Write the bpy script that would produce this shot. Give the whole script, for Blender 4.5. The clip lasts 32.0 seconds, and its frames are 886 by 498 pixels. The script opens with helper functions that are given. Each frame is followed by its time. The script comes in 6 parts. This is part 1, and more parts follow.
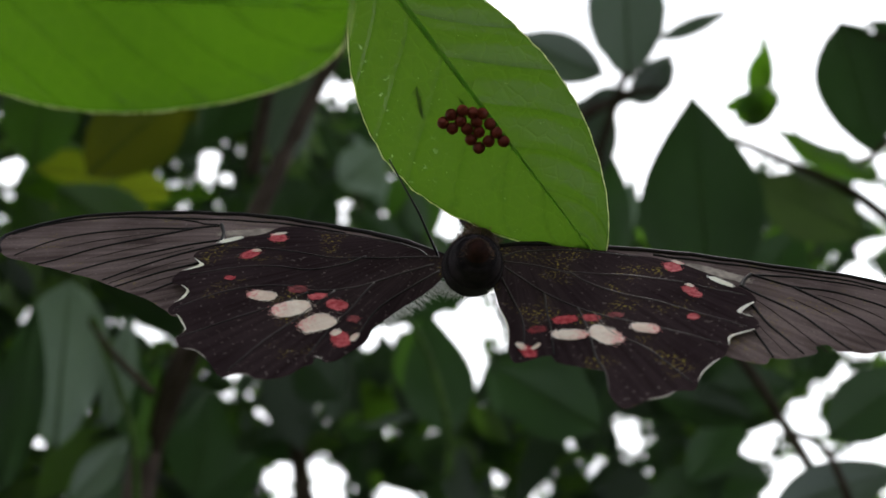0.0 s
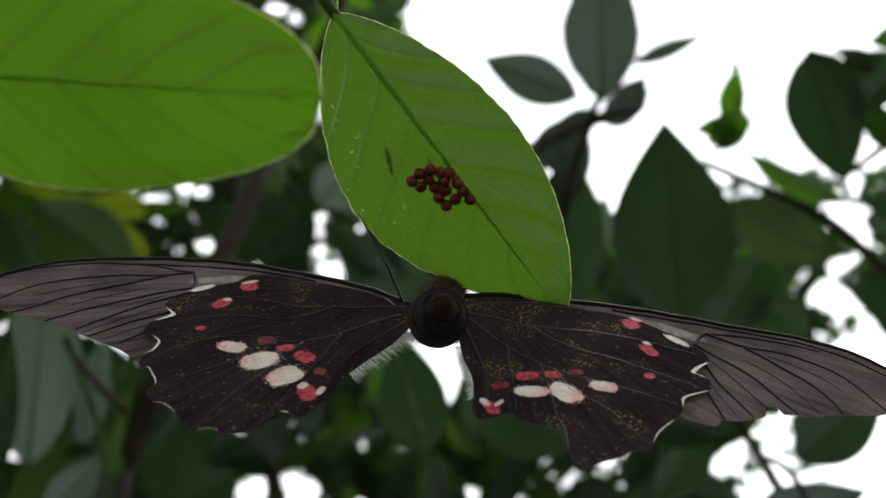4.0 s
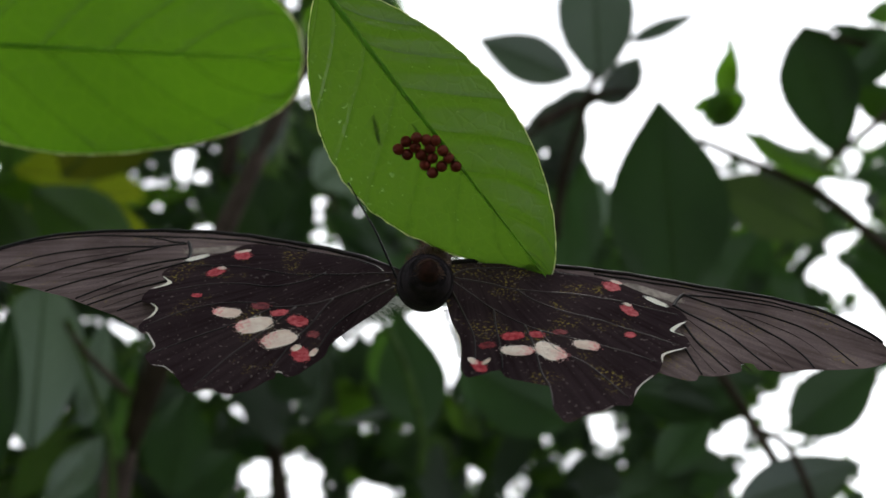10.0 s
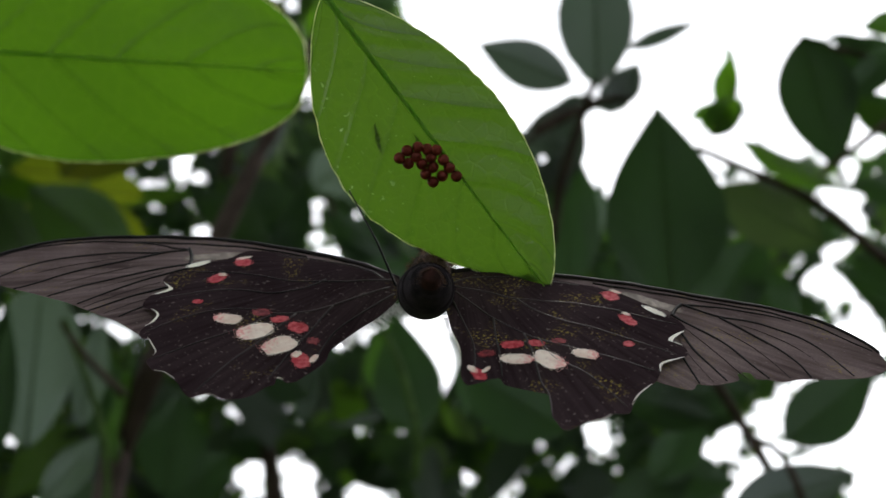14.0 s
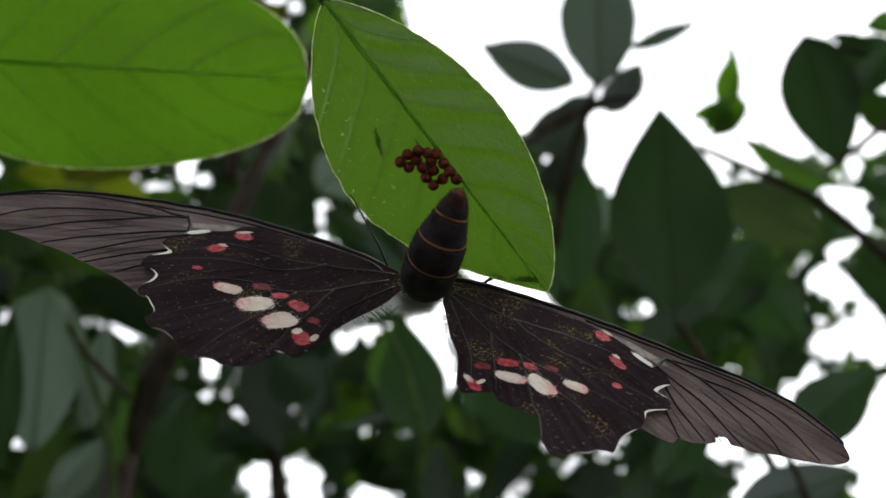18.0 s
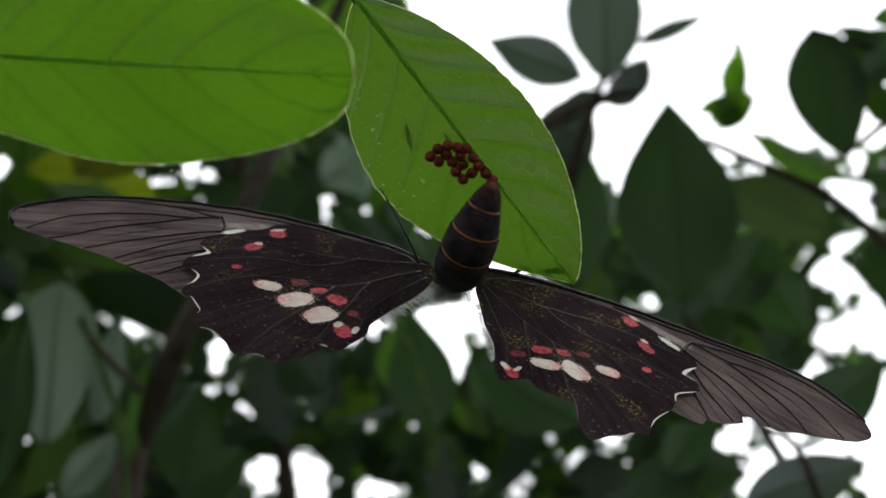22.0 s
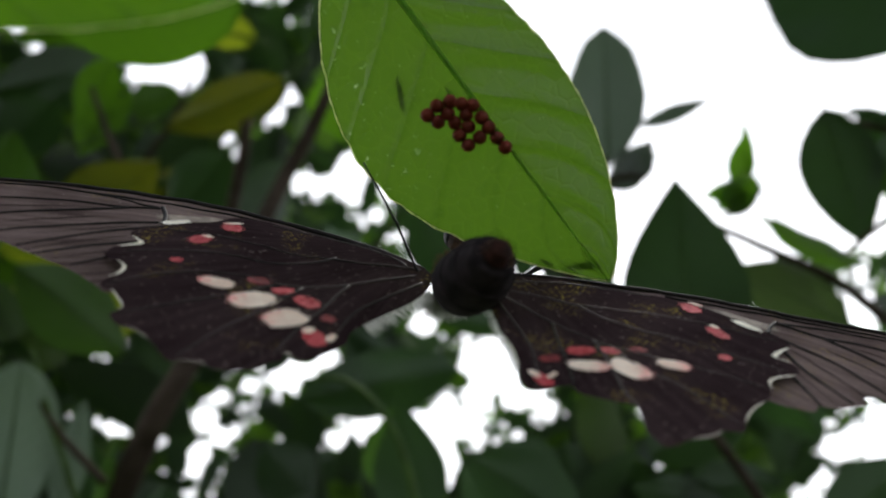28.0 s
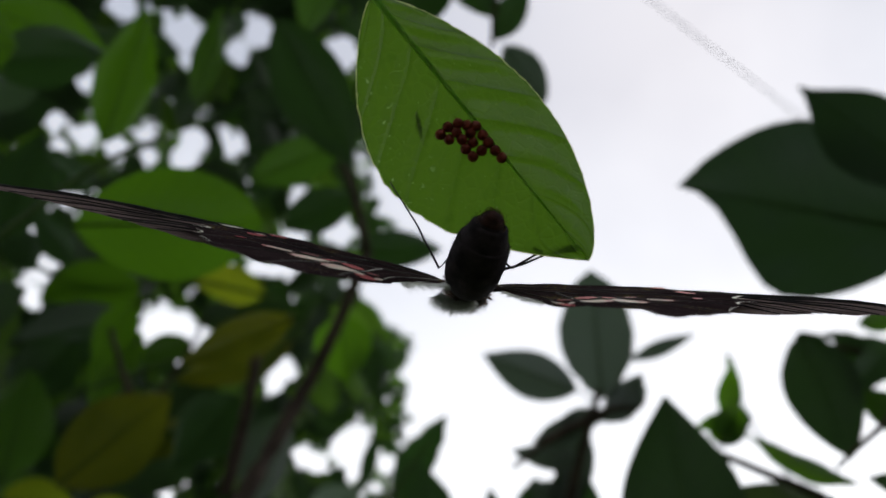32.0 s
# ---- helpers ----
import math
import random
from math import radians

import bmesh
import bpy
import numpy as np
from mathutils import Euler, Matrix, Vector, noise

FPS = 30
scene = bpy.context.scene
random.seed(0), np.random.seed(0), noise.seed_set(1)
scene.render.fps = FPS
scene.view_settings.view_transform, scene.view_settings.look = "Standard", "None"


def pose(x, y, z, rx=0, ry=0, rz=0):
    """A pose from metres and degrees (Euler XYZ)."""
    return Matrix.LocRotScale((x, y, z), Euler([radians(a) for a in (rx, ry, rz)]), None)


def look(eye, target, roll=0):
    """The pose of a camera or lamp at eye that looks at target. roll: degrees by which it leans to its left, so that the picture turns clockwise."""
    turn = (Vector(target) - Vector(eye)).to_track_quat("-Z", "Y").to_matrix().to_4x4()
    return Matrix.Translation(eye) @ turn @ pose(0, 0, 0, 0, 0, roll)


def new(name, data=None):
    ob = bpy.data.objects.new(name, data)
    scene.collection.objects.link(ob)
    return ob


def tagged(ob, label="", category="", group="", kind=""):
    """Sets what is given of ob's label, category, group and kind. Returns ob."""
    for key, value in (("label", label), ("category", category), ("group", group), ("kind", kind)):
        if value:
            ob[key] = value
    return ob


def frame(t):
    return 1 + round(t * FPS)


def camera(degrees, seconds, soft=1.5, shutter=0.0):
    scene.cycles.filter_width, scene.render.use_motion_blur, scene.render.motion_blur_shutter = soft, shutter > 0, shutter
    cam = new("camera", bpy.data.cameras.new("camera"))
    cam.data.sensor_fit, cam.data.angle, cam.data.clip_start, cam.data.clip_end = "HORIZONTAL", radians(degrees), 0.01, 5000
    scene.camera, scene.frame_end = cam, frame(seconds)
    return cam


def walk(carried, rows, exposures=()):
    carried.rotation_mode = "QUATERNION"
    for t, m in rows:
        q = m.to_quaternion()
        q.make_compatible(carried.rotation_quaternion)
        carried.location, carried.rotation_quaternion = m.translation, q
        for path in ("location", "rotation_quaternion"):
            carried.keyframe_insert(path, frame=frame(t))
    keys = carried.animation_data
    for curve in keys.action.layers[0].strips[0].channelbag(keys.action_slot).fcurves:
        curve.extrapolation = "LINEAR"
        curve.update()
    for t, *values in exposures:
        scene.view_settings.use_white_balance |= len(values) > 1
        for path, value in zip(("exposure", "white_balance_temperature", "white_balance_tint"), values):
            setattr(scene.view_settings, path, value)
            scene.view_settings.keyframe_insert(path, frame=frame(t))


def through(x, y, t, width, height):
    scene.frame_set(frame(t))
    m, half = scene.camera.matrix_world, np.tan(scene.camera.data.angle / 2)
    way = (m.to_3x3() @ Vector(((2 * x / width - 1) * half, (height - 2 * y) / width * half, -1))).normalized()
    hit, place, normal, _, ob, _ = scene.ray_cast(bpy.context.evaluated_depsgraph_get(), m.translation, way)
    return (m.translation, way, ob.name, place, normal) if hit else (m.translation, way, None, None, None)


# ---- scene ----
cam = camera(45.0, 32.0, soft=1.6)
cam.data.dof.use_dof = True
cam.data.dof.focus_distance = 0.098
cam.data.dof.aperture_fstop = 34.0
PATH = [
    (0, 0.00000, -0.00000, 1.60000, 115.000, -0.000, 0.000),
    (0.5, 0.00136, -0.00105, 1.60192, 114.452, -0.211, -0.078),
    (1, 0.00084, -0.00073, 1.60219, 114.412, -0.265, 0.194),
    (1.5, 0.00100, -0.00224, 1.60264, 113.873, -0.442, -0.085),
    (2, 0.00090, -0.00235, 1.60148, 114.077, -0.023, -0.282),
    (2.5, 0.00154, -0.00328, 1.60205, 114.166, 0.093, -0.854),
    (3, 0.00165, -0.00343, 1.60212, 114.832, 0.449, -0.928),
    (3.5, 0.00067, -0.00458, 1.60263, 115.492, 0.169, -1.199),
    (5.5, 0.00224, -0.00485, 1.60150, 115.240, 0.165, -1.423),
    (6, 0.00255, -0.00477, 1.60173, 115.179, 0.049, -1.316),
    (6.5, 0.00224, -0.00381, 1.60112, 114.936, 0.009, -1.147),
    (7, 0.00305, -0.00371, 1.60176, 114.644, 0.052, -1.131),
    (7.5, 0.00234, -0.00457, 1.59992, 114.556, 0.354, -0.900),
    (8, 0.00187, -0.00521, 1.60007, 114.607, 0.449, -0.919),
    (8.5, 0.00189, -0.00580, 1.60016, 114.546, 0.655, -0.890),
    (9, 0.00169, -0.00533, 1.60092, 114.616, 0.504, -1.029),
    (9.5, 0.00117, -0.00560, 1.59950, 114.523, 0.592, -0.967),
    (10, 0.00211, -0.00595, 1.59989, 114.668, 0.726, -0.952),
    (10.5, 0.00157, -0.00674, 1.60005, 114.760, 0.356, -1.298),
    (11, 0.00182, -0.00671, 1.59961, 114.911, 0.193, -1.217),
    (11.5, 0.00144, -0.00719, 1.60014, 115.020, 0.138, -1.341),
    (12, 0.00188, -0.00757, 1.60025, 114.914, 0.353, -1.290),
    (12.5, 0.00138, -0.00732, 1.59947, 114.789, 0.512, -1.268),
    (13, 0.00212, -0.00733, 1.59956, 114.820, 0.572, -1.331),
    (13.5, 0.00179, -0.00689, 1.59899, 114.933, 0.452, -1.196),
    (14, 0.00181, -0.00672, 1.60017, 114.815, 0.140, -1.423),
    (14.5, 0.00204, -0.00683, 1.59944, 114.996, 0.189, -1.276),
    (16.5, 0.00189, -0.00756, 1.59980, 114.985, 0.431, -0.753),
    (17, 0.00251, -0.00794, 1.59915, 114.631, 0.743, -0.582),
    (17.5, 0.00201, -0.00747, 1.59986, 114.745, 0.471, -0.901),
    (18, 0.00219, -0.00776, 1.59992, 114.839, 0.333, -1.049),
    (18.5, 0.00165, -0.00741, 1.59968, 114.730, 0.556, -0.902),
    (19, 0.00128, -0.00807, 1.60059, 114.799, 0.437, -1.060),
    (19.5, 0.00165, -0.00778, 1.59958, 114.861, 0.420, -0.984),
    (20, 0.00122, -0.00798, 1.59948, 114.708, 0.536, -0.866),
    (20.5, 0.00112, -0.00926, 1.59925, 114.969, 0.513, -0.922),
    (21, 0.00077, -0.00804, 1.59800, 114.355, 0.654, -0.853),
    (21.5, -0.00012, -0.00861, 1.59900, 114.478, 0.610, -0.781),
    (22, -0.00066, -0.00952, 1.59890, 114.550, 0.483, -0.926),
    (22.5, -0.00110, -0.00992, 1.59871, 114.467, 0.593, -0.786),
    (23, -0.00062, -0.00898, 1.59784, 114.383, 0.846, -0.490),
    (23.5, -0.00150, -0.00903, 1.59757, 114.478, 0.731, -0.367),
    (24, -0.00094, -0.00820, 1.59728, 114.556, 0.431, -0.660),
    (24.5, -0.00134, -0.00730, 1.59709, 114.543, 0.842, -0.476),
    (25, -0.00125, -0.00253, 1.59877, 117.332, 1.267, -1.279),
    (25.5, -0.00186, 0.00401, 1.60145, 119.132, 1.563, -1.694),
    (26, -0.00052, 0.01371, 1.60234, 118.921, 1.504, -2.816),
    (26.5, -0.00073, 0.01374, 1.60076, 120.205, 0.499, -1.418),
    (28.5, -0.00054, 0.01770, 1.59877, 120.653, -0.297, -2.049),
    (29, 0.00054, 0.01905, 1.59709, 120.878, 0.398, -2.822),
    (29.5, 0.00029, 0.01791, 1.59477, 125.016, 0.541, -1.644),
    (30, 0.00034, 0.01675, 1.58607, 129.623, -0.062, 0.123),
    (30.5, 0.00049, 0.01896, 1.57897, 132.748, 0.545, 1.016),
    (31, -0.00232, 0.02023, 1.57585, 137.196, 1.423, -0.902),
    (31.5, -0.00354, 0.01826, 1.56932, 138.674, 1.207, -1.074),
    (32, -0.00227, 0.01762, 1.56533, 136.932, 0.641, -1.402),
]
walk(cam, [(t, pose(*p)) for t, *p in PATH], exposures=[(0, 0.1), (24.5, 0.1), (28.5, 0.1), (30.0, -0.15), (31.0, -0.44), (32.0, -0.54)])

# ---- world and sun: a bright overcast sky ----
SUN_ELEVATION, SUN_AZIMUTH = 58.0, 25.0
world = bpy.data.worlds.new("overcast_sky")
world.use_nodes = True
scene.world = world
wn, wl = world.node_tree.nodes, world.node_tree.links
sky = wn.new("ShaderNodeTexSky")
sky.sky_type = "NISHITA"
sky.sun_disc = False
sky.sun_elevation, sky.sun_rotation = radians(SUN_ELEVATION), radians(SUN_AZIMUTH)
sky.dust_density, sky.air_density = 3.0, 1.0
scaled = wn.new("ShaderNodeVectorMath")
scaled.operation = "SCALE"
scaled.inputs["Scale"].default_value = 0.1
wl.new(sky.outputs[0], scaled.inputs[0])
cloud_noise = wn.new("ShaderNodeTexNoise")
cloud_noise.inputs["Scale"].default_value = 1.6
cloud_noise.inputs["Detail"].default_value = 5
cloud_co = wn.new("ShaderNodeTexCoord")
wl.new(cloud_co.outputs["Generated"], cloud_noise.inputs["Vector"])
height = wn.new("ShaderNodeSeparateXYZ")
wl.new(cloud_co.outputs["Generated"], height.inputs[0])
drift = wn.new("ShaderNodeMath")
drift.operation = "MULTIPLY_ADD"
drift.inputs[1].default_value = 0.35
wl.new(cloud_noise.outputs["Fac"], drift.inputs[0])
wl.new(height.outputs["Z"], drift.inputs[2])
cloud_ramp = wn.new("ShaderNodeValToRGB")
cloud_ramp.color_ramp.elements[0].position, cloud_ramp.color_ramp.elements[0].color = 0.72, (2.35, 2.38, 2.45, 1)
cloud_ramp.color_ramp.elements[1].position, cloud_ramp.color_ramp.elements[1].color = 0.98, (0.84, 0.90, 1.06, 1)
wl.new(drift.outputs[0], cloud_ramp.inputs["Fac"])
veil = wn.new("ShaderNodeMix")
veil.data_type = "RGBA"
veil.inputs["Factor"].default_value = 0.86
wl.new(scaled.outputs[0], veil.inputs["A"])
wl.new(cloud_ramp.outputs[0], veil.inputs["B"])
wl.new(veil.outputs["Result"], wn["Background"].inputs["Color"])
wn["Background"].inputs["Strength"].default_value = 1.0

sun = new("sun", bpy.data.lights.new("sun", "SUN"))
sun.data.energy, sun.data.angle, sun.data.color = 1.0, radians(14), (1.0, 0.96, 0.9)
az, el = radians(SUN_AZIMUTH), radians(SUN_ELEVATION)
sun.matrix_world = look((math.sin(az) * math.cos(el) * 20, math.cos(az) * math.cos(el) * 20, math.sin(el) * 20), (0, 0, 0))


# ---- materials ----
def graph(name):
    m = bpy.data.materials.new(name)
    m.use_nodes = True
    n, l = m.node_tree.nodes, m.node_tree.links
    return m, n, l, n["Principled BSDF"], n["Material Output"]


def ramp(n, l, src, stops):
    r = n.new("ShaderNodeValToRGB")
    while len(r.color_ramp.elements) < len(stops):
        r.color_ramp.elements.new(0.5)
    for e, (p, c) in zip(r.color_ramp.elements, stops):
        e.position, e.color = p, (*c, 1)
    l.new(src, r.inputs["Fac"])
    return r.outputs["Color"]


def noise_tex(n, l, scale, detail=4, vec=None):
    t = n.new("ShaderNodeTexNoise")
    t.inputs["Scale"].default_value, t.inputs["Detail"].default_value = scale, detail
    if vec is None:
        c = n.new("ShaderNodeTexCoord")
        vec = c.outputs["Object"]
    l.new(vec, t.inputs["Vector"])
    return t.outputs["Fac"]


def sums(n, l, op, a, b):
    m = n.new("ShaderNodeMath")
    m.operation = op
    for i, v in enumerate((a, b)):
        if isinstance(v, (int, float)):
            m.inputs[i].default_value = v
        else:
            l.new(v, m.inputs[i])
    return m.outputs[0]


def mixed(n, l, fac, a, b, how="MIX"):
    m = n.new("ShaderNodeMix")
    m.data_type, m.blend_type = "RGBA", how
    for key, v in (("Factor", fac), ("A", a), ("B", b)):
        if isinstance(v, (int, float)):
            m.inputs[key].default_value = v
        elif isinstance(v, tuple):
            m.inputs[key].default_value = (*v, 1)
        else:
            l.new(v, m.inputs[key])
    return m.outputs["Result"]


def leaf_material(name, skin, glow, blotch, veins=11.0, rough=0.45, through=0.5, spread=0.35, islands=False, specks=0.0, gloss=0.35, scars=0.0):
    """A leaf blade: matt skin, light that comes through it, side veins, blotches, and a tint of its own for each leaf."""
    m, n, l, p, out = graph(name)
    uv = n.new("ShaderNodeUVMap")
    sep = n.new("ShaderNodeSeparateXYZ")
    l.new(uv.outputs[0], sep.inputs[0])
    across = sums(n, l, "ABSOLUTE", sums(n, l, "SUBTRACT", sep.outputs["X"], 0.5), 0)
    along = sums(n, l, "SUBTRACT", sep.outputs["Y"], sums(n, l, "MULTIPLY", across, 0.42))
    wobble = sums(n, l, "MULTIPLY", noise_tex(n, l, 60, 3), 0.05)
    wave = sums(n, l, "FRACT", sums(n, l, "MULTIPLY", sums(n, l, "ADD", along, wobble), veins), 0)
    vein = sums(n, l, "SMOOTH_MIN", sums(n, l, "MULTIPLY", sums(n, l, "ABSOLUTE", sums(n, l, "SUBTRACT", wave, 0.5), 0), 9.0), 1.0)
    rand = n.new("ShaderNodeNewGeometry").outputs["Random Per Island"] if islands else n.new("ShaderNodeObjectInfo").outputs["Random"]
    big = noise_tex(n, l, 45, 4)
    fine = noise_tex(n, l, 900, 3)
    net = n.new("ShaderNodeTexVoronoi")
    net.feature = "DISTANCE_TO_EDGE"
    net.inputs["Scale"].default_value = 700
    co = n.new("ShaderNodeTexCoord")
    l.new(co.outputs["Object"], net.inputs["Vector"])
    cells = sums(n, l, "MINIMUM", sums(n, l, "MULTIPLY", net.outputs["Distance"], 8.0), 1.0)
    tint = sums(n, l, "ADD", sums(n, l, "MULTIPLY", rand, spread), 1.0 - spread / 2)

    flecks = ramp(n, l, noise_tex(n, l, 2600, 2), [(0.71, (0, 0, 0)), (0.77, (1, 1, 1))])
    pits = ramp(n, l, noise_tex(n, l, 420, 5), [(0.62, (0, 0, 0)), (0.74, (1, 1, 1))])

    if scars:
        edge = ramp(n, l, sep.outputs["X"], [(0.02, (1, 1, 1)), (0.13, (1, 1, 1)), (0.26, (0, 0, 0))])
        stretch = ramp(n, l, sep.outputs["Y"], [(0.12, (0, 0, 0)), (0.2, (1, 1, 1)), (0.5, (1, 1, 1)), (0.6, (0, 0, 0))])
        bite = ramp(n, l, noise_tex(n, l, 1150, 4), [(0.63, (0, 0, 0)), (0.68, (1, 1, 1))])
        torn = sums(n, l, "MULTIPLY", sums(n, l, "MULTIPLY", sums(n, l, "MULTIPLY", edge, stretch), bite), scars)

    def coloured(c):
        a = mixed(n, l, ramp(n, l, big, [(0.45, (0, 0, 0)), (0.75, (0.55, 0.55, 0.55))]), c, blotch)
        a = mixed(n, l, sums(n, l, "MULTIPLY", sums(n, l, "SUBTRACT", 1.0, vein), 0.28), a, (c[0] * 0.55, c[1] * 0.6, c[2] * 0.6))
        a = mixed(n, l, sums(n, l, "MULTIPLY", sums(n, l, "SUBTRACT", 1.0, cells), 0.28), a, (c[0] * 1.3, c[1] * 1.2, c[2] * 1.2))
        a = mixed(n, l, sums(n, l, "MULTIPLY", fine, 0.2), a, (c[0] * 0.8, c[1] * 0.85, c[2] * 0.7))
        if specks:
            a = mixed(n, l, sums(n, l, "MULTIPLY", flecks, specks), a, (0.45, 0.6, 0.3))
            a = mixed(n, l, sums(n, l, "MULTIPLY", pits, specks), a, (c[0] * 0.4, c[1] * 0.5, c[2] * 0.5))
        if scars:
            a = mixed(n, l, torn, a, (0.5, 0.66, 0.36))
        v = n.new("ShaderNodeHueSaturation")
        l.new(a, v.inputs["Color"])
        l.new(tint, v.inputs["Value"])
        return v.outputs["Color"]

    l.new(coloured(skin), p.inputs["Base Color"])
    p.inputs["Roughness"].default_value = rough
    p.inputs["Specular IOR Level"].default_value = gloss
    tr = n.new("ShaderNodeBsdfTranslucent")
    l.new(coloured(glow), tr.inputs["Color"])
    bump = n.new("ShaderNodeBump")
    bump.inputs["Strength"].default_value, bump.inputs["Distance"].default_value = 0.5, 0.0003
    l.new(sums(n, l, "ADD", vein, sums(n, l, "MULTIPLY", cells, 0.25)), bump.inputs["Height"])
    for b in (p, tr):
        l.new(bump.outputs[0], b.inputs["Normal"])
    mix = n.new("ShaderNodeMixShader")
    mix.inputs[0].default_value = through
    l.new(p.outputs[0], mix.inputs[1])
    l.new(tr.outputs[0], mix.inputs[2])
    l.new(mix.outputs[0], out.inputs["Surface"])
    return m


def plain_material(name, dark, light, scale, rough=0.6, bumps=0.0, metal=0.0, through=0.0, sheen=0.0, gloss=0.15):
    m, n, l, p, out = graph(name)
    a = noise_tex(n, l, scale, 5)
    b = noise_tex(n, l, scale * 7, 3)
    c = mixed(n, l, sums(n, l, "MULTIPLY", b, 0.4), ramp(n, l, a, [(0.35, dark), (0.68, light)]), dark)
    l.new(c, p.inputs["Base Color"])
    p.inputs["Roughness"].default_value, p.inputs["Metallic"].default_value = rough, metal
    p.inputs["Sheen Weight"].default_value = sheen * 0.3
    p.inputs["Specular IOR Level"].default_value = gloss
    if bumps:
        bump = n.new("ShaderNodeBump")
        bump.inputs["Distance"].default_value = bumps
        l.new(sums(n, l, "ADD", a, sums(n, l, "MULTIPLY", b, 0.5)), bump.inputs["Height"])
        l.new(bump.outputs[0], p.inputs["Normal"])
    if through:
        tr = n.new("ShaderNodeBsdfTranslucent")
        l.new(c, tr.inputs["Color"])
        mix = n.new("ShaderNodeMixShader")
        mix.inputs[0].default_value = through
        l.new(p.outputs[0], mix.inputs[1])
        l.new(tr.outputs[0], mix.inputs[2])
        l.new(mix.outputs[0], out.inputs["Surface"])
    return m


def wing_material(name, dark, light, dust, rough=0.55, through=0.12):
    """Scaly wing membrane, streaked along its length, with a dusting of yellow pollen."""
    m, n, l, p, out = graph(name)
    co = n.new("ShaderNodeTexCoord")
    sep = n.new("ShaderNodeSeparateXYZ")
    l.new(co.outputs["Object"], sep.inputs[0])
    reach = sums(n, l, "ABSOLUTE", sep.outputs["X"], 0)
    fan = n.new("ShaderNodeCombineXYZ")
    l.new(sums(n, l, "MULTIPLY", sums(n, l, "ARCTAN2", sums(n, l, "SUBTRACT", sep.outputs["Y"], 0.004), reach), 46.0), fan.inputs["X"])
    l.new(sums(n, l, "MULTIPLY", reach, 90.0), fan.inputs["Y"])
    a = noise_tex(n, l, 1.0, 4, fan.outputs[0])
    big = noise_tex(n, l, 110, 3)
    fine = noise_tex(n, l, 5200, 2)
    c = ramp(n, l, sums(n, l, "ADD", sums(n, l, "MULTIPLY", a, 0.5), sums(n, l, "MULTIPLY", big, 0.5)), [(0.38, dark), (0.62, light)])
    c = mixed(n, l, sums(n, l, "MULTIPLY", fine, 0.6), c, dark)
    patch = ramp(n, l, noise_tex(n, l, 230, 2), [(0.56, (0, 0, 0)), (0.70, (1, 1, 1))])
    grains = ramp(n, l, noise_tex(n, l, 3600, 2), [(0.56, (0, 0, 0)), (0.64, (1, 1, 1))])
    f = sums(n, l, "MULTIPLY", sums(n, l, "MULTIPLY", patch, grains), dust)
    pale = ramp(n, l, noise_tex(n, l, 2700, 2), [(0.66, (0, 0, 0)), (0.72, (1, 1, 1))])
    c = mixed(n, l, sums(n, l, "MULTIPLY", pale, 0.35), c, (0.34, 0.29, 0.27))
    c = mixed(n, l, f, c, (0.30, 0.23, 0.05))
    l.new(c, p.inputs["Base Color"])
    p.inputs["Roughness"].default_value = rough
    p.inputs["Specular IOR Level"].default_value = 0.0
    bump = n.new("ShaderNodeBump")
    bump.inputs["Distance"].default_value = 0.00002
    l.new(sums(n, l, "ADD", sums(n, l, "MULTIPLY", fine, 0.3), a), bump.inputs["Height"])
    l.new(bump.outputs[0], p.inputs["Normal"])
    tr = n.new("ShaderNodeBsdfTranslucent")
    l.new(mixed(n, l, 0.5, c, (0.1, 0.06, 0.05)), tr.inputs["Color"])
    mix = n.new("ShaderNodeMixShader")
    mix.inputs[0].default_value = through
    l.new(p.outputs[0], mix.inputs[1])
    l.new(tr.outputs[0], mix.inputs[2])
    l.new(mix.outputs[0], out.inputs["Surface"])
    return m


def spot_material(name):
    """Cream scales, thinning out to pink ones towards the outer end of the spot."""
    m, n, l, p, out = graph(name)
    uv = n.new("ShaderNodeUVMap")
    sep = n.new("ShaderNodeSeparateXYZ")
    l.new(uv.outputs[0], sep.inputs[0])
    grain = noise_tex(n, l, 3300, 3)
    pink = ramp(n, l, sums(n, l, "ADD", sums(n, l, "MULTIPLY", sep.outputs["X"], 0.55), sums(n, l, "MULTIPLY", grain, 0.75)), [(0.72, (0, 0, 0)), (0.96, (1, 1, 1))])
    c = mixed(n, l, pink, ramp(n, l, noise_tex(n, l, 900, 3), [(0.35, (0.70, 0.53, 0.45)), (0.65, (0.84, 0.72, 0.63))]), (0.74, 0.25, 0.25))
    dark = ramp(n, l, noise_tex(n, l, 4200, 2), [(0.66, (0, 0, 0)), (0.73, (1, 1, 1))])
    l.new(mixed(n, l, sums(n, l, "MULTIPLY", dark, 0.5), c, (0.2, 0.09, 0.08)), p.inputs["Base Color"])
    p.inputs["Roughness"].default_value, p.inputs["Specular IOR Level"].default_value = 0.75, 0.1
    bump = n.new("ShaderNodeBump")
    bump.inputs["Distance"].default_value = 0.00008
    l.new(grain, bump.inputs["Height"])
    l.new(bump.outputs[0], p.inputs["Normal"])
    return m


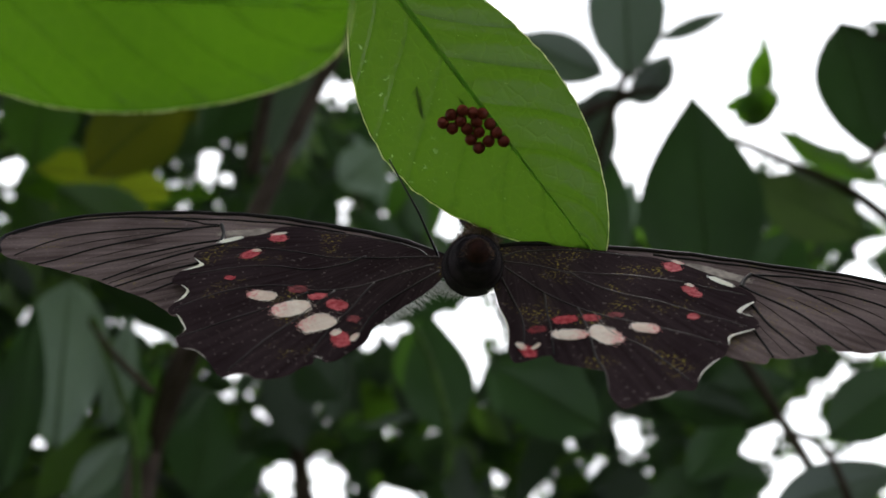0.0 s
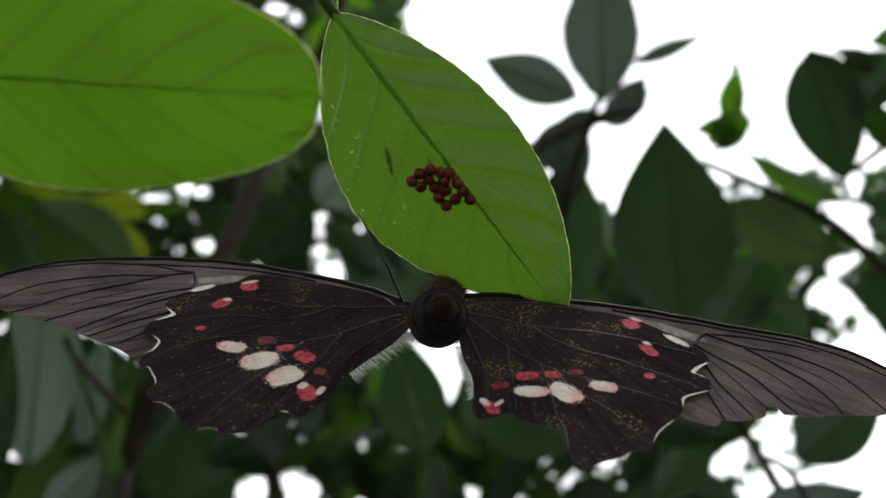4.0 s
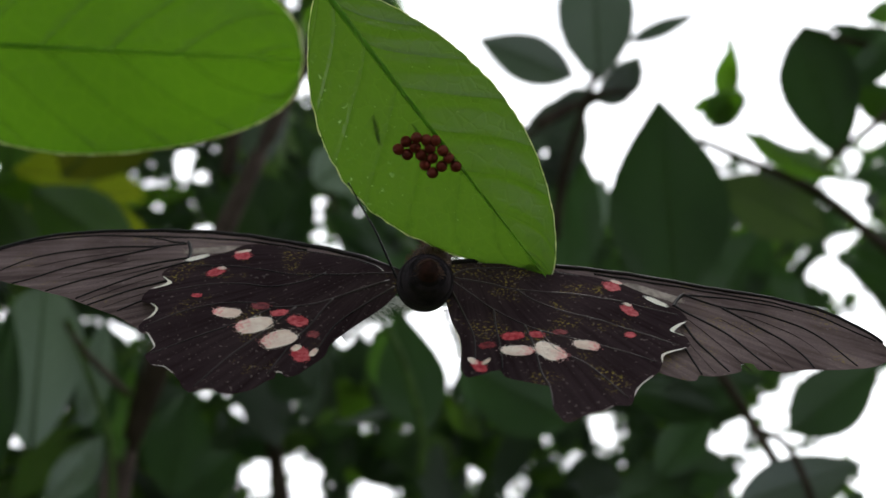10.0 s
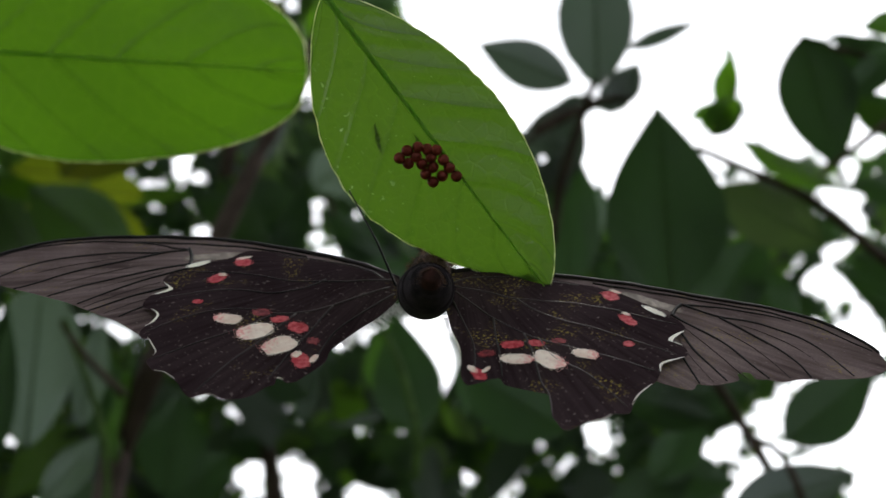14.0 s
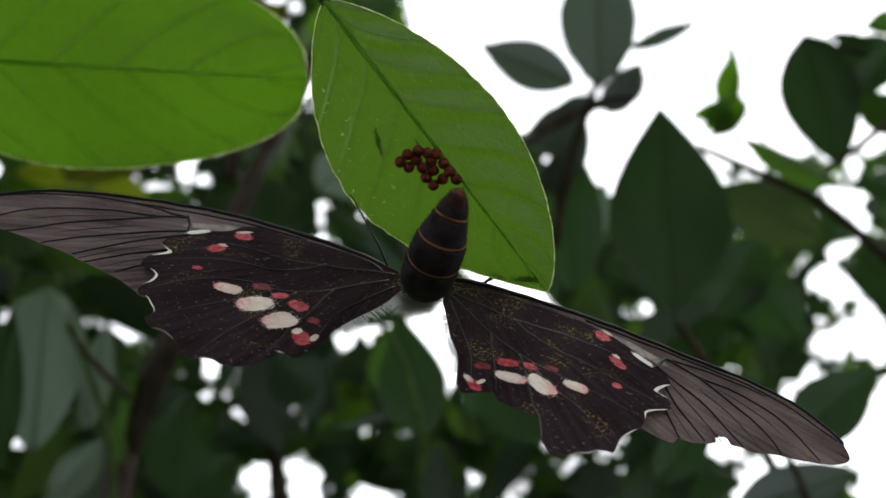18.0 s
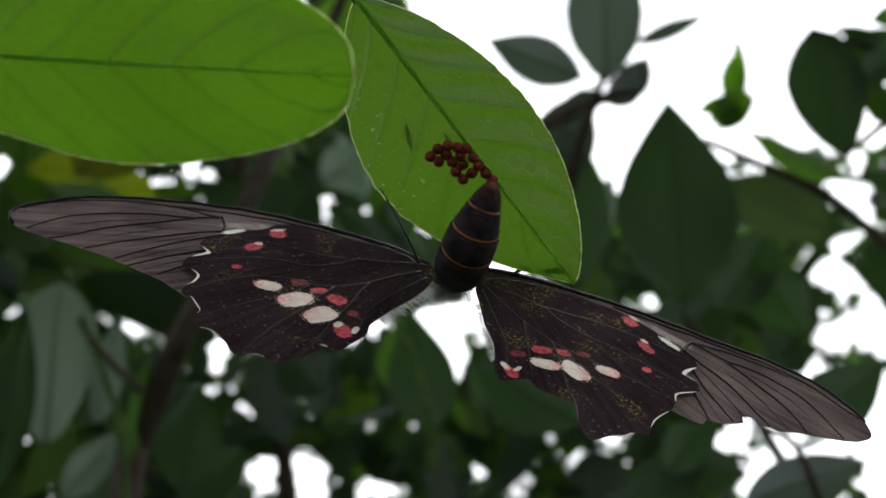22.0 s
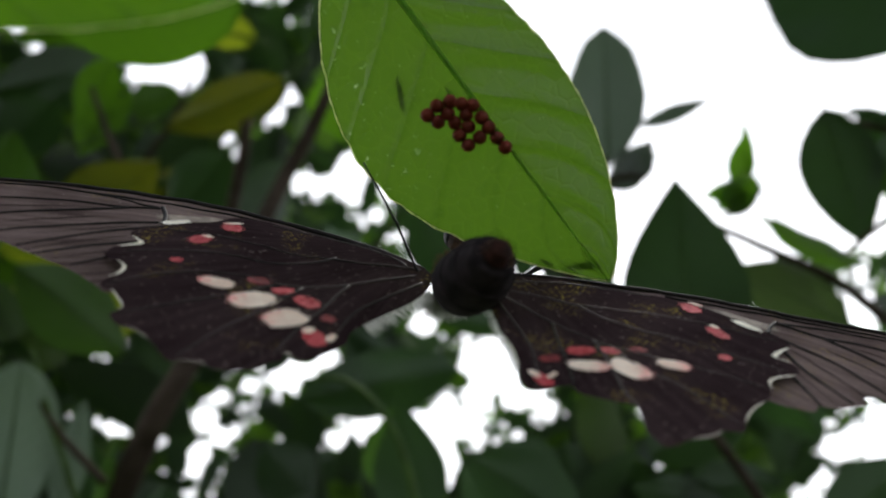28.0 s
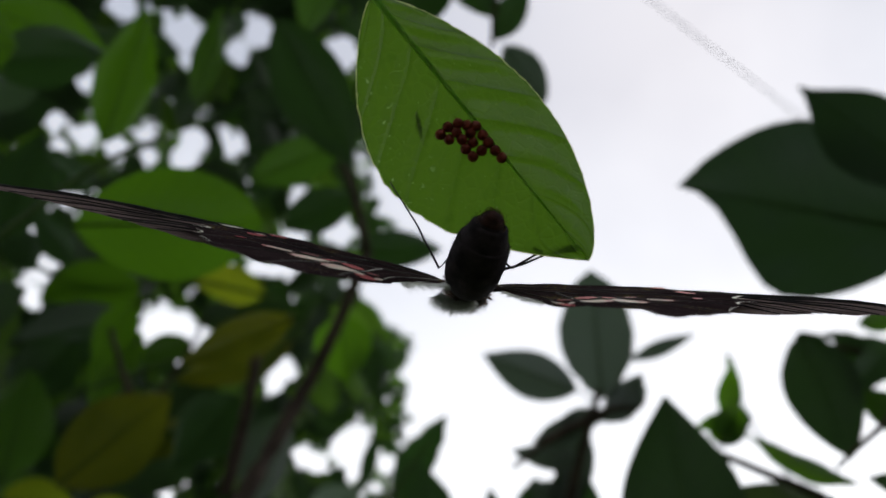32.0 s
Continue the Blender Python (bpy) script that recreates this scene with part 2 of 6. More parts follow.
EGG_LEAF = leaf_material("young_leaf_underside", (0.10, 0.14, 0.05), (0.093, 0.21, 0.011), (0.08, 0.19, 0.010), veins=7.0, rough=0.34, through=0.52, spread=0.0, specks=0.28, gloss=0.7, scars=0.55)
# A brighter green than MID.
BRIGHT = leaf_material("bright_green_leaf", (0.05, 0.10, 0.018), (0.11, 0.28, 0.010), (0.09, 0.23, 0.008), through=0.5, spread=0.25)
NEAR_LEAF = leaf_material("bright_near_leaf", (0.055, 0.11, 0.018), (0.10, 0.25, 0.008), (0.086, 0.21, 0.008), veins=8.0, through=0.58, spread=0.0)
DARK = leaf_material("dark_mature_leaf", (0.044, 0.077, 0.045), (0.029, 0.080, 0.012), (0.024, 0.048, 0.022), rough=0.36, through=0.38, spread=0.6)
MID = leaf_material("green_leaf", (0.06, 0.11, 0.035), (0.07, 0.18, 0.014), (0.045, 0.12, 0.014), rough=0.42, through=0.42)
# Pale skin stands in for the sky's reflection on the blades.
PALE = leaf_material("pale_sheen_leaf", (0.30, 0.39, 0.34), (0.09, 0.16, 0.07), (0.23, 0.31, 0.26), rough=0.5, through=0.3)
YELLOW = leaf_material("yellowing_leaf", (0.10, 0.11, 0.018), (0.14, 0.165, 0.008), (0.06, 0.10, 0.01), rough=0.5, through=0.45)
DEEP = leaf_material("deep_green_leaf", (0.045, 0.068, 0.052), (0.018, 0.046, 0.012), (0.034, 0.054, 0.040), rough=0.4, through=0.35, spread=0.2)
# Greyed dark leaf: the haze of bright sky glare is put into the colour.
HAZED = leaf_material("hazed_grey_green_leaf", (0.13, 0.155, 0.15), (0.05, 0.085, 0.045), (0.09, 0.115, 0.10), rough=0.4, through=0.35, spread=0.4)
# Lit copy of YELLOW: light falling on these leaves is put into the colour.
LIT = leaf_material("lit_copy_yellow_leaf", (0.14, 0.17, 0.02), (0.34, 0.44, 0.02), (0.22, 0.32, 0.015), rough=0.5, through=0.6)
OLIVE = leaf_material("dim_olive_leaf", (0.075, 0.10, 0.05), (0.05, 0.095, 0.02), (0.055, 0.075, 0.035), rough=0.42, through=0.4, spread=0.2)
THICKET = [leaf_material("thicket_leaf", (0.057, 0.082, 0.062), (0.04, 0.10, 0.016), (0.03, 0.06, 0.02), rough=0.45, through=0.35, spread=0.9, islands=True),
           leaf_material("thicket_bright_leaf", (0.08, 0.13, 0.045), (0.12, 0.27, 0.016), (0.07, 0.17, 0.014), rough=0.45, through=0.4, spread=0.8, islands=True)]
RIB = plain_material("leaf_midrib", (0.27, 0.5, 0.09), (0.4, 0.62, 0.15), 300, 0.5, through=0.8)
# Nearly white, so that the colour carries the light passing through the leaf's edge.
RIM = plain_material("pale_leaf_margin", (0.8, 0.85, 0.5), (0.95, 0.95, 0.75), 900, 0.5, through=0.85)
BARK = plain_material("brown_bark", (0.028, 0.020, 0.015), (0.078, 0.058, 0.046), 90, 0.85, 0.0015)
STALK = plain_material("green_stalk", (0.035, 0.07, 0.015), (0.075, 0.14, 0.03), 200, 0.55, 0.0003)
GRASS = plain_material("trodden_grass", (0.02, 0.035, 0.012), (0.07, 0.08, 0.03), 3, 0.9, 0.02)
FOREWING = wing_material("grey_brown_forewing", (0.064, 0.046, 0.045), (0.248, 0.188, 0.184), 0.6, 0.65, 0.15)
HINDWING = wing_material("black_brown_hindwing", (0.020, 0.0125, 0.0145), (0.052, 0.036, 0.039), 0.9, 0.8, 0.04)
VEIN = plain_material("black_vein", (0.006, 0.005, 0.005), (0.016, 0.012, 0.012), 260, 0.6)
# Black veins; the grey sheen on them is painted as lighter patches.
HIND_VEIN = plain_material("sheened_black_vein", (0.005, 0.004, 0.004), (0.09, 0.07, 0.07), 110, 0.5)
BACK_RIB = plain_material("dull_leaf_midrib", (0.03, 0.06, 0.02), (0.06, 0.11, 0.035), 300, 0.5, through=0.3)
FOLD = plain_material("dark_crease", (0.03, 0.022, 0.022), (0.07, 0.05, 0.05), 400, 0.8)
DIM_SPOT = plain_material("dull_crimson_scales", (0.10, 0.012, 0.018), (0.32, 0.05, 0.055), 2600, 0.7, 0.00008)
WHITE_SPOT = spot_material("cream_pink_scales")
RED_SPOT = plain_material("crimson_scales", (0.34, 0.016, 0.03), (0.66, 0.12, 0.135), 2400, 0.65, 0.00008)
EDGE_SPOT = plain_material("white_margin_scales", (0.75, 0.7, 0.6), (0.92, 0.89, 0.8), 900, 0.7)
CREAM = plain_material("cream_wing_band", (0.17, 0.14, 0.12), (0.38, 0.32, 0.27), 1200, 0.7)
BODY = plain_material("black_velvet", (0.013, 0.010, 0.013), (0.038, 0.029, 0.035), 700, 0.85, 0.0001, gloss=0.1)
THORAX = plain_material("brown_hairy_cuticle", (0.02, 0.012, 0.009), (0.09, 0.05, 0.035), 500, 0.8, 0.0003)
RING = plain_material("orange_ring", (0.10, 0.03, 0.012), (0.50, 0.21, 0.10), 420, 0.6)
END = plain_material("dark_red_brown_cuticle", (0.014, 0.007, 0.007), (0.055, 0.018, 0.015), 1200, 0.8, 0.0001)
TIP = plain_material("dull_pink_tip", (0.12, 0.025, 0.02), (0.24, 0.07, 0.055), 900, 0.6, 0.0001)
TUFT = plain_material("white_hair", (0.9, 0.9, 0.89), (0.97, 0.97, 0.97), 300, 0.8, through=0.8)
HAIR = plain_material("dark_hair", (0.08, 0.045, 0.03), (0.26, 0.15, 0.1), 300, 0.7)
LEG = plain_material("black_leg", (0.006, 0.006, 0.008), (0.02, 0.018, 0.02), 400, 0.4)
EGG = plain_material("rust_red_egg", (0.11, 0.018, 0.013), (0.23, 0.04, 0.026), 900, 0.42, 0.00006, through=0.18)


# ---- mesh tools ----
def part(name, mesh, material, parent=None, label=""):
    ob = new(name, mesh)
    if not mesh.materials:
        mesh.materials.append(material)
    if parent is not None:
        ob.parent = parent
    return tagged(ob, label)


def mesh_of(name, verts, faces, uvs=None, smooth=True):
    me = bpy.data.meshes.new(name)
    me.from_pydata([tuple(v) for v in verts], [], faces)
    if uvs is not None:
        layer = me.uv_layers.new(name="UVMap")
        idx = np.empty(len(me.loops), dtype=np.int32)
        me.loops.foreach_get("vertex_index", idx)
        layer.data.foreach_set("uv", np.asarray(uvs, dtype=np.float32)[idx].ravel())
    if smooth:
        me.polygons.foreach_set("use_smooth", np.ones(len(me.polygons), dtype=bool))
    me.update()
    return me


def tube_data(points, radii, sides=8, closed_ends=True):
    """Vertices and faces of a bent, tapering round rod."""
    pts = [Vector(p) for p in points]
    if isinstance(radii, (int, float)):
        radii = [radii] * len(pts)
    verts, faces = [], []
    ref = Vector((0.13, 0.31, 0.94))
    for i, p in enumerate(pts):
        d = (pts[min(i + 1, len(pts) - 1)] - pts[max(i - 1, 0)]).normalized()
        a = d.cross(ref if abs(d.dot(ref)) < 0.95 else Vector((1, 0, 0))).normalized()
        b = d.cross(a)
        for k in range(sides):
            w = 2 * math.pi * k / sides
            verts.append(p + (a * math.cos(w) + b * math.sin(w)) * radii[i])
    for i in range(len(pts) - 1):
        for k in range(sides):
            a, b = i * sides + k, i * sides + (k + 1) % sides
            faces.append((a, b, b + sides, a + sides))
    if closed_ends:
        faces.append(tuple(range(sides))[::-1])
        faces.append(tuple(range((len(pts) - 1) * sides, len(pts) * sides)))
    return verts, faces


def joined(pieces):
    verts, faces = [], []
    for v, f in pieces:
        o = len(verts)
        verts += list(v)
        faces += [tuple(i + o for i in q) for q in f]
    return verts, faces


def smooth_line(points, n):
    """n points on a soft curve through the given ones."""
    P = [Vector(p) for p in points]
    out = []
    for k in range(n):
        s = k / (n - 1) * (len(P) - 1)
        i = min(int(s), len(P) - 2)
        u = s - i
        a, b, c, d = P[max(i - 1, 0)], P[i], P[i + 1], P[min(i + 2, len(P) - 1)]
        out.append(0.5 * (2 * b + (c - a) * u + (2 * a - 5 * b + 4 * c - d) * u * u + (3 * b - a - 3 * c + d) * u ** 3))
    return out


def tube(name, points, radii, material, parent=None, n=0, sides=8, label=""):
    if n:
        ks = [k / (n - 1) * (len(points) - 1) for k in range(n)]
        if not isinstance(radii, (int, float)):
            radii = [radii[int(k)] * (1 - k % 1) + radii[min(int(k) + 1, len(radii) - 1)] * (k % 1) for k in ks]
        points = smooth_line(points, n)
    return part(name, mesh_of(name, *tube_data(points, radii, sides)), material, parent, label)


def blade_width(v, peak, blunt):
    """Half-width of a leaf at v along it, 1 at its widest."""
    a = min(v / peak, 1.0)
    b = min((1 - v) / (1 - peak), 1.0)
    return (math.sin(a * math.pi / 2) ** 0.72) * (math.sin(max(b, 0) * math.pi / 2) ** blunt)


def leaf_frame(base, tip, up):
    base, tip = Vector(base), Vector(tip)
    y = (tip - base).normalized()
    x = y.cross(Vector(up)).normalized()
    z = x.cross(y)
    m = Matrix((x, y, z)).transposed().to_4x4()
    m.translation = base
    return m, (tip - base).length


def quilting(u, v, count):
    """Height between side veins, 0 on a vein and rising to a crest just behind the next one."""
    s = ((v - abs(u) * (0.13 + 0.05 * abs(u))) * count + 0.25 * noise.noise(Vector((v * 2, u * 2, 9)))) % 1
    return (s / 0.72 if s < 0.72 else (1 - s) / 0.28) * math.sin(math.pi * min(abs(u) * 1.04, 1.0)) ** 0.6


def blade_point(u, v, length, width, fold, curl, wave, peak, blunt, skew, seed, teeth, quilt=(0, 0)):
    w = blade_width(v, peak[u > 0] if isinstance(peak, tuple) else peak, blunt[u > 0] if isinstance(blunt, tuple) else blunt) * width / 2
    if teeth and abs(u) > 0.99:
        w *= 1 + teeth * noise.noise(Vector((v * 26, u * 3 + seed, 0)))
    side = w * u * (1 + skew * (1 if u > 0 else -1))
    bend = curl * length * (4 * v * (1 - v))
    rise = fold * abs(side) + wave * length * noise.noise(Vector((v * 3.1, u * 1.3, seed))) * abs(u)
    ripple = 0.006 * length * math.sin(v * 34 - abs(u) * 5) * (abs(u) * (1 - abs(u)))
    if quilt[0]:
        ripple = -length * quilt[u > 0] * quilting(u, v, 7.5) * min(1, v * 6, (1 - v) * 5)
    return Vector((side, v * length, bend + rise + ripple))


def leaf(parent, base, tip, width, up, material, fold=0.25, curl=0.03, wave=0.05, peak=0.45, blunt=1.0, skew=0.0, stem=None, seed=0, nu=6, nv=12, rim=0, rib=1.0, teeth=0.0, quilt=(0, 0), name="leaf", label=""):
    """One leaf on a twig: blade, midrib below it, and a stalk back to the twig at stem."""
    m, length = leaf_frame(base, tip, up)
    if nu == 6:
        own = random.Random(seed)
        fold, curl, wave = fold * own.uniform(0.5, 1.7), curl + own.uniform(-0.05, 0.05), wave * own.uniform(0.6, 2.2)
    shape = (length, width, fold, curl, wave, peak, blunt, skew, seed, teeth, quilt)
    verts, uvs, faces = [], [], []
    for j in range(nv + 1):
        for i in range(nu * 2 + 1):
            u, v = i / nu - 1, j / nv
            verts.append(blade_point(u, v, *shape))
            uvs.append((u / 2 + 0.5, v))
    row = nu * 2 + 1
    for j in range(nv):
        for i in range(row - 1):
            faces.append((j * row + i, j * row + i + 1, (j + 1) * row + i + 1, (j + 1) * row + i))
    ob = part(name, mesh_of(name, verts, faces, uvs), material, parent, label)
    ob.matrix_local = m
    line = [blade_point(0, v / 14, *shape) - Vector((0, 0, 0.0002)) for v in range(15)]
    vein = BACK_RIB if nu == 6 else RIB
    thick = [width * 0.016 * rib * (1.15 - 0.95 * v / 14) for v in range(15)]
    if stem is not None:
        inv = m.inverted()
        s = inv @ Vector(stem)
        back = [s, s.lerp(line[0], 0.5) + Vector((0, 0, -0.1 * s.length)), *line]
        part("midrib", mesh_of("midrib", *tube_data(back, [thick[0] * 1.2, thick[0] * 1.1, *thick], 6)), vein, ob)
    else:
        part("midrib", mesh_of("midrib", *tube_data(line, thick, 6)), vein, ob)
    if rim:
        edge = [blade_point(s, v / 120 if s < 0 else 1 - v / 120, *shape) for s in (-1, 1) for v in range(121)]
        own = random.Random(3)
        part("margin", mesh_of("margin", *tube_data(edge, [rim * own.uniform(0.4, 1.5) for _ in edge], 5)), RIM, ob, "pale yellow leaf margin")
    return ob


def twig(label, name="citrus_twig", category="twig"):
    return tagged(new(name), label, category, "branches of the tree")


# ---- thicket: crowded far leaves, with openings to the sky ----
OPENINGS = []


def opening(eye, azimuth, elevation, radius):
    """A shaft free of leaves: from eye towards azimuth and elevation, its radius in degrees."""
    a, e = radians(azimuth), radians(elevation)
    clear = max(radius - 0.17, radius * 0.35)
    OPENINGS.append((Vector(eye), Vector((math.sin(a) * math.cos(e), math.cos(a) * math.cos(e), math.sin(e))), math.cos(radians(clear))))


def touches_opening(points):
    """Whether any of the points lies in an opening."""
    P = np.array([tuple(p) for p in points])
    for eyes, ways, cosines in touches_opening.groups:
        d = P[:, None, :] - eyes[None, :, :]
        d /= np.linalg.norm(d, axis=2, keepdims=True)
        if ((d * ways[None]).sum(2) > cosines[None]).any():
            return True
    return False


def ready_openings():
    touches_opening.groups = [tuple(np.array([tuple(o[i]) if i < 2 else o[i] for o in OPENINGS]) for i in range(3))]


def loose_leaf(base, way, up, length, width, fold, seed):
    """A light leaf for crowds: 12 faces, folded and bent."""
    x = way.cross(up).normalized()
    z = x.cross(way)
    verts, uvs, faces = [], [], []
    for j in range(7):
        v = j / 6
        w = blade_width(v, 0.45, 0.85) * width / 2
        droop = -0.12 * length * v * v + 0.05 * length * noise.noise(Vector((v * 2, seed, 0)))
        for u in (-1, 0, 1):
            verts.append(base + way * (v * length) + x * (u * w) + z * (abs(u) * w * fold + droop))
            uvs.append((u / 2 + 0.5, v))
    for j in range(6):
        for i in (0, 1):
            faces.append((j * 3 + i, j * 3 + i + 1, j * 3 + i + 4, j * 3 + i + 3))
    return verts, uvs, faces


def thicket(name, count, spread, sizes, materials, label, allowed=None, checked=True, seed=1):
    """Crowds of leaves round the middle of spread = (azimuths, elevations, distances), one object a material."""
    rng = random.Random(seed)
    heaps = [([], [], []) for _ in materials]
    made = 0
    for k in range(count * 9):
        if made >= count:
            break
        az, el, d = (rng.uniform(*s) for s in spread)
        if allowed and not allowed(az, el):
            continue
        a, e = radians(az), radians(el)
        base = Vector((math.sin(a) * math.cos(e), math.cos(a) * math.cos(e), math.sin(e))) * d + Vector((0, 0, 1.6))
        toward = (Vector((0, 0, 1.6)) - base).normalized()
        way = Vector([rng.gauss(0, 1) for _ in range(3)])
        way = (way - toward * way.dot(toward) * 0.6).normalized()
        up = (Vector([rng.gauss(0, 0.5) for _ in range(3)]) - toward * 0.8 + Vector((0, 0, 0.7))).normalized()
        if abs(way.dot(up)) > 0.9:
            continue
        length = rng.uniform(*sizes)
        width = length * rng.uniform(0.4, 0.58)
        verts, uvs, faces = loose_leaf(base, way, up, length, width, rng.uniform(0.1, 0.5), k)
        if checked:
            probes = [*verts[0::6], *verts[2::6], verts[10]]
            if length > 0.018:
                probes = [*verts, *((a + b) / 2 for a, b in zip(verts, verts[3:])), *((a + b) / 2 for a, b in zip(verts, verts[1:]))]
            if touches_opening(probes):
                continue
        made += 1
        hv, hu, hf = heaps[0 if rng.random() < 0.72 else -1]
        o = len(hv)
        hv += verts
        hu += uvs
        hf += [tuple(i + o for i in f) for f in faces]
    for (v, u, f), m in zip(heaps, materials):
        if v:
            tagged(part(name, mesh_of(name, v, f, u), m), label, "foliage", kind="stuff")


# ---- trees round about ----
def tree_trunk(x, y, height, lean, seed):
    """A bare trunk with limbs, below the foliage."""
    rng = random.Random(seed)
    tree = tagged(new("citrus_tree"), "slender brown citrus trunk with bare lower limbs", "tree", "trees round about")
    top = Vector((x + lean[0], y + lean[1], height))
    mid = Vector((x, y, 0)).lerp(top, 0.5) + Vector((rng.uniform(-0.08, 0.08), rng.uniform(-0.08, 0.08), 0))
    tube("trunk", [(x, y, -0.05), mid, top], [0.05, 0.035, 0.018], BARK, tree, 18, 10)
    for k in range(6):
        a, s = rng.uniform(0, 6.3), rng.uniform(0.5, 0.98)
        root = mid.lerp(top, s * 2 - 1)
        end = root + Vector((math.cos(a), math.sin(a), rng.uniform(0.3, 0.9))) * rng.uniform(0.35, 0.6)
        tube("limb", [root, root.lerp(end, 0.5) + Vector((0, 0, 0.05)), end], [0.014, 0.01, 0.004], BARK, tree, 10, 7)


# ---- ground ----
def ground():
    n = 40
    verts, faces = [], []
    for j in range(n + 1):
        for i in range(n + 1):
            x, y = ((k / n * 2 - 1) for k in (i, j))
            x, y = (math.copysign(abs(k) ** 3, k) * 600 for k in (x, y))
            verts.append((x, y, 0.05 * noise.noise(Vector((x * 0.4, y * 0.4, 0)))))
    for j in range(n):
        for i in range(n):
            a = j * (n + 1) + i
            faces.append((a, a + 1, a + n + 2, a + n + 1))
    tagged(part("ground", mesh_of("ground", verts, faces), GRASS), "shaded trodden grass below the trees", "ground", kind="structure")


ground()
for spot_on_ground in ((-1.35, -0.4, 2.0, (0.1, 0.1), 1), (1.4, -0.2, 2.1, (-0.1, 0.1), 2), (-0.5, -1.5, 2.2, (0.1, 0.05), 3), (0.7, -1.35, 2.0, (0.05, 0.1), 4)):
    tree_trunk(*spot_on_ground)


whorl = twig("whorl of dark leathery leaves on a thin twig")
tube("stem", [(0.0717, 0.3509, 1.8401), (0.0674, 0.3626, 1.8293), (0.0608, 0.3831, 1.8104), (0.0588, 0.4027, 1.7921)], [0.00136, 0.00182, 0.00205, 0.00227], BARK, whorl, 24, 10)
leaf(whorl, (0.0625, 0.3474, 1.8366), (0.0248, 0.3418, 1.8506), 0.0195, (0.09, 0.82, 0.57), HAZED, stem=(0.0703, 0.3498, 1.8311), seed=2)
leaf(whorl, (0.0749, 0.3617, 1.8440), (0.0722, 0.3348, 1.8928), 0.0315, (0.18, 0.86, 0.48), HAZED, seed=3, peak=0.5, blunt=0.6, teeth=0.15)
leaf(whorl, (0.0858, 0.3495, 1.8544), (0.1133, 0.3427, 1.8634), 0.0067, (0.03, 0.84, 0.54), HAZED, stem=(0.0807, 0.3540, 1.8468), seed=4)
leaf(whorl, (0.0807, 0.3599, 1.8361), (0.0907, 0.3519, 1.8495), 0.0138, (0.11, 0.89, 0.45), HAZED, seed=5)
tube("stem", [(0.0367, 0.3688, 1.8151), (0.0480, 0.3653, 1.8223), (0.0594, 0.3623, 1.8284), (0.0731, 0.3587, 1.8355), (0.0890, 0.3579, 1.8364)], [0.00091, 0.00114, 0.00136, 0.00136, 0.00091], BARK, whorl, 30, 10)
leaf(whorl, (0.0765, 0.3605, 1.8313), (0.0867, 0.3537, 1.8457), 0.0136, (0.07, 0.92, 0.39), HAZED, seed=7)
leaf(whorl, (0.0689, 0.3681, 1.8378), (0.0458, 0.3755, 1.8317), 0.0105, (0.10, 0.80, 0.59), HAZED, seed=8)
leaf(whorl, (0.0691, 0.3809, 1.8259), (0.0370, 0.3779, 1.8297), 0.0107, (-0.00, 0.80, 0.60), HAZED, seed=9)
leaf(whorl, (0.0650, 0.4032, 1.8189), (0.0657, 0.3719, 1.8481), 0.0167, (0.15, 0.68, 0.72), HAZED, seed=10)
leaf(whorl, (0.0686, 0.4031, 1.8188), (0.0447, 0.3967, 1.8256), 0.0143, (-0.04, 0.79, 0.61), HAZED, seed=11)
leaf(whorl, (0.0679, 0.4200, 1.7760), (0.0628, 0.3888, 1.8410), 0.0300, (0.14, 0.89, 0.44), DARK, seed=13)
tube("stem", [(0.05, 0.3769, 1.8328), (0.0627, 0.3722, 1.8375), (0.0745, 0.3682, 1.8405), (0.0855, 0.3612, 1.8475)], [0.00214, 0.00238, 0.00214, 0.00143], BARK, whorl, 20, 8)
leaf(whorl, (0.0763, 0.3682, 1.8399), (0.0569, 0.3713, 1.8403), 0.0095, (0.03, 0.72, 0.69), HAZED, seed=161)
leaf(whorl, (0.0746, 0.3694, 1.8385), (0.095, 0.3629, 1.8508), 0.0105, (0.1, 0.72, 0.69), HAZED, seed=162, blunt=0.7)

big_twig = twig("thick twig with a broad dark leaf pointing up")
tube("stem", [(0.1061, 0.3397, 1.8034), (0.1252, 0.3429, 1.7956), (0.1505, 0.3472, 1.7848), (0.1755, 0.3552, 1.7663), (0.2034, 0.3635, 1.7468)], [0.00106, 0.00148, 0.00190, 0.00211, 0.00254], BARK, big_twig, 30, 10)
tube("stem", [(0.0904, 0.3392, 1.7332), (0.1100, 0.3503, 1.7081), (0.1334, 0.3661, 1.6723)], [0.00157, 0.00176, 0.00196], BARK, big_twig, 18, 10)
leaf(big_twig, (0.0886, 0.3287, 1.7322), (0.0824, 0.2997, 1.7957), 0.0415, (0.23, 0.88, 0.42), DARK, stem=(0.0880, 0.3307, 1.7279), seed=16, peak=0.45, blunt=1.0)
leaf(big_twig, (0.1534, 0.3521, 1.7697), (0.1131, 0.3452, 1.7899), 0.0250, (0.12, 0.83, 0.55), OLIVE, stem=(0.1505, 0.3472, 1.7848), seed=17)
leaf(big_twig, (0.1571, 0.3359, 1.7851), (0.1184, 0.3292, 1.8016), 0.0134, (-0.21, 0.97, -0.10), BRIGHT, stem=(0.1592, 0.3412, 1.7735), seed=18)
leaf(big_twig, (0.1174, 0.3869, 1.7526), (0.1404, 0.3729, 1.7857), 0.0256, (0.22, 0.94, 0.27), DARK, seed=19)
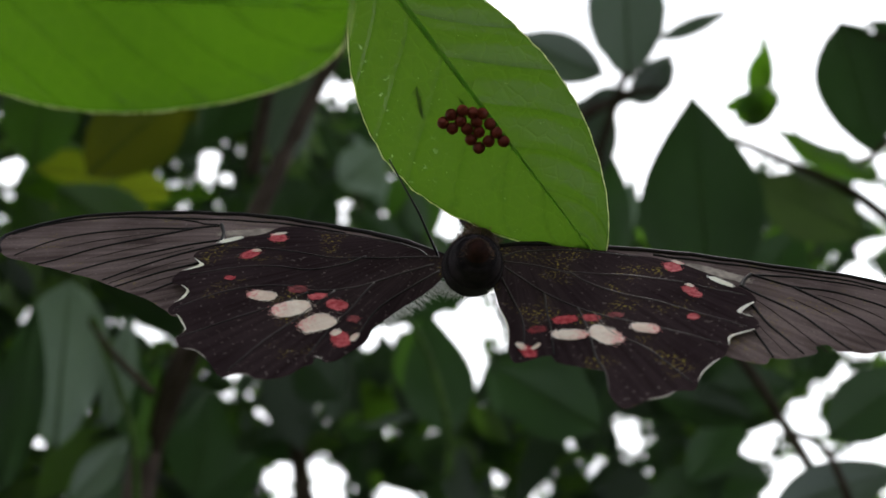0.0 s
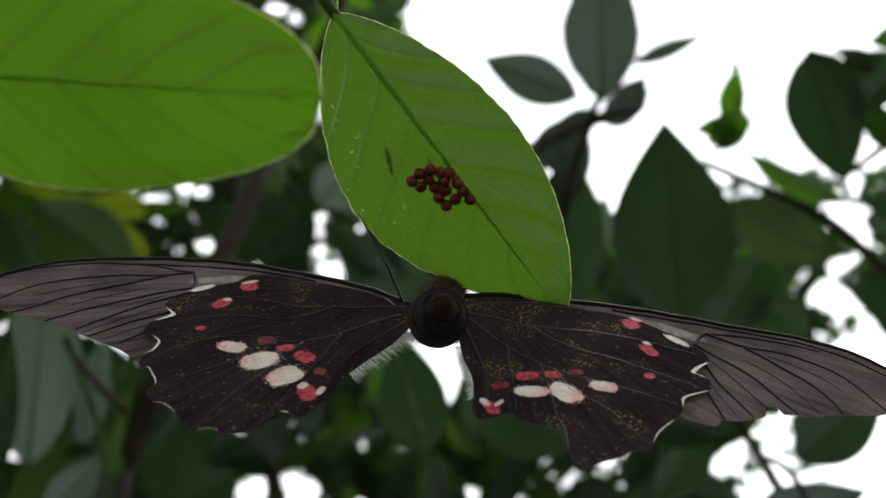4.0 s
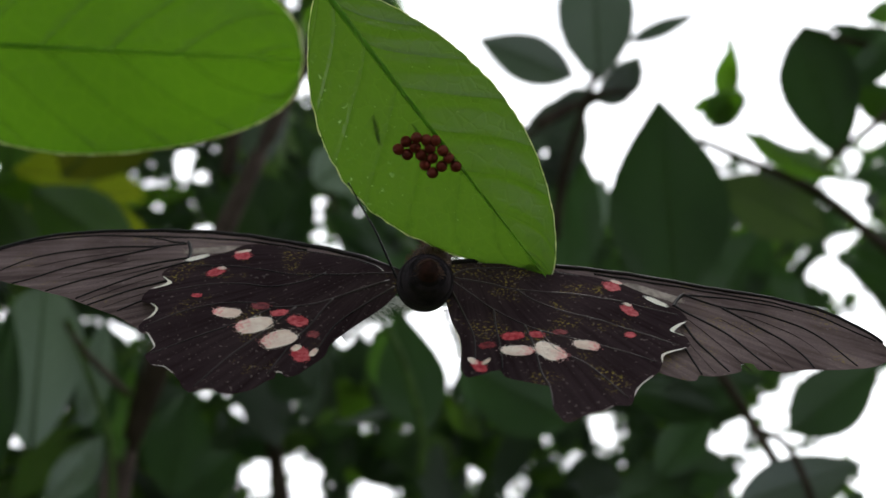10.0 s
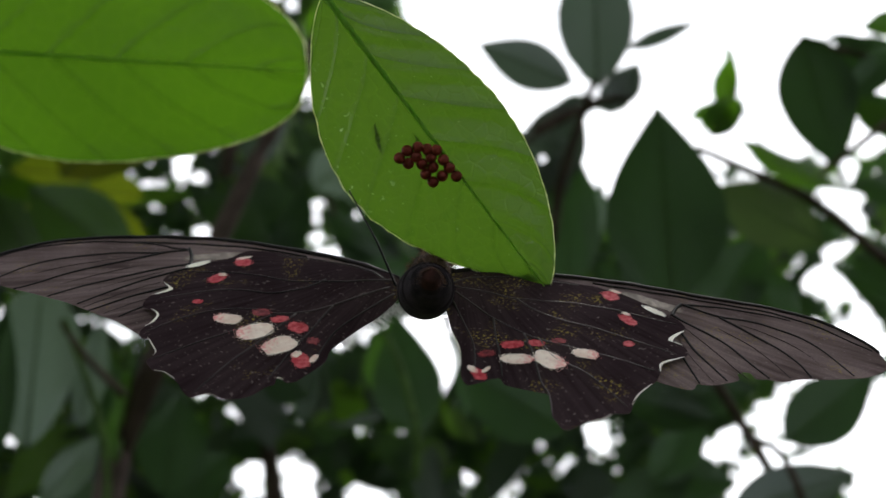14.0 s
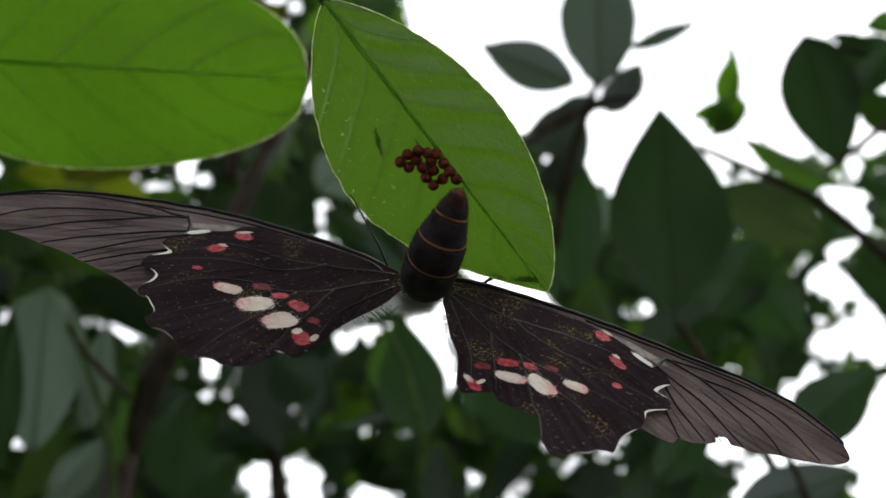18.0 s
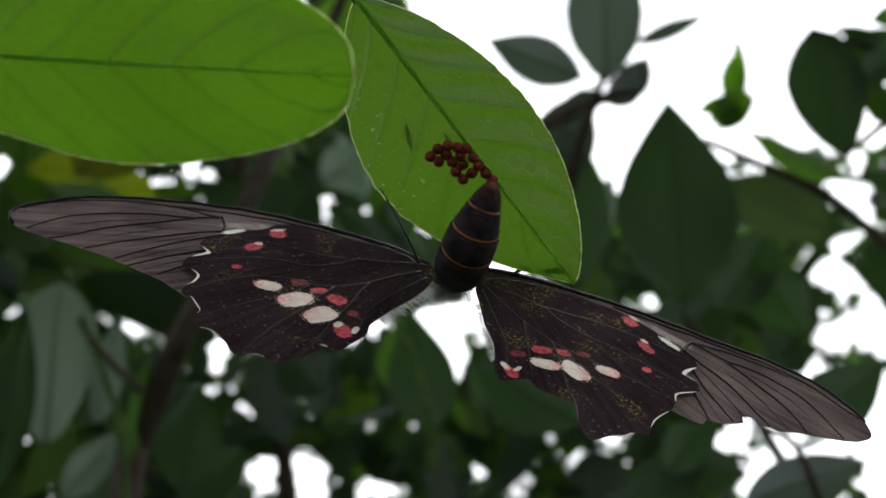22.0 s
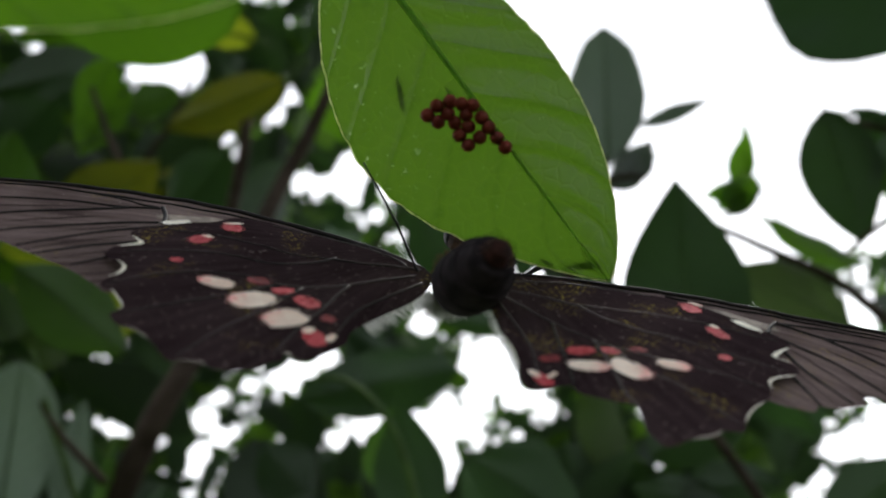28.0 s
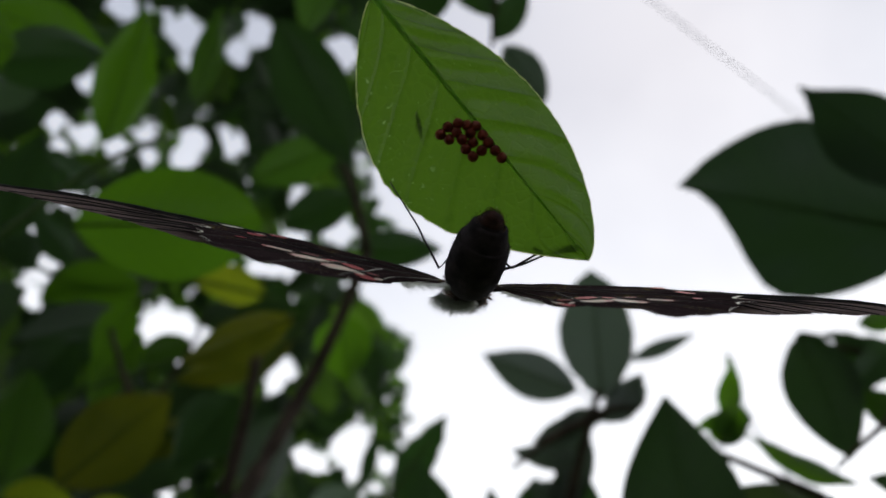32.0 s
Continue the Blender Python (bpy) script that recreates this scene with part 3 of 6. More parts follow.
leaf(big_twig, (0.1554, 0.4012, 1.7482), (0.1334, 0.3858, 1.7742), 0.0264, (0.09, 0.85, 0.52), DARK, seed=20)
leaf(big_twig, (0.2083, 0.4011, 1.7811), (0.1821, 0.3939, 1.7843), 0.0154, (0.08, 0.84, 0.53), DARK, seed=21)
leaf(big_twig, (0.0909, 0.4124, 1.7414), (0.1305, 0.4001, 1.7664), 0.0302, (0.13, 0.95, 0.27), DARK, seed=22)

sprout = twig("slender shoot with small fresh green leaves")
tube("stem", [(0.1195, 0.3690, 1.8236), (0.1262, 0.3621, 1.8352), (0.1300, 0.3570, 1.8439)], [0.00067, 0.00056, 0.00045], STALK, sprout, 18, 10)
tube("stem", [(0.1494, 0.3756, 1.8144), (0.1355, 0.3610, 1.8285), (0.1286, 0.3537, 1.8356), (0.1281, 0.3495, 1.8395)], [0.00057, 0.00045, 0.00036, 0.00027], STALK, sprout, 24, 10)
leaf(sprout, (0.1251, 0.3625, 1.8346), (0.1278, 0.3517, 1.8538), 0.0103, (0.28, 0.85, 0.44), BRIGHT, stem=(0.1251, 0.3638, 1.8323), seed=25)
leaf(sprout, (0.1292, 0.3620, 1.8351), (0.1117, 0.3647, 1.8323), 0.0081, (0.05, 0.86, 0.51), BRIGHT, seed=26)
leaf(sprout, (0.1211, 0.3678, 1.8255), (0.1352, 0.3606, 1.8369), 0.0094, (0.14, 0.90, 0.40), DARK, seed=27)
leaf(sprout, (0.1291, 0.3545, 1.8348), (0.1227, 0.3380, 1.8504), 0.0045, (0.24, 0.62, 0.75), BRIGHT, seed=28)
leaf(sprout, (0.1177, 0.3675, 1.8282), (0.1318, 0.3556, 1.8357), 0.0132, (0.28, 0.77, 0.57), BRIGHT, seed=29)

right_twig = twig("twig with hanging dark oval leaves")
tube("stem", [(0.2017, 0.3131, 1.8137), (0.1755, 0.3105, 1.8214), (0.1502, 0.3089, 1.8272), (0.1403, 0.3075, 1.8310)], [0.00198, 0.00159, 0.00099, 0.00059], BARK, right_twig, 24, 10)
leaf(right_twig, (0.1358, 0.2995, 1.8252), (0.1501, 0.3208, 1.7850), 0.0266, (0.37, 0.76, 0.53), DARK, stem=(0.1462, 0.3001, 1.8229), seed=32, blunt=0.8, peak=0.4)
leaf(right_twig, (0.1823, 0.3157, 1.8215), (0.1518, 0.3127, 1.8306), 0.0169, (0.12, 0.74, 0.66), DARK, seed=33)
leaf(right_twig, (0.1883, 0.3286, 1.7976), (0.1602, 0.3197, 1.8168), 0.0141, (0.23, 0.71, 0.66), DARK, seed=34)
leaf(right_twig, (0.1873, 0.3293, 1.7758), (0.1551, 0.3252, 1.7808), 0.0110, (0.08, 0.82, 0.56), DARK, seed=35)
leaf(right_twig, (0.1652, 0.3062, 1.8256), (0.1471, 0.3048, 1.8294), 0.0052, (0.08, 0.76, 0.64), DARK, seed=36)
tube("stem", [(0.1865, 0.2942, 1.8070), (0.1671, 0.3061, 1.7966), (0.1496, 0.3180, 1.7861), (0.1438, 0.3224, 1.7821)], [0.00176, 0.00137, 0.00098, 0.00059], BARK, right_twig, 24, 10)
leaf(right_twig, (0.1694, 0.2963, 1.8193), (0.1515, 0.3115, 1.8058), 0.0121, (0.29, 0.80, 0.52), DARK, seed=38)
leaf(right_twig, (0.1717, 0.3198, 1.7973), (0.1555, 0.3099, 1.8071), 0.0100, (0.13, 0.59, 0.80), MID, seed=39)
leaf(right_twig, (0.1759, 0.2976, 1.8316), (0.1584, 0.3003, 1.8297), 0.0091, (0.05, 0.77, 0.63), MID, seed=40)

near_twig = twig("twig with two broad dark leaves against the sky")
tube("stem", [(0.2560, 0.3029, 1.8650), (0.2248, 0.2972, 1.8714), (0.2004, 0.2945, 1.8747)], [0.00222, 0.00200, 0.00155], BARK, near_twig, 18, 10)
leaf(near_twig, (0.2026, 0.2953, 1.8739), (0.1047, 0.2967, 1.9033), 0.0740, (0.23, 0.62, 0.75), DEEP, stem=(0.2115, 0.2959, 1.8731), seed=42, peak=0.5, blunt=(0.8, 2.6))
leaf(near_twig, (0.1926, 0.2689, 1.8715), (0.1394, 0.2427, 1.8978), 0.0317, (0.20, 0.47, 0.86), DEEP, stem=(0.2115, 0.2959, 1.8731), seed=43, peak=0.5, blunt=1.5)

low_right_twig = twig("low twig with broad dark leaves")
tube("stem", [(0.1133, 0.2971, 1.6559), (0.1054, 0.2893, 1.6733), (0.0943, 0.2869, 1.6791)], [0.00127, 0.00095, 0.00063], BARK, low_right_twig, 18, 10)
leaf(low_right_twig, (0.1059, 0.2876, 1.6773), (0.1309, 0.2788, 1.6953), 0.0187, (0.22, 0.96, 0.16), DARK, seed=45)
leaf(low_right_twig, (0.0910, 0.2974, 1.6594), (0.1260, 0.2908, 1.6697), 0.0164, (0.15, 0.98, 0.12), HAZED, seed=46)
leaf(low_right_twig, (0.0936, 0.3801, 1.7180), (0.1316, 0.3795, 1.7222), 0.0200, (0.05, 0.97, 0.24), DARK, seed=47)
leaf(low_right_twig, (0.0938, 0.4093, 1.6925), (0.1168, 0.4004, 1.7172), 0.0185, (0.16, 0.96, 0.21), DARK, seed=48)
leaf(low_right_twig, (0.0780, 0.4177, 1.6826), (0.1113, 0.4106, 1.6964), 0.0222, (0.14, 0.98, 0.17), DARK, seed=49)
leaf(low_right_twig, (0.1018, 0.4140, 1.6958), (0.1297, 0.4173, 1.6942), 0.0199, (-0.00, 0.93, 0.37), DARK, seed=50)
leaf(low_right_twig, (0.0545, 0.3592, 1.6994), (0.0167, 0.3485, 1.7188), 0.0280, (-0.01, 0.93, 0.36), DARK, seed=51)
leaf(low_right_twig, (0.1138, 0.3830, 1.7100), (0.0750, 0.3773, 1.7194), 0.0175, (0.01, 0.92, 0.39), DARK, seed=52)

centre_twig = twig("leafy twig below the butterfly")
tube("stem", [(0.0017, 0.3686, 1.6847), (0.0017, 0.3597, 1.7009), (-0.0076, 0.3458, 1.7271), (-0.0224, 0.3393, 1.7404), (-0.0372, 0.3401, 1.7408)], [0.00167, 0.00148, 0.00111, 0.00093, 0.00074], STALK, centre_twig, 30, 10)
leaf(centre_twig, (-0.0605, 0.5262, 1.8117), (0.0221, 0.5138, 1.8242), 0.0342, (0.07, 0.91, 0.41), DARK, seed=54, blunt=0.5)
leaf(centre_twig, (0.0017, 0.3714, 1.7004), (-0.0064, 0.3489, 1.7423), 0.0256, (-0.04, 0.88, 0.47), DARK, seed=55, peak=0.35, blunt=1.5)
leaf(centre_twig, (0.0405, 0.4207, 1.7995), (0.0051, 0.4181, 1.8058), 0.0109, (0.02, 0.89, 0.46), DARK, seed=56)
leaf(centre_twig, (-0.0046, 0.4316, 1.7281), (-0.0093, 0.4158, 1.7628), 0.0286, (-0.03, 0.91, 0.41), MID, seed=57)
leaf(centre_twig, (0.0240, 0.4331, 1.7236), (0.0383, 0.4209, 1.7494), 0.0262, (0.11, 0.92, 0.37), DARK, seed=58)
leaf(centre_twig, (0.0287, 0.4350, 1.7192), (0.0490, 0.4287, 1.7320), 0.0086, (0.11, 0.95, 0.29), BRIGHT, seed=59)
leaf(centre_twig, (0.0635, 0.4574, 1.7406), (0.0305, 0.4495, 1.7594), 0.0305, (-0.01, 0.93, 0.37), DARK, seed=60)
leaf(centre_twig, (-0.0476, 0.4787, 1.7475), (-0.0687, 0.4703, 1.7669), 0.0291, (-0.11, 0.95, 0.30), DARK, seed=61)

gap_twig = twig("far twig with dark leaves behind the butterfly")
tube("stem", [(-0.0068, 0.5534, 1.8467), (-0.0325, 0.5498, 1.8557), (-0.0583, 0.5315, 1.8970)], [0.00129, 0.00129, 0.00097], BARK, gap_twig, 18, 10)
leaf(gap_twig, (-0.0161, 0.5411, 1.8499), (-0.0516, 0.5325, 1.8704), 0.0203, (0.01, 0.92, 0.39), DARK, seed=63)
leaf(gap_twig, (-0.0764, 0.5415, 1.8519), (-0.0612, 0.5267, 1.8835), 0.0140, (-0.11, 0.88, 0.46), DARK, seed=64)
leaf(gap_twig, (-0.0320, 0.5262, 1.8833), (-0.0510, 0.5225, 1.8921), 0.0190, (0.03, 0.90, 0.43), PALE, seed=65)
leaf(gap_twig, (-0.0034, 0.5389, 1.8301), (-0.0451, 0.5290, 1.8537), 0.0193, (-0.00, 0.92, 0.38), DARK, seed=67)
leaf(gap_twig, (-0.0813, 0.5403, 1.8308), (-0.0589, 0.5264, 1.8601), 0.0156, (-0.07, 0.88, 0.47), DARK, seed=68)
leaf(gap_twig, (-0.0845, 0.5365, 1.8393), (-0.0626, 0.5250, 1.8632), 0.0144, (-0.07, 0.87, 0.48), DARK, seed=69)
leaf(gap_twig, (-0.1150, 0.6075, 1.7577), (-0.0604, 0.6014, 1.7642), 0.0273, (0.04, 0.96, 0.28), DARK, seed=70)
leaf(gap_twig, (-0.1184, 0.5987, 1.7772), (-0.1053, 0.6107, 1.7502), 0.0197, (-0.21, 0.93, 0.31), MID, seed=71)
leaf(gap_twig, (-0.0430, 0.6192, 1.7288), (-0.0496, 0.6029, 1.7647), 0.0164, (-0.11, 0.91, 0.40), DARK, seed=72)
leaf(gap_twig, (0.2190, 0.4170, 1.7732), (0.1850, 0.4126, 1.7846), 0.0107, (0.06, 0.86, 0.51), DARK, seed=73)
leaf(gap_twig, (0.0880, 0.4635, 1.8221), (0.0913, 0.4509, 1.8496), 0.0082, (0.16, 0.90, 0.40), PALE, seed=74)

trunk = twig("dark leaning trunk and branches of the citrus tree")
tube("stem", [(-0.0229, 0.3301, 1.8970), (-0.0397, 0.3522, 1.8606), (-0.0554, 0.3614, 1.8263), (-0.0781, 0.3568, 1.7568), (-0.0888, 0.3598, 1.7328), (-0.1069, 0.3808, 1.6983)], [0.00222, 0.00266, 0.00304, 0.00430, 0.00457, 0.00533], BARK, trunk, 36, 10)
tube("stem", [(-0.0513, 0.2926, 1.9618), (-0.0326, 0.3123, 1.9275), (-0.0229, 0.3301, 1.8970)], [0.00133, 0.00178, 0.00222], BARK, trunk, 18, 10)
tube("trunk", [(-0.1069, 0.3808, 1.6983), (-0.2069, 0.5008, 0.8000), (-0.2469, 0.5808, -0.0500)], [0.0053, 0.02, 0.032], BARK, trunk, 24, 12)
tube("stem", [(-0.1100, 0.3542, 1.8271), (-0.1185, 0.3454, 1.8440), (-0.1249, 0.3375, 1.8590)], [0.00169, 0.00127, 0.00085], BARK, trunk, 18, 10)
tube("stem", [(-0.1100, 0.3542, 1.8271), (-0.0953, 0.3432, 1.8452), (-0.0869, 0.3336, 1.8617)], [0.00127, 0.00085, 0.00063], BARK, trunk, 18, 10)
tube("stem", [(-0.0796, 0.3921, 1.8171), (-0.0717, 0.3719, 1.8527), (-0.0695, 0.3586, 1.8765)], [0.00296, 0.00250, 0.00205], BARK, trunk, 18, 10)
tube("stem", [(-0.0733, 0.6102, 1.7019), (-0.0780, 0.5970, 1.7308), (-0.0812, 0.5839, 1.7597), (-0.0764, 0.5679, 1.7942)], [0.00539, 0.00508, 0.00444, 0.00381], BARK, trunk, 24, 10)
tube("stem", [(-0.0966, 0.3443, 1.7070), (-0.1118, 0.3382, 1.7210), (-0.1213, 0.3321, 1.7349)], [0.00152, 0.00114, 0.00095], BARK, trunk, 18, 10)

left_low_twig = twig("low twig with leaves coloured pale for sky sheen")
tube("stem", [(-0.1023, 0.3603, 1.6724), (-0.1042, 0.3492, 1.6967), (-0.1175, 0.3336, 1.7314), (-0.1222, 0.3273, 1.7453)], [0.00133, 0.00114, 0.00095, 0.00076], STALK, left_low_twig, 24, 10)
leaf(left_low_twig, (-0.1283, 0.3487, 1.6895), (-0.1219, 0.3216, 1.7385), 0.0283, (-0.34, 0.85, 0.39), PALE, seed=84, fold=0.05, blunt=0.6, peak=0.6)
leaf(left_low_twig, (-0.1150, 0.3592, 1.6994), (-0.1071, 0.3428, 1.7349), 0.0117, (-0.26, 0.85, 0.45), PALE, seed=85, fold=0.08)
leaf(left_low_twig, (-0.1242, 0.3599, 1.6743), (-0.1051, 0.3500, 1.6949), 0.0133, (-0.08, 0.87, 0.49), PALE, seed=86)
leaf(left_low_twig, (-0.1397, 0.3392, 1.6721), (-0.1288, 0.3136, 1.7276), 0.0162, (-0.34, 0.83, 0.45), DARK, seed=87)
leaf(left_low_twig, (-0.1115, 0.3810, 1.6975), (-0.1119, 0.3623, 1.7323), 0.0163, (-0.26, 0.88, 0.40), DARK, seed=88)
leaf(left_low_twig, (-0.1051, 0.3738, 1.6910), (-0.0980, 0.3570, 1.7275), 0.0125, (-0.88, 0.34, 0.33), MID, seed=89)
leaf(left_low_twig, (-0.0974, 0.4190, 1.6882), (-0.0907, 0.4013, 1.7265), 0.0266, (-0.19, 0.88, 0.44), DARK, seed=90)
leaf(left_low_twig, (-0.1398, 0.3947, 1.6711), (-0.1048, 0.3872, 1.6858), 0.0186, (0.05, 0.93, 0.35), DARK, seed=91)
leaf(left_low_twig, (-0.1021, 0.4411, 1.6881), (-0.0742, 0.4309, 1.7090), 0.0209, (0.03, 0.92, 0.40), DARK, seed=92)
leaf(left_low_twig, (-0.1598, 0.3895, 1.8104), (-0.1144, 0.4039, 1.7791), 0.0333, (-0.10, 0.95, 0.29), MID, seed=93)

left_high_twig = twig("twig with yellowing and green leaves")
tube("stem", [(-0.0530, 0.4057, 1.9343), (-0.0741, 0.4183, 1.9140), (-0.1005, 0.4336, 1.8893), (-0.1374, 0.4406, 1.8810)], [0.00132, 0.00159, 0.00159, 0.00159], STALK, left_high_twig, 24, 10)
leaf(left_high_twig, (-0.0622, 0.4132, 1.9218), (-0.1203, 0.4263, 1.9048), 0.0238, (-0.02, 0.76, 0.65), YELLOW, seed=95)
leaf(left_high_twig, (-0.0965, 0.4341, 1.8880), (-0.1572, 0.4467, 1.8723), 0.0174, (0.00, 0.79, 0.61), YELLOW, seed=96)
leaf(left_high_twig, (-0.1250, 0.3761, 1.8927), (-0.1456, 0.3926, 1.8652), 0.0176, (-0.24, 0.74, 0.63), BRIGHT, seed=97)
leaf(left_high_twig, (-0.1665, 0.3804, 1.8897), (-0.1250, 0.3784, 1.8886), 0.0152, (0.05, 0.78, 0.62), DARK, seed=98)
leaf(left_high_twig, (-0.1092, 0.4003, 1.9092), (-0.1370, 0.4065, 1.9011), 0.0152, (-0.03, 0.74, 0.67), MID, seed=99)
leaf(left_high_twig, (-0.0935, 0.4499, 1.9005), (-0.1319, 0.4558, 1.8943), 0.0165, (0.03, 0.80, 0.60), MID, seed=100)
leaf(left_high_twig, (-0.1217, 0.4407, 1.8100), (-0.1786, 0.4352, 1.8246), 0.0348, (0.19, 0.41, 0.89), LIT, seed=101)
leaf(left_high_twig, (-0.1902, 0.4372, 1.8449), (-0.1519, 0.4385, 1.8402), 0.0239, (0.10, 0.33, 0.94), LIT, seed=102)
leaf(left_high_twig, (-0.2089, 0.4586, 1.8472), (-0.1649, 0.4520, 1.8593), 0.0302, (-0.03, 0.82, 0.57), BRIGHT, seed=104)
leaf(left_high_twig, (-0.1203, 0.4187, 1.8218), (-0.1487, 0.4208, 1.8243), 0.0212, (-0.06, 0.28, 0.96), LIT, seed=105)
leaf(left_high_twig, (-0.1942, 0.4903, 1.8253), (-0.2142, 0.4763, 1.8567), 0.0314, (-0.25, 0.93, 0.25), MID, seed=106)
leaf(left_high_twig, (-0.0534, 0.4912, 1.8646), (-0.0297, 0.4821, 1.8833), 0.0266, (-0.06, 0.87, 0.50), PALE, seed=107)

upper_left_twig = twig("upper twig with broad translucent green leaves")
tube("stem", [(-0.1347, 0.2504, 1.8179), (-0.1187, 0.2408, 1.8263), (-0.0991, 0.2311, 1.8346), (-0.0812, 0.2254, 1.8394)], [0.00108, 0.00108, 0.00090, 0.00072], STALK, upper_left_twig, 24, 10)
leaf(upper_left_twig, (-0.1000, 0.2210, 1.7914), (-0.0452, 0.2183, 1.7904), 0.0327, (0.02, 0.69, 0.72), BRIGHT, seed=109, peak=0.5, blunt=0.6)
leaf(upper_left_twig, (-0.1194, 0.2650, 1.8858), (-0.1036, 0.2275, 1.9203), 0.0222, (-0.28, 0.58, 0.76), BRIGHT, seed=110)
leaf(upper_left_twig, (-0.1326, 0.1985, 1.8389), (-0.0962, 0.1957, 1.8402), 0.0195, (0.01, 0.52, 0.85), DARK, seed=111)
leaf(upper_left_twig, (-0.1735, 0.2388, 1.9395), (-0.1234, 0.2521, 1.9253), 0.0266, (0.04, 0.65, 0.76), BRIGHT, seed=112)
leaf(upper_left_twig, (-0.1419, 0.1818, 1.8274), (-0.1149, 0.1840, 1.8244), 0.0301, (0.04, 0.58, 0.81), BRIGHT, seed=113)
leaf(upper_left_twig, (-0.0540, 0.2231, 1.9081), (-0.0258, 0.2632, 1.8699), 0.0271, (-0.02, 0.70, 0.72), DARK, seed=114)
leaf(upper_left_twig, (-0.0650, 0.2732, 1.8758), (-0.0267, 0.2613, 1.8853), 0.0175, (-0.01, 0.60, 0.80), MID, seed=115)
leaf(upper_left_twig, (-0.0899, 0.2651, 1.9121), (-0.0792, 0.2356, 1.9392), 0.0122, (-0.22, 0.62, 0.76), MID, seed=116)
leaf(upper_left_twig, (-0.1659, 0.3067, 1.8758), (-0.1486, 0.2739, 1.9059), 0.0244, (-0.31, 0.55, 0.78), DARK, seed=117)
leaf(upper_left_twig, (-0.1434, 0.3266, 1.8838), (-0.1599, 0.3100, 1.8999), 0.0140, (-0.20, 0.78, 0.59), DARK, seed=118)
leaf(upper_left_twig, (-0.1398, 0.3099, 1.9129), (-0.1673, 0.2979, 1.9251), 0.0167, (-0.04, 0.76, 0.65), DARK, seed=119)
leaf(upper_left_twig, (-0.1596, 0.3287, 1.8824), (-0.1726, 0.3128, 1.8977), 0.0154, (-0.25, 0.77, 0.58), DARK, seed=120)

high_left_twig = twig("high twig with fresh green and dark veined leaves")
tube("stem", [(-0.2124, 0.3908, 1.9619), (-0.1643, 0.3999, 1.9440), (-0.1168, 0.3968, 1.9465), (-0.0717, 0.4006, 1.9376)], [0.00132, 0.00132, 0.00106, 0.00079], STALK, high_left_twig, 24, 10)
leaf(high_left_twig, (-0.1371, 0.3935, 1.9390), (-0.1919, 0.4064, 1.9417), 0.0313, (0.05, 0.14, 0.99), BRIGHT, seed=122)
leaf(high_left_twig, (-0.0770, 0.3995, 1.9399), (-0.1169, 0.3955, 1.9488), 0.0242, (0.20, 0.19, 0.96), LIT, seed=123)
leaf(high_left_twig, (-0.1952, 0.4002, 1.9059), (-0.1307, 0.3927, 1.9150), 0.0305, (-0.01, 0.73, 0.68), DARK, seed=124, fold=0.4)
leaf(high_left_twig, (-0.1398, 0.4034, 1.9171), (-0.1571, 0.4225, 1.8858), 0.0207, (-0.27, 0.75, 0.61), BRIGHT, seed=125)

left_mid_twig = twig("twig with green and yellowed leaves below the wing")
tube("stem", [(-0.0524, 0.3396, 1.8685), (-0.0733, 0.3469, 1.8624), (-0.1034, 0.3545, 1.8564), (-0.1451, 0.3657, 1.8473)], [0.00116, 0.00116, 0.00093, 0.00070], STALK, left_mid_twig, 24, 10)
leaf(left_mid_twig, (-0.1360, 0.3589, 1.7986), (-0.0930, 0.3323, 1.8220), 0.0317, (-0.01, 0.65, 0.76), YELLOW, seed=127)
leaf(left_mid_twig, (-0.0497, 0.3240, 1.8537), (-0.0956, 0.3407, 1.8429), 0.0172, (0.03, 0.69, 0.72), YELLOW, seed=128)
leaf(left_mid_twig, (-0.0347, 0.3456, 1.8760), (-0.0303, 0.3697, 1.8573), 0.0252, (-0.08, 0.69, 0.72), BRIGHT, seed=129)
leaf(left_mid_twig, (-0.0235, 0.3672, 1.8829), (-0.0177, 0.3886, 1.8627), 0.0109, (-0.06, 0.69, 0.72), DARK, seed=130)
leaf(left_mid_twig, (-0.1188, 0.3370, 1.8732), (-0.1348, 0.3578, 1.8544), 0.0172, (-0.17, 0.59, 0.79), BRIGHT, seed=131)
leaf(left_mid_twig, (-0.0305, 0.3597, 1.9312), (0.0104, 0.3590, 1.9304), 0.0185, (0.02, 0.68, 0.73), DARK, seed=133)
leaf(left_mid_twig, (-0.0625, 0.3394, 1.9239), (-0.0271, 0.3274, 1.9339), 0.0203, (-0.01, 0.63, 0.78), DARK, seed=134)
leaf(left_mid_twig, (-0.1661, 0.3662, 1.8476), (-0.1407, 0.3486, 1.8632), 0.0256, (-0.09, 0.59, 0.80), DARK, seed=135)
leaf(left_mid_twig, (-0.0788, 0.3797, 1.8593), (-0.1066, 0.4052, 1.8387), 0.0279, (-0.04, 0.65, 0.76), DARK, seed=136)
leaf(left_mid_twig, (-0.1649, 0.3765, 1.8106), (-0.1521, 0.3421, 1.8422), 0.0289, (-0.28, 0.59, 0.76), MID, seed=137)

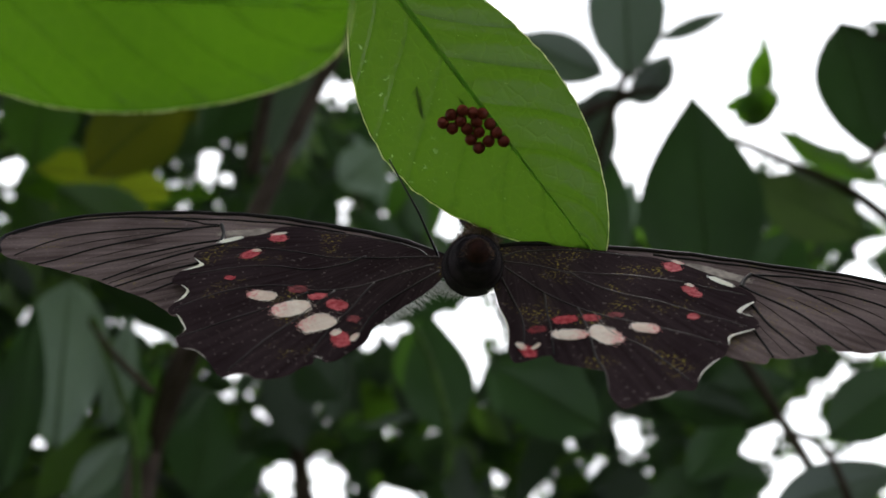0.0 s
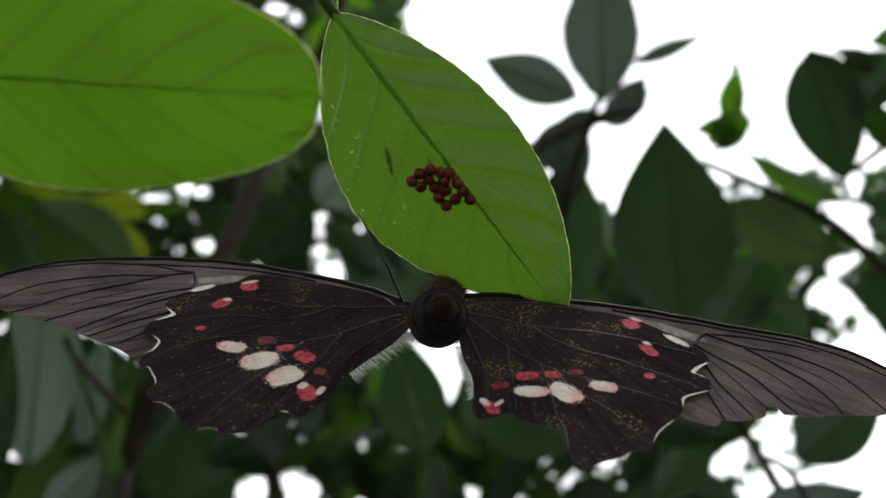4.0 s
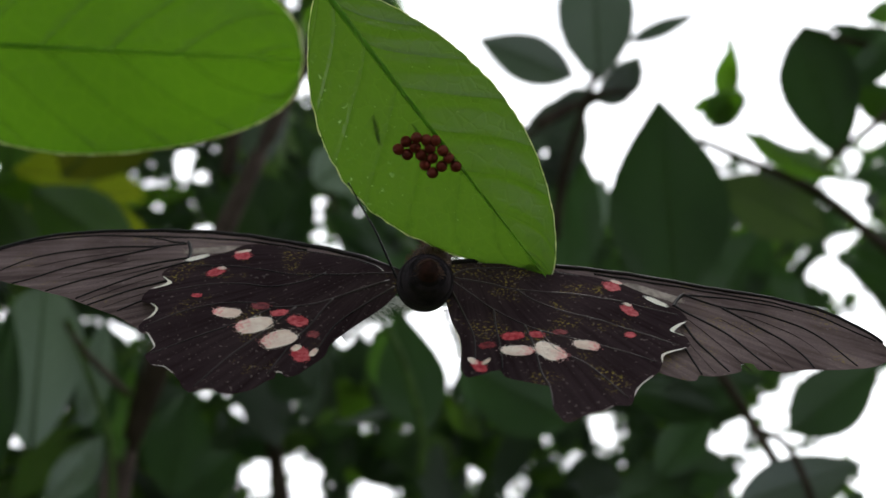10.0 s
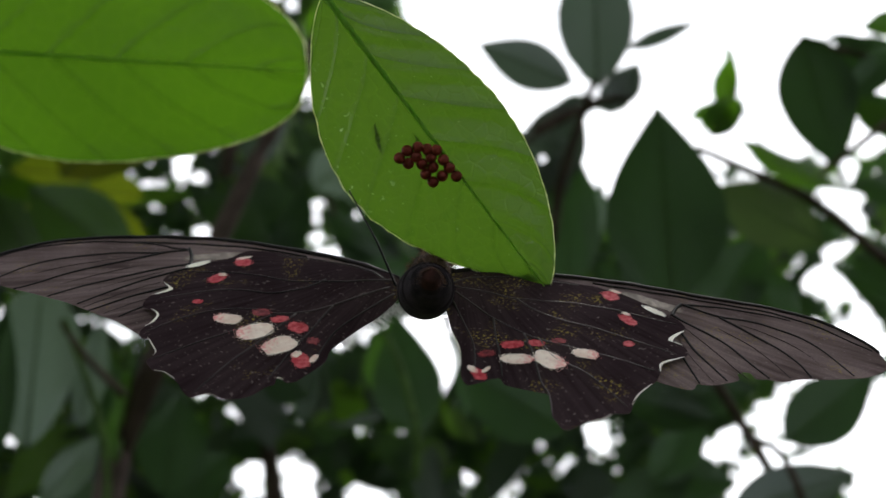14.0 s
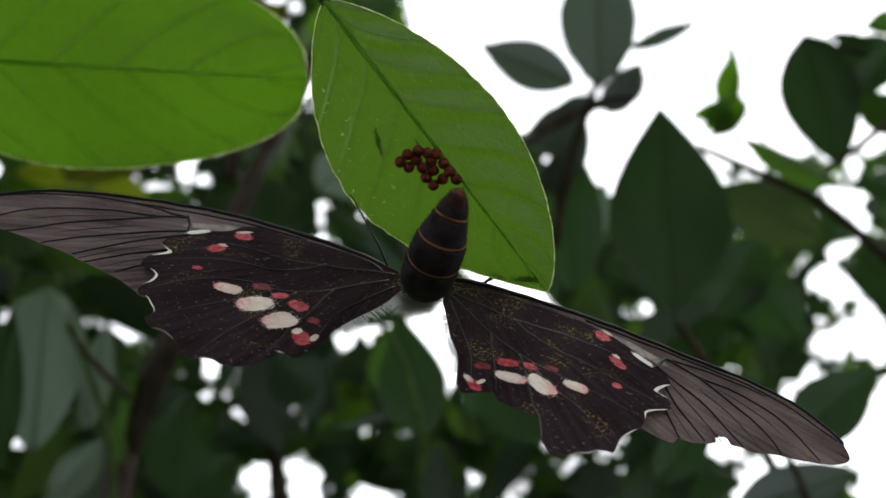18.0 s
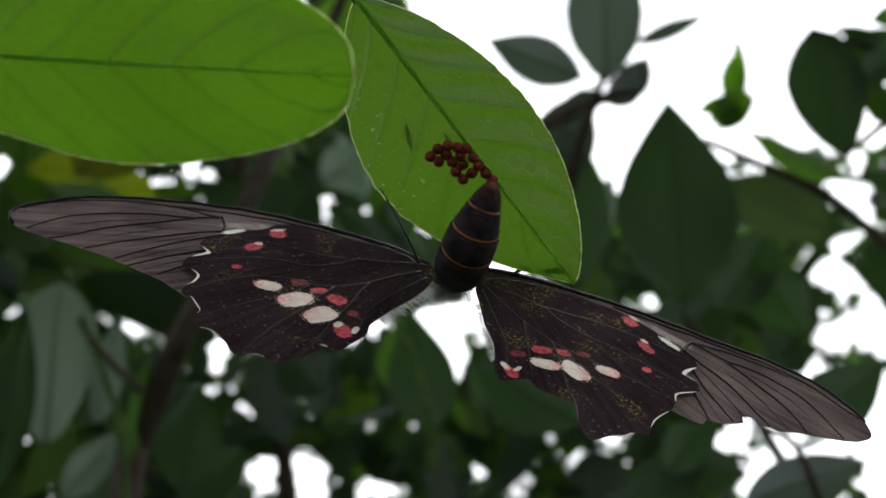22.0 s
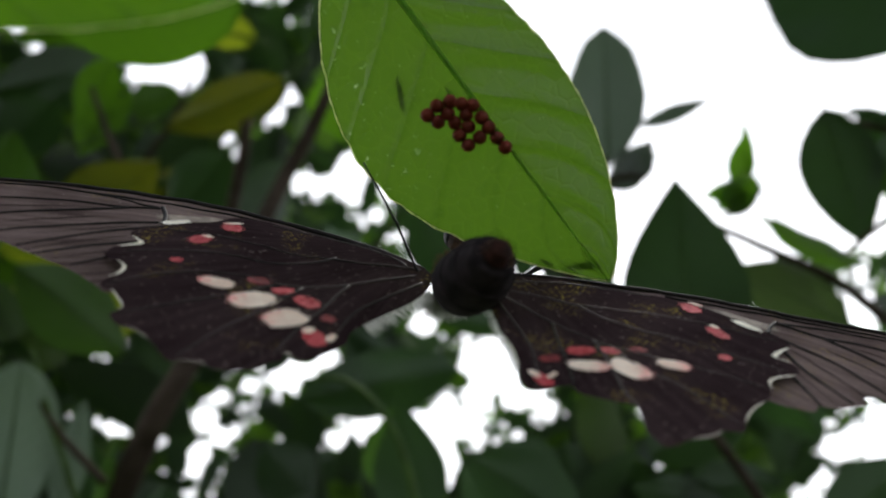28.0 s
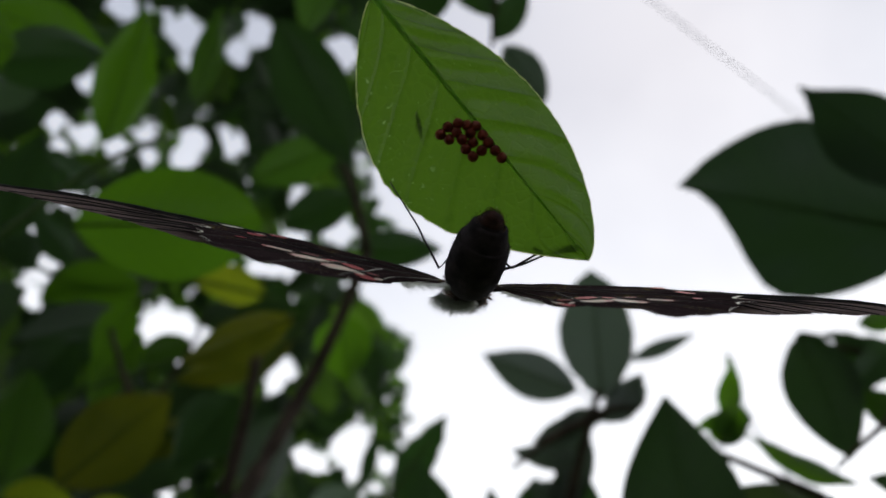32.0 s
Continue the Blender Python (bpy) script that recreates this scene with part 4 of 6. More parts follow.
top_twig = twig("twig with dark leaves high in the tree")
tube("stem", [(0.0344, 0.2044, 1.9492), (0.0279, 0.2231, 1.9321), (0.0257, 0.2403, 1.9164)], [0.00169, 0.00127, 0.00063], BARK, top_twig, 18, 10)
leaf(top_twig, (0.0110, 0.2257, 1.9304), (-0.0218, 0.2340, 1.9240), 0.0169, (-0.03, 0.52, 0.85), DARK, seed=139)
leaf(top_twig, (0.0268, 0.2379, 1.9185), (0.0396, 0.2214, 1.9333), 0.0127, (-0.02, 0.66, 0.75), DARK, seed=140)
leaf(top_twig, (0.0320, 0.2500, 1.9344), (0.0490, 0.2668, 1.9182), 0.0165, (0.15, 0.61, 0.78), HAZED, seed=141, blunt=0.7)
leaf(top_twig, (0.0051, 0.2239, 1.9596), (0.0316, 0.2430, 1.9408), 0.0155, (0.15, 0.58, 0.80), DARK, seed=142)
leaf(top_twig, (-0.0411, 0.2377, 1.9759), (-0.0506, 0.2601, 1.9556), 0.0163, (-0.15, 0.63, 0.76), MID, seed=143)

far_twig = twig("far twig with small dark leaves")
tube("stem", [(-0.0410, 0.7255, 2.0005), (-0.0202, 0.7002, 2.0234), (0.0090, 0.6686, 2.0519)], [0.00169, 0.00127, 0.00085], BARK, far_twig, 18, 10)
leaf(far_twig, (-0.0202, 0.7018, 2.0219), (0.0223, 0.6537, 2.0654), 0.0279, (0.10, 0.71, 0.69), DARK, seed=145, teeth=0.3)
leaf(far_twig, (-0.0414, 0.6976, 2.0265), (-0.0300, 0.6634, 2.0581), 0.0127, (0.01, 0.68, 0.73), DARK, seed=146)
leaf(far_twig, (0.0156, 0.6303, 1.9370), (-0.0013, 0.6012, 1.9854), 0.0330, (-0.03, 0.77, 0.63), DARK, seed=149)
leaf(far_twig, (0.0638, 0.6243, 1.9502), (0.0231, 0.6148, 1.9615), 0.0170, (-0.04, 0.83, 0.55), DARK, seed=150)
leaf(far_twig, (0.0527, 0.6313, 1.9416), (0.0471, 0.6077, 1.9701), 0.0148, (0.05, 0.76, 0.64), DARK, seed=151)
leaf(far_twig, (-0.0372, 0.6584, 1.9399), (-0.0752, 0.6219, 1.9839), 0.0266, (-0.12, 0.81, 0.57), PALE, seed=152)
leaf(far_twig, (-0.0214, 0.6619, 1.9045), (-0.0158, 0.6147, 1.9615), 0.0407, (-0.01, 0.77, 0.64), MID, seed=154)
leaf(far_twig, (-0.0915, 0.6940, 1.9595), (-0.0513, 0.6479, 2.0153), 0.0442, (-0.01, 0.77, 0.64), DARK, seed=155)
leaf(far_twig, (0.0165, 0.7013, 1.9197), (-0.0578, 0.6887, 1.9347), 0.0274, (-0.06, 0.89, 0.46), DARK, seed=156)
leaf(far_twig, (-0.1048, 0.6961, 1.9256), (-0.0852, 0.6612, 1.9678), 0.0470, (-0.05, 0.76, 0.65), DARK, seed=157)
leaf(far_twig, (0.0675, 0.6314, 1.9416), (0.0786, 0.6031, 1.9758), 0.0222, (0.13, 0.78, 0.61), DARK, seed=158)

# ---- the laying leaf, its twig, and its neighbours ----
egg_twig = twig("thin green twig that bears the laying leaf", "laying_twig")
laying_leaf = leaf(egg_twig, (-0.00710, 0.07359, 1.66325), (0.01440, 0.08870, 1.64000), 0.0177, (0.055, 0.75, 0.659), EGG_LEAF, fold=0.36, curl=-0.004, wave=0.012, peak=(0.46, 0.53), blunt=(0.95, 0.66), skew=-0.2105, nu=20, nv=110, rim=0.00006, rib=1.0, teeth=0.03, quilt=(0.006, 0.017), name="laying_leaf", label="backlit green leaf with a pale margin, seen from below")
SHAPE = (0.0354, 0.0177, 0.36, -0.004, 0.012, (0.46, 0.53), (0.95, 0.66), -0.2105, 0, 0)
# Strip added above the tip; it blocks light as the gripping feet would.
shade_strip = []
for i in range(9):
    for j in range(5):
        q, p = -0.78 + 0.98 * i / 8, 0.915 + 0.035 * i / 8 + 0.007 * (j - 2) * math.sin(math.pi * (i + 0.6) / 9.2)
        shade_strip.append(blade_point(q, p, *SHAPE) + Vector((0, 0, 0.0004 + 0.0002 * math.sin(j))))
strip_faces = [(i * 5 + j, i * 5 + j + 1, i * 5 + j + 6, i * 5 + j + 5) for i in range(8) for j in range(4)]
part("folded_tip", mesh_of("folded_tip", shade_strip, strip_faces), EGG_LEAF, laying_leaf, "strip added on top to shade the leaf tip")
# Slivers added on top make the dark streaks of feet shading the leaf.
for (u, v), (q, p), thick in (((-0.36, 0.345), (-0.475, 0.425), 0.00022), ((-0.10, 0.435), (-0.125, 0.462), 0.00015), ((-0.76, 0.865), (-0.80, 0.895), 0.00018)):
    bit = [blade_point(u + (q - u) * k / 5, v + (p - v) * k / 5, *SHAPE, (0.006, 0.017)) + Vector((0, 0, thick * 1.3)) for k in range(6)]
    part("debris", mesh_of("debris", *tube_data(bit, [thick * 0.4, thick * 0.8, thick, thick, thick * 0.8, thick * 0.3], 6)), EGG_LEAF, laying_leaf, "sliver added on top for the shade of a foot")
tube("petiole", [(-0.00690, 0.07387, 1.66311), (-0.00851, 0.07195, 1.66455), (-0.01035, 0.07004, 1.66639), (-0.01343, 0.06594, 1.67303)], [0.0005, 0.00075, 0.0008, 0.0008], STALK, egg_twig, 16, 8)
leaf(egg_twig, (-0.01343, 0.06594, 1.67303), (-0.00700, 0.07375, 1.66317), 0.0030, (0.055, 0.75, 0.659), EGG_LEAF, fold=0.5, curl=0, wave=0.01, peak=0.6, blunt=0.6, nu=8, nv=24, rim=0.00006, rib=0.5, name="winged_petiole", label="narrow green wings along the leaf stalk")
near_leaf_twig = twig("near twig with one broad bright leaf")
leaf(near_leaf_twig, (-0.04146, 0.05322, 1.64329), (-0.00520, 0.05053, 1.63902), 0.0140, (0.02, 0.75, 0.66), NEAR_LEAF, fold=0.15, curl=-0.02, peak=0.55, blunt=0.40, teeth=0.012, quilt=(0.003, 0.003), nu=12, nv=60, rim=0.00005, rib=0.9, stem=(-0.04650, 0.05496, 1.64454))
tube("stem", [(-0.04650, 0.05496, 1.64454), (-0.05319, 0.05570, 1.65284), (-0.06710, 0.06107, 1.67541)], [0.0006, 0.0007, 0.0009], STALK, near_leaf_twig, 10, 8)
tagged(tube("overhead_wire", [(0.6598, 3.5000, 9.2408), (1.7253, 4.0767, 8.6658), (2.4073, 4.4464, 8.2971), (4.9221, 5.8098, 6.9377)], 0.005, LEG, None, 0, 8), "thin dark overhead wire against the bright sky", "wire", kind="structure")


# openings to the sky, from four standpoints along the path
EYE_FIRST = (0.0021, -0.0073, 1.5996)
opening(EYE_FIRST, -14.1, 28.3, 0.54)
opening(EYE_FIRST, -13.1, 27.9, 0.42)
opening(EYE_FIRST, -12.5, 27.7, 0.27)
opening(EYE_FIRST, -13.7, 28.9, 0.24)
opening(EYE_FIRST, -15.7, 27.0, 0.18)
opening(EYE_FIRST, -9.0, 28.3, 0.30)
opening(EYE_FIRST, -12.5, 25.1, 0.39)
opening(EYE_FIRST, -6.2, 27.0, 0.38)
opening(EYE_FIRST, -6.3, 25.8, 0.22)
opening(EYE_FIRST, -6.0, 25.2, 0.36)
opening(EYE_FIRST, -5.0, 24.8, 0.15)
opening(EYE_FIRST, -17.0, 19.9, 0.24)
opening(EYE_FIRST, -16.5, 19.6, 0.39)
opening(EYE_FIRST, -16.1, 19.4, 0.24)
opening(EYE_FIRST, -18.8, 15.2, 0.27)
opening(EYE_FIRST, -18.3, 14.9, 0.30)
opening(EYE_FIRST, -17.9, 14.8, 0.24)
opening(EYE_FIRST, -20.0, 12.8, 0.30)
opening(EYE_FIRST, -9.8, 12.6, 0.42)
opening(EYE_FIRST, -9.2, 12.7, 0.48)
opening(EYE_FIRST, -8.5, 13.0, 0.54)
opening(EYE_FIRST, -8.4, 12.5, 0.30)
opening(EYE_FIRST, -8.5, 11.9, 0.42)
opening(EYE_FIRST, -9.1, 11.5, 0.30)
opening(EYE_FIRST, -6.7, 13.3, 0.48)
opening(EYE_FIRST, -6.5, 12.4, 0.61)
opening(EYE_FIRST, -5.9, 12.6, 0.54)
opening(EYE_FIRST, -6.2, 11.7, 0.67)
opening(EYE_FIRST, -5.7, 11.7, 0.42)
opening(EYE_FIRST, -4.4, 16.5, 0.24)
opening(EYE_FIRST, -3.1, 16.8, 0.20)
opening(EYE_FIRST, -3.0, 16.4, 0.26)
opening(EYE_FIRST, -2.4, 15.9, 0.18)
opening(EYE_FIRST, -5.4, 14.8, 0.22)
opening(EYE_FIRST, -2.9, 11.8, 0.48)
opening(EYE_FIRST, -2.1, 11.8, 0.42)
opening(EYE_FIRST, -1.4, 11.8, 0.24)
opening(EYE_FIRST, -3.1, 20.5, 0.54)
opening(EYE_FIRST, -2.3, 20.9, 0.54)
opening(EYE_FIRST, -1.7, 21.4, 0.36)
opening(EYE_FIRST, -4.3, 19.7, 0.36)
opening(EYE_FIRST, -0.5, 20.9, 0.54)
opening(EYE_FIRST, 0.4, 20.3, 0.85)
opening(EYE_FIRST, 1.3, 20.9, 0.61)
opening(EYE_FIRST, 1.4, 19.7, 0.73)
opening(EYE_FIRST, 0.8, 19.1, 0.48)
opening(EYE_FIRST, 1.6, 18.5, 0.54)
opening(EYE_FIRST, 1.4, 17.6, 0.42)
opening(EYE_FIRST, 4.2, 15.0, 0.15)
opening(EYE_FIRST, 4.0, 14.3, 0.18)
opening(EYE_FIRST, 4.2, 12.6, 0.20)
opening(EYE_FIRST, 2.6, 12.8, 0.36)
opening(EYE_FIRST, 2.9, 12.6, 0.27)
opening(EYE_FIRST, 5.6, 12.7, 0.24)
opening(EYE_FIRST, 6.3, 12.7, 0.22)
opening(EYE_FIRST, 7.2, 12.4, 0.34)
opening(EYE_FIRST, 7.8, 12.5, 0.18)
opening(EYE_FIRST, 9.2, 14.8, 0.18)
opening(EYE_FIRST, 9.8, 15.0, 0.48)
opening(EYE_FIRST, 9.9, 14.4, 0.50)
opening(EYE_FIRST, 10.3, 14.8, 0.26)
opening(EYE_FIRST, 11.8, 14.4, 0.27)
opening(EYE_FIRST, 12.4, 15.7, 0.24)
opening(EYE_FIRST, 15.2, 13.8, 0.45)
opening(EYE_FIRST, 15.9, 13.7, 0.51)
opening(EYE_FIRST, 16.6, 14.3, 0.54)
opening(EYE_FIRST, 17.2, 14.6, 0.36)
opening(EYE_FIRST, 18.0, 15.1, 0.30)
opening(EYE_FIRST, 18.6, 15.6, 0.30)
opening(EYE_FIRST, 19.6, 16.1, 0.36)
opening(EYE_FIRST, 19.2, 15.4, 0.42)
opening(EYE_FIRST, 18.8, 14.7, 0.54)
opening(EYE_FIRST, 18.4, 14.2, 0.36)
opening(EYE_FIRST, 18.8, 13.6, 0.54)
opening(EYE_FIRST, 18.0, 12.9, 0.48)
opening(EYE_FIRST, 17.3, 12.0, 0.54)
opening(EYE_FIRST, 16.9, 11.3, 0.54)
opening(EYE_FIRST, 19.1, 12.7, 0.54)
opening(EYE_FIRST, 20.2, 12.8, 0.48)
opening(EYE_FIRST, 21.3, 12.9, 0.54)
opening(EYE_FIRST, 22.2, 13.3, 0.61)
opening(EYE_FIRST, 23.1, 13.9, 0.73)
opening(EYE_FIRST, 24.0, 14.9, 0.91)
opening(EYE_FIRST, 24.6, 15.9, 0.61)
opening(EYE_FIRST, 23.5, 12.9, 1.03)
opening(EYE_FIRST, 23.3, 11.3, 1.03)
opening(EYE_FIRST, 18.0, 12.2, 0.54)
opening(EYE_FIRST, 21.1, 21.9, 0.27)
opening(EYE_FIRST, 21.9, 21.8, 0.42)
opening(EYE_FIRST, 22.6, 21.6, 0.79)
opening(EYE_FIRST, 23.1, 21.1, 0.61)
opening(EYE_FIRST, 23.0, 20.7, 0.42)
opening(EYE_FIRST, 23.5, 23.0, 0.42)
opening(EYE_FIRST, 24.1, 20.1, 0.36)
opening(EYE_FIRST, 24.4, 19.3, 0.54)
opening(EYE_FIRST, 24.5, 18.6, 0.48)
opening(EYE_FIRST, 24.9, 18.3, 0.54)
opening(EYE_FIRST, 23.7, 17.9, 0.42)
opening(EYE_FIRST, 24.5, 17.6, 0.48)
opening(EYE_FIRST, 23.1, 18.5, 0.36)
opening(EYE_FIRST, 23.1, 26.0, 0.36)
opening(EYE_FIRST, 23.7, 25.6, 0.67)
opening(EYE_FIRST, 24.0, 25.0, 0.61)
opening(EYE_FIRST, 24.8, 25.5, 0.48)
opening(EYE_FIRST, 24.7, 24.3, 0.48)
opening(EYE_FIRST, 24.6, 24.9, 0.48)
opening(EYE_FIRST, 17.4, 28.6, 0.54)
opening(EYE_FIRST, 17.4, 27.6, 0.54)
opening(EYE_FIRST, 17.1, 28.9, 0.36)
opening(EYE_FIRST, 18.9, 29.6, 0.54)
opening(EYE_FIRST, 18.4, 29.0, 0.42)
opening(EYE_FIRST, 19.3, 30.2, 0.42)
opening(EYE_FIRST, 16.4, 29.9, 0.36)
opening(EYE_FIRST, 24.9, 27.1, 0.48)
opening(EYE_FIRST, 10.6, 30.6, 0.76)
opening(EYE_FIRST, 11.1, 29.2, 0.61)
opening(EYE_FIRST, 11.7, 30.1, 0.61)
opening(EYE_FIRST, 10.6, 33.1, 0.42)
opening(EYE_FIRST, 8.1, 32.9, 0.54)
opening(EYE_FIRST, 7.9, 29.3, 0.42)
opening(EYE_FIRST, 14.2, 32.2, 0.48)
EYE_MIDDLE = (-0.0005, 0.0177, 1.5988)
opening(EYE_MIDDLE, -26.6, 39.4, 0.67)
opening(EYE_MIDDLE, -26.0, 36.8, 0.30)
opening(EYE_MIDDLE, -18.8, 39.5, 0.61)
opening(EYE_MIDDLE, -17.8, 38.9, 0.97)
opening(EYE_MIDDLE, -16.2, 39.1, 0.97)
opening(EYE_MIDDLE, -15.4, 39.8, 0.48)
opening(EYE_MIDDLE, -15.6, 38.1, 0.48)
opening(EYE_MIDDLE, -9.4, 37.2, 0.42)
opening(EYE_MIDDLE, -8.6, 38.3, 0.45)
opening(EYE_MIDDLE, -9.5, 42.0, 0.24)
opening(EYE_MIDDLE, -14.5, 35.3, 0.39)
opening(EYE_MIDDLE, -11.9, 35.8, 0.33)
opening(EYE_MIDDLE, -11.7, 35.1, 0.33)
opening(EYE_MIDDLE, -11.5, 34.1, 0.27)
opening(EYE_MIDDLE, -7.7, 33.7, 0.42)
opening(EYE_MIDDLE, -7.2, 34.4, 0.33)
opening(EYE_MIDDLE, -6.1, 33.9, 0.51)
opening(EYE_MIDDLE, -4.5, 34.0, 0.45)
opening(EYE_MIDDLE, -4.0, 35.3, 0.67)
opening(EYE_MIDDLE, -3.0, 34.2, 0.79)
opening(EYE_MIDDLE, -1.9, 33.8, 0.54)
opening(EYE_MIDDLE, -2.6, 32.5, 0.39)
opening(EYE_MIDDLE, 1.2, 32.5, 0.48)
opening(EYE_MIDDLE, 0.2, 28.2, 0.48)
opening(EYE_MIDDLE, -0.1, 27.3, 0.48)
opening(EYE_MIDDLE, 0.7, 26.7, 0.54)
opening(EYE_MIDDLE, 4.8, 25.5, 0.97)
opening(EYE_MIDDLE, 3.6, 24.7, 0.97)
opening(EYE_MIDDLE, 5.1, 24.0, 0.97)
opening(EYE_MIDDLE, 3.7, 22.9, 0.85)
opening(EYE_MIDDLE, 1.8, 21.7, 0.97)
opening(EYE_MIDDLE, 1.2, 20.5, 0.61)
opening(EYE_MIDDLE, 2.0, 19.3, 0.54)
opening(EYE_MIDDLE, 2.0, 18.5, 0.30)
opening(EYE_MIDDLE, 3.1, 21.4, 0.73)
opening(EYE_MIDDLE, 5.7, 22.8, 0.61)
opening(EYE_MIDDLE, 6.8, 22.8, 0.67)
opening(EYE_MIDDLE, 7.6, 22.2, 0.54)
opening(EYE_MIDDLE, 5.8, 20.7, 0.30)
opening(EYE_MIDDLE, -5.5, 25.0, 0.51)
opening(EYE_MIDDLE, -5.0, 24.6, 0.42)
opening(EYE_MIDDLE, -6.1, 24.2, 0.51)
opening(EYE_MIDDLE, -7.2, 24.0, 0.61)
opening(EYE_MIDDLE, -8.0, 23.5, 0.48)
opening(EYE_MIDDLE, -7.0, 23.2, 0.39)
opening(EYE_MIDDLE, -9.5, 23.2, 0.36)
opening(EYE_MIDDLE, -9.0, 22.4, 0.24)
opening(EYE_MIDDLE, -8.7, 21.1, 0.39)
opening(EYE_MIDDLE, -11.1, 22.3, 0.39)
opening(EYE_MIDDLE, -11.6, 21.1, 0.67)
opening(EYE_MIDDLE, -10.7, 20.3, 0.54)
opening(EYE_MIDDLE, -11.8, 19.3, 0.61)
opening(EYE_MIDDLE, -11.9, 18.6, 0.51)
opening(EYE_MIDDLE, -17.3, 20.5, 0.30)
opening(EYE_MIDDLE, -3.3, 21.4, 0.39)
opening(EYE_MIDDLE, -2.2, 21.9, 0.54)
opening(EYE_MIDDLE, -3.1, 20.7, 0.27)
opening(EYE_MIDDLE, -4.8, 20.6, 0.27)
opening(EYE_MIDDLE, -7.5, 18.0, 0.27)
opening(EYE_MIDDLE, 13.4, 21.8, 0.42)
opening(EYE_MIDDLE, 13.2, 22.4, 0.24)
opening(EYE_MIDDLE, 16.3, 21.3, 0.21)
opening(EYE_MIDDLE, 17.2, 18.7, 0.27)
opening(EYE_MIDDLE, 24.7, 21.8, 0.42)
opening(EYE_MIDDLE, 24.7, 19.1, 0.79)
opening(EYE_MIDDLE, 22.7, 19.0, 0.61)
opening(EYE_MIDDLE, 23.6, 19.1, 0.61)
opening(EYE_MIDDLE, 21.9, 17.5, 0.42)
opening(EYE_MIDDLE, 21.1, 17.0, 0.36)
EYE_THIRD = (0.0003, 0.0167, 1.5861)
opening(EYE_THIRD, -28.8, 46.7, 0.86)
opening(EYE_THIRD, -26.9, 45.7, 0.86)
opening(EYE_THIRD, -29.2, 42.9, 0.81)
opening(EYE_THIRD, -26.7, 41.6, 0.63)
opening(EYE_THIRD, -27.0, 40.3, 0.52)
opening(EYE_THIRD, -22.2, 48.6, 0.40)
opening(EYE_THIRD, -19.1, 48.8, 0.63)
opening(EYE_THIRD, -15.9, 50.4, 0.63)
opening(EYE_THIRD, -17.5, 40.0, 1.44)
opening(EYE_THIRD, -15.9, 39.8, 1.15)
opening(EYE_THIRD, -12.1, 44.2, 0.58)
opening(EYE_THIRD, -10.3, 44.5, 0.75)
opening(EYE_THIRD, -9.7, 46.0, 0.46)
opening(EYE_THIRD, -9.3, 39.1, 0.63)
opening(EYE_THIRD, -15.5, 31.8, 0.63)
opening(EYE_THIRD, -14.8, 32.7, 0.43)
opening(EYE_THIRD, -14.3, 30.3, 0.52)
opening(EYE_THIRD, -14.7, 29.4, 0.35)
opening(EYE_THIRD, -15.7, 28.1, 0.46)
opening(EYE_THIRD, -22.9, 25.5, 0.40)
opening(EYE_THIRD, -6.3, 27.7, 0.46)
opening(EYE_THIRD, -6.6, 26.7, 0.22)
opening(EYE_THIRD, -1.5, 30.5, 0.40)
opening(EYE_THIRD, -25.2, 28.3, 0.86)
EYE_LAST = (-0.0023, 0.0176, 1.5653)
opening(EYE_LAST, -27.9, 52.1, 0.55)
opening(EYE_LAST, -29.3, 49.8, 0.48)
opening(EYE_LAST, -26.9, 49.6, 0.61)
opening(EYE_LAST, -28.2, 48.0, 0.61)
opening(EYE_LAST, -24.5, 49.6, 0.61)
opening(EYE_LAST, -22.5, 50.6, 0.48)
opening(EYE_LAST, -18.9, 51.0, 0.79)
opening(EYE_LAST, -21.9, 56.2, 0.97)
opening(EYE_LAST, -20.7, 54.9, 0.55)
opening(EYE_LAST, -27.8, 56.4, 0.76)
opening(EYE_LAST, -17.1, 56.1, 0.67)
opening(EYE_LAST, -15.4, 57.3, 0.85)
opening(EYE_LAST, -16.5, 52.0, 0.36)
opening(EYE_LAST, -12.1, 53.8, 0.39)
opening(EYE_LAST, -7.6, 56.9, 0.97)
opening(EYE_LAST, -4.8, 51.7, 0.33)
opening(EYE_LAST, -9.6, 49.2, 0.55)
opening(EYE_LAST, -9.7, 47.7, 0.39)
opening(EYE_LAST, -27.9, 44.4, 0.67)
opening(EYE_LAST, -6.2, 47.7, 0.85)
opening(EYE_LAST, -24.8, 38.6, 0.48)
opening(EYE_LAST, -18.2, 40.8, 1.27)
opening(EYE_LAST, -16.7, 40.8, 0.79)
opening(EYE_LAST, -14.4, 37.9, 0.45)
opening(EYE_LAST, -12.2, 37.3, 0.45)
opening(EYE_LAST, -9.6, 39.3, 0.61)
opening(EYE_LAST, -9.6, 40.2, 0.48)
opening(EYE_LAST, -7.4, 35.6, 0.48)
opening(EYE_LAST, -6.3, 35.4, 0.61)
opening(EYE_LAST, -4.2, 36.4, 0.97)
opening(EYE_LAST, -4.1, 35.2, 0.73)
opening(EYE_LAST, -3.3, 45.1, 0.76)
opening(EYE_LAST, -12.2, 45.3, 0.48)
opening(EYE_LAST, -26.5, 42.4, 0.67)


def in_thicket(az, el):
    """Left of the clearing the leaves reach high up; right of it they stop below the open sky."""
    return az < -5.5 or el < 26.5


def in_deep_thicket(az, el):
    return in_thicket(az, el) or (az > 13 and el < 27.8)


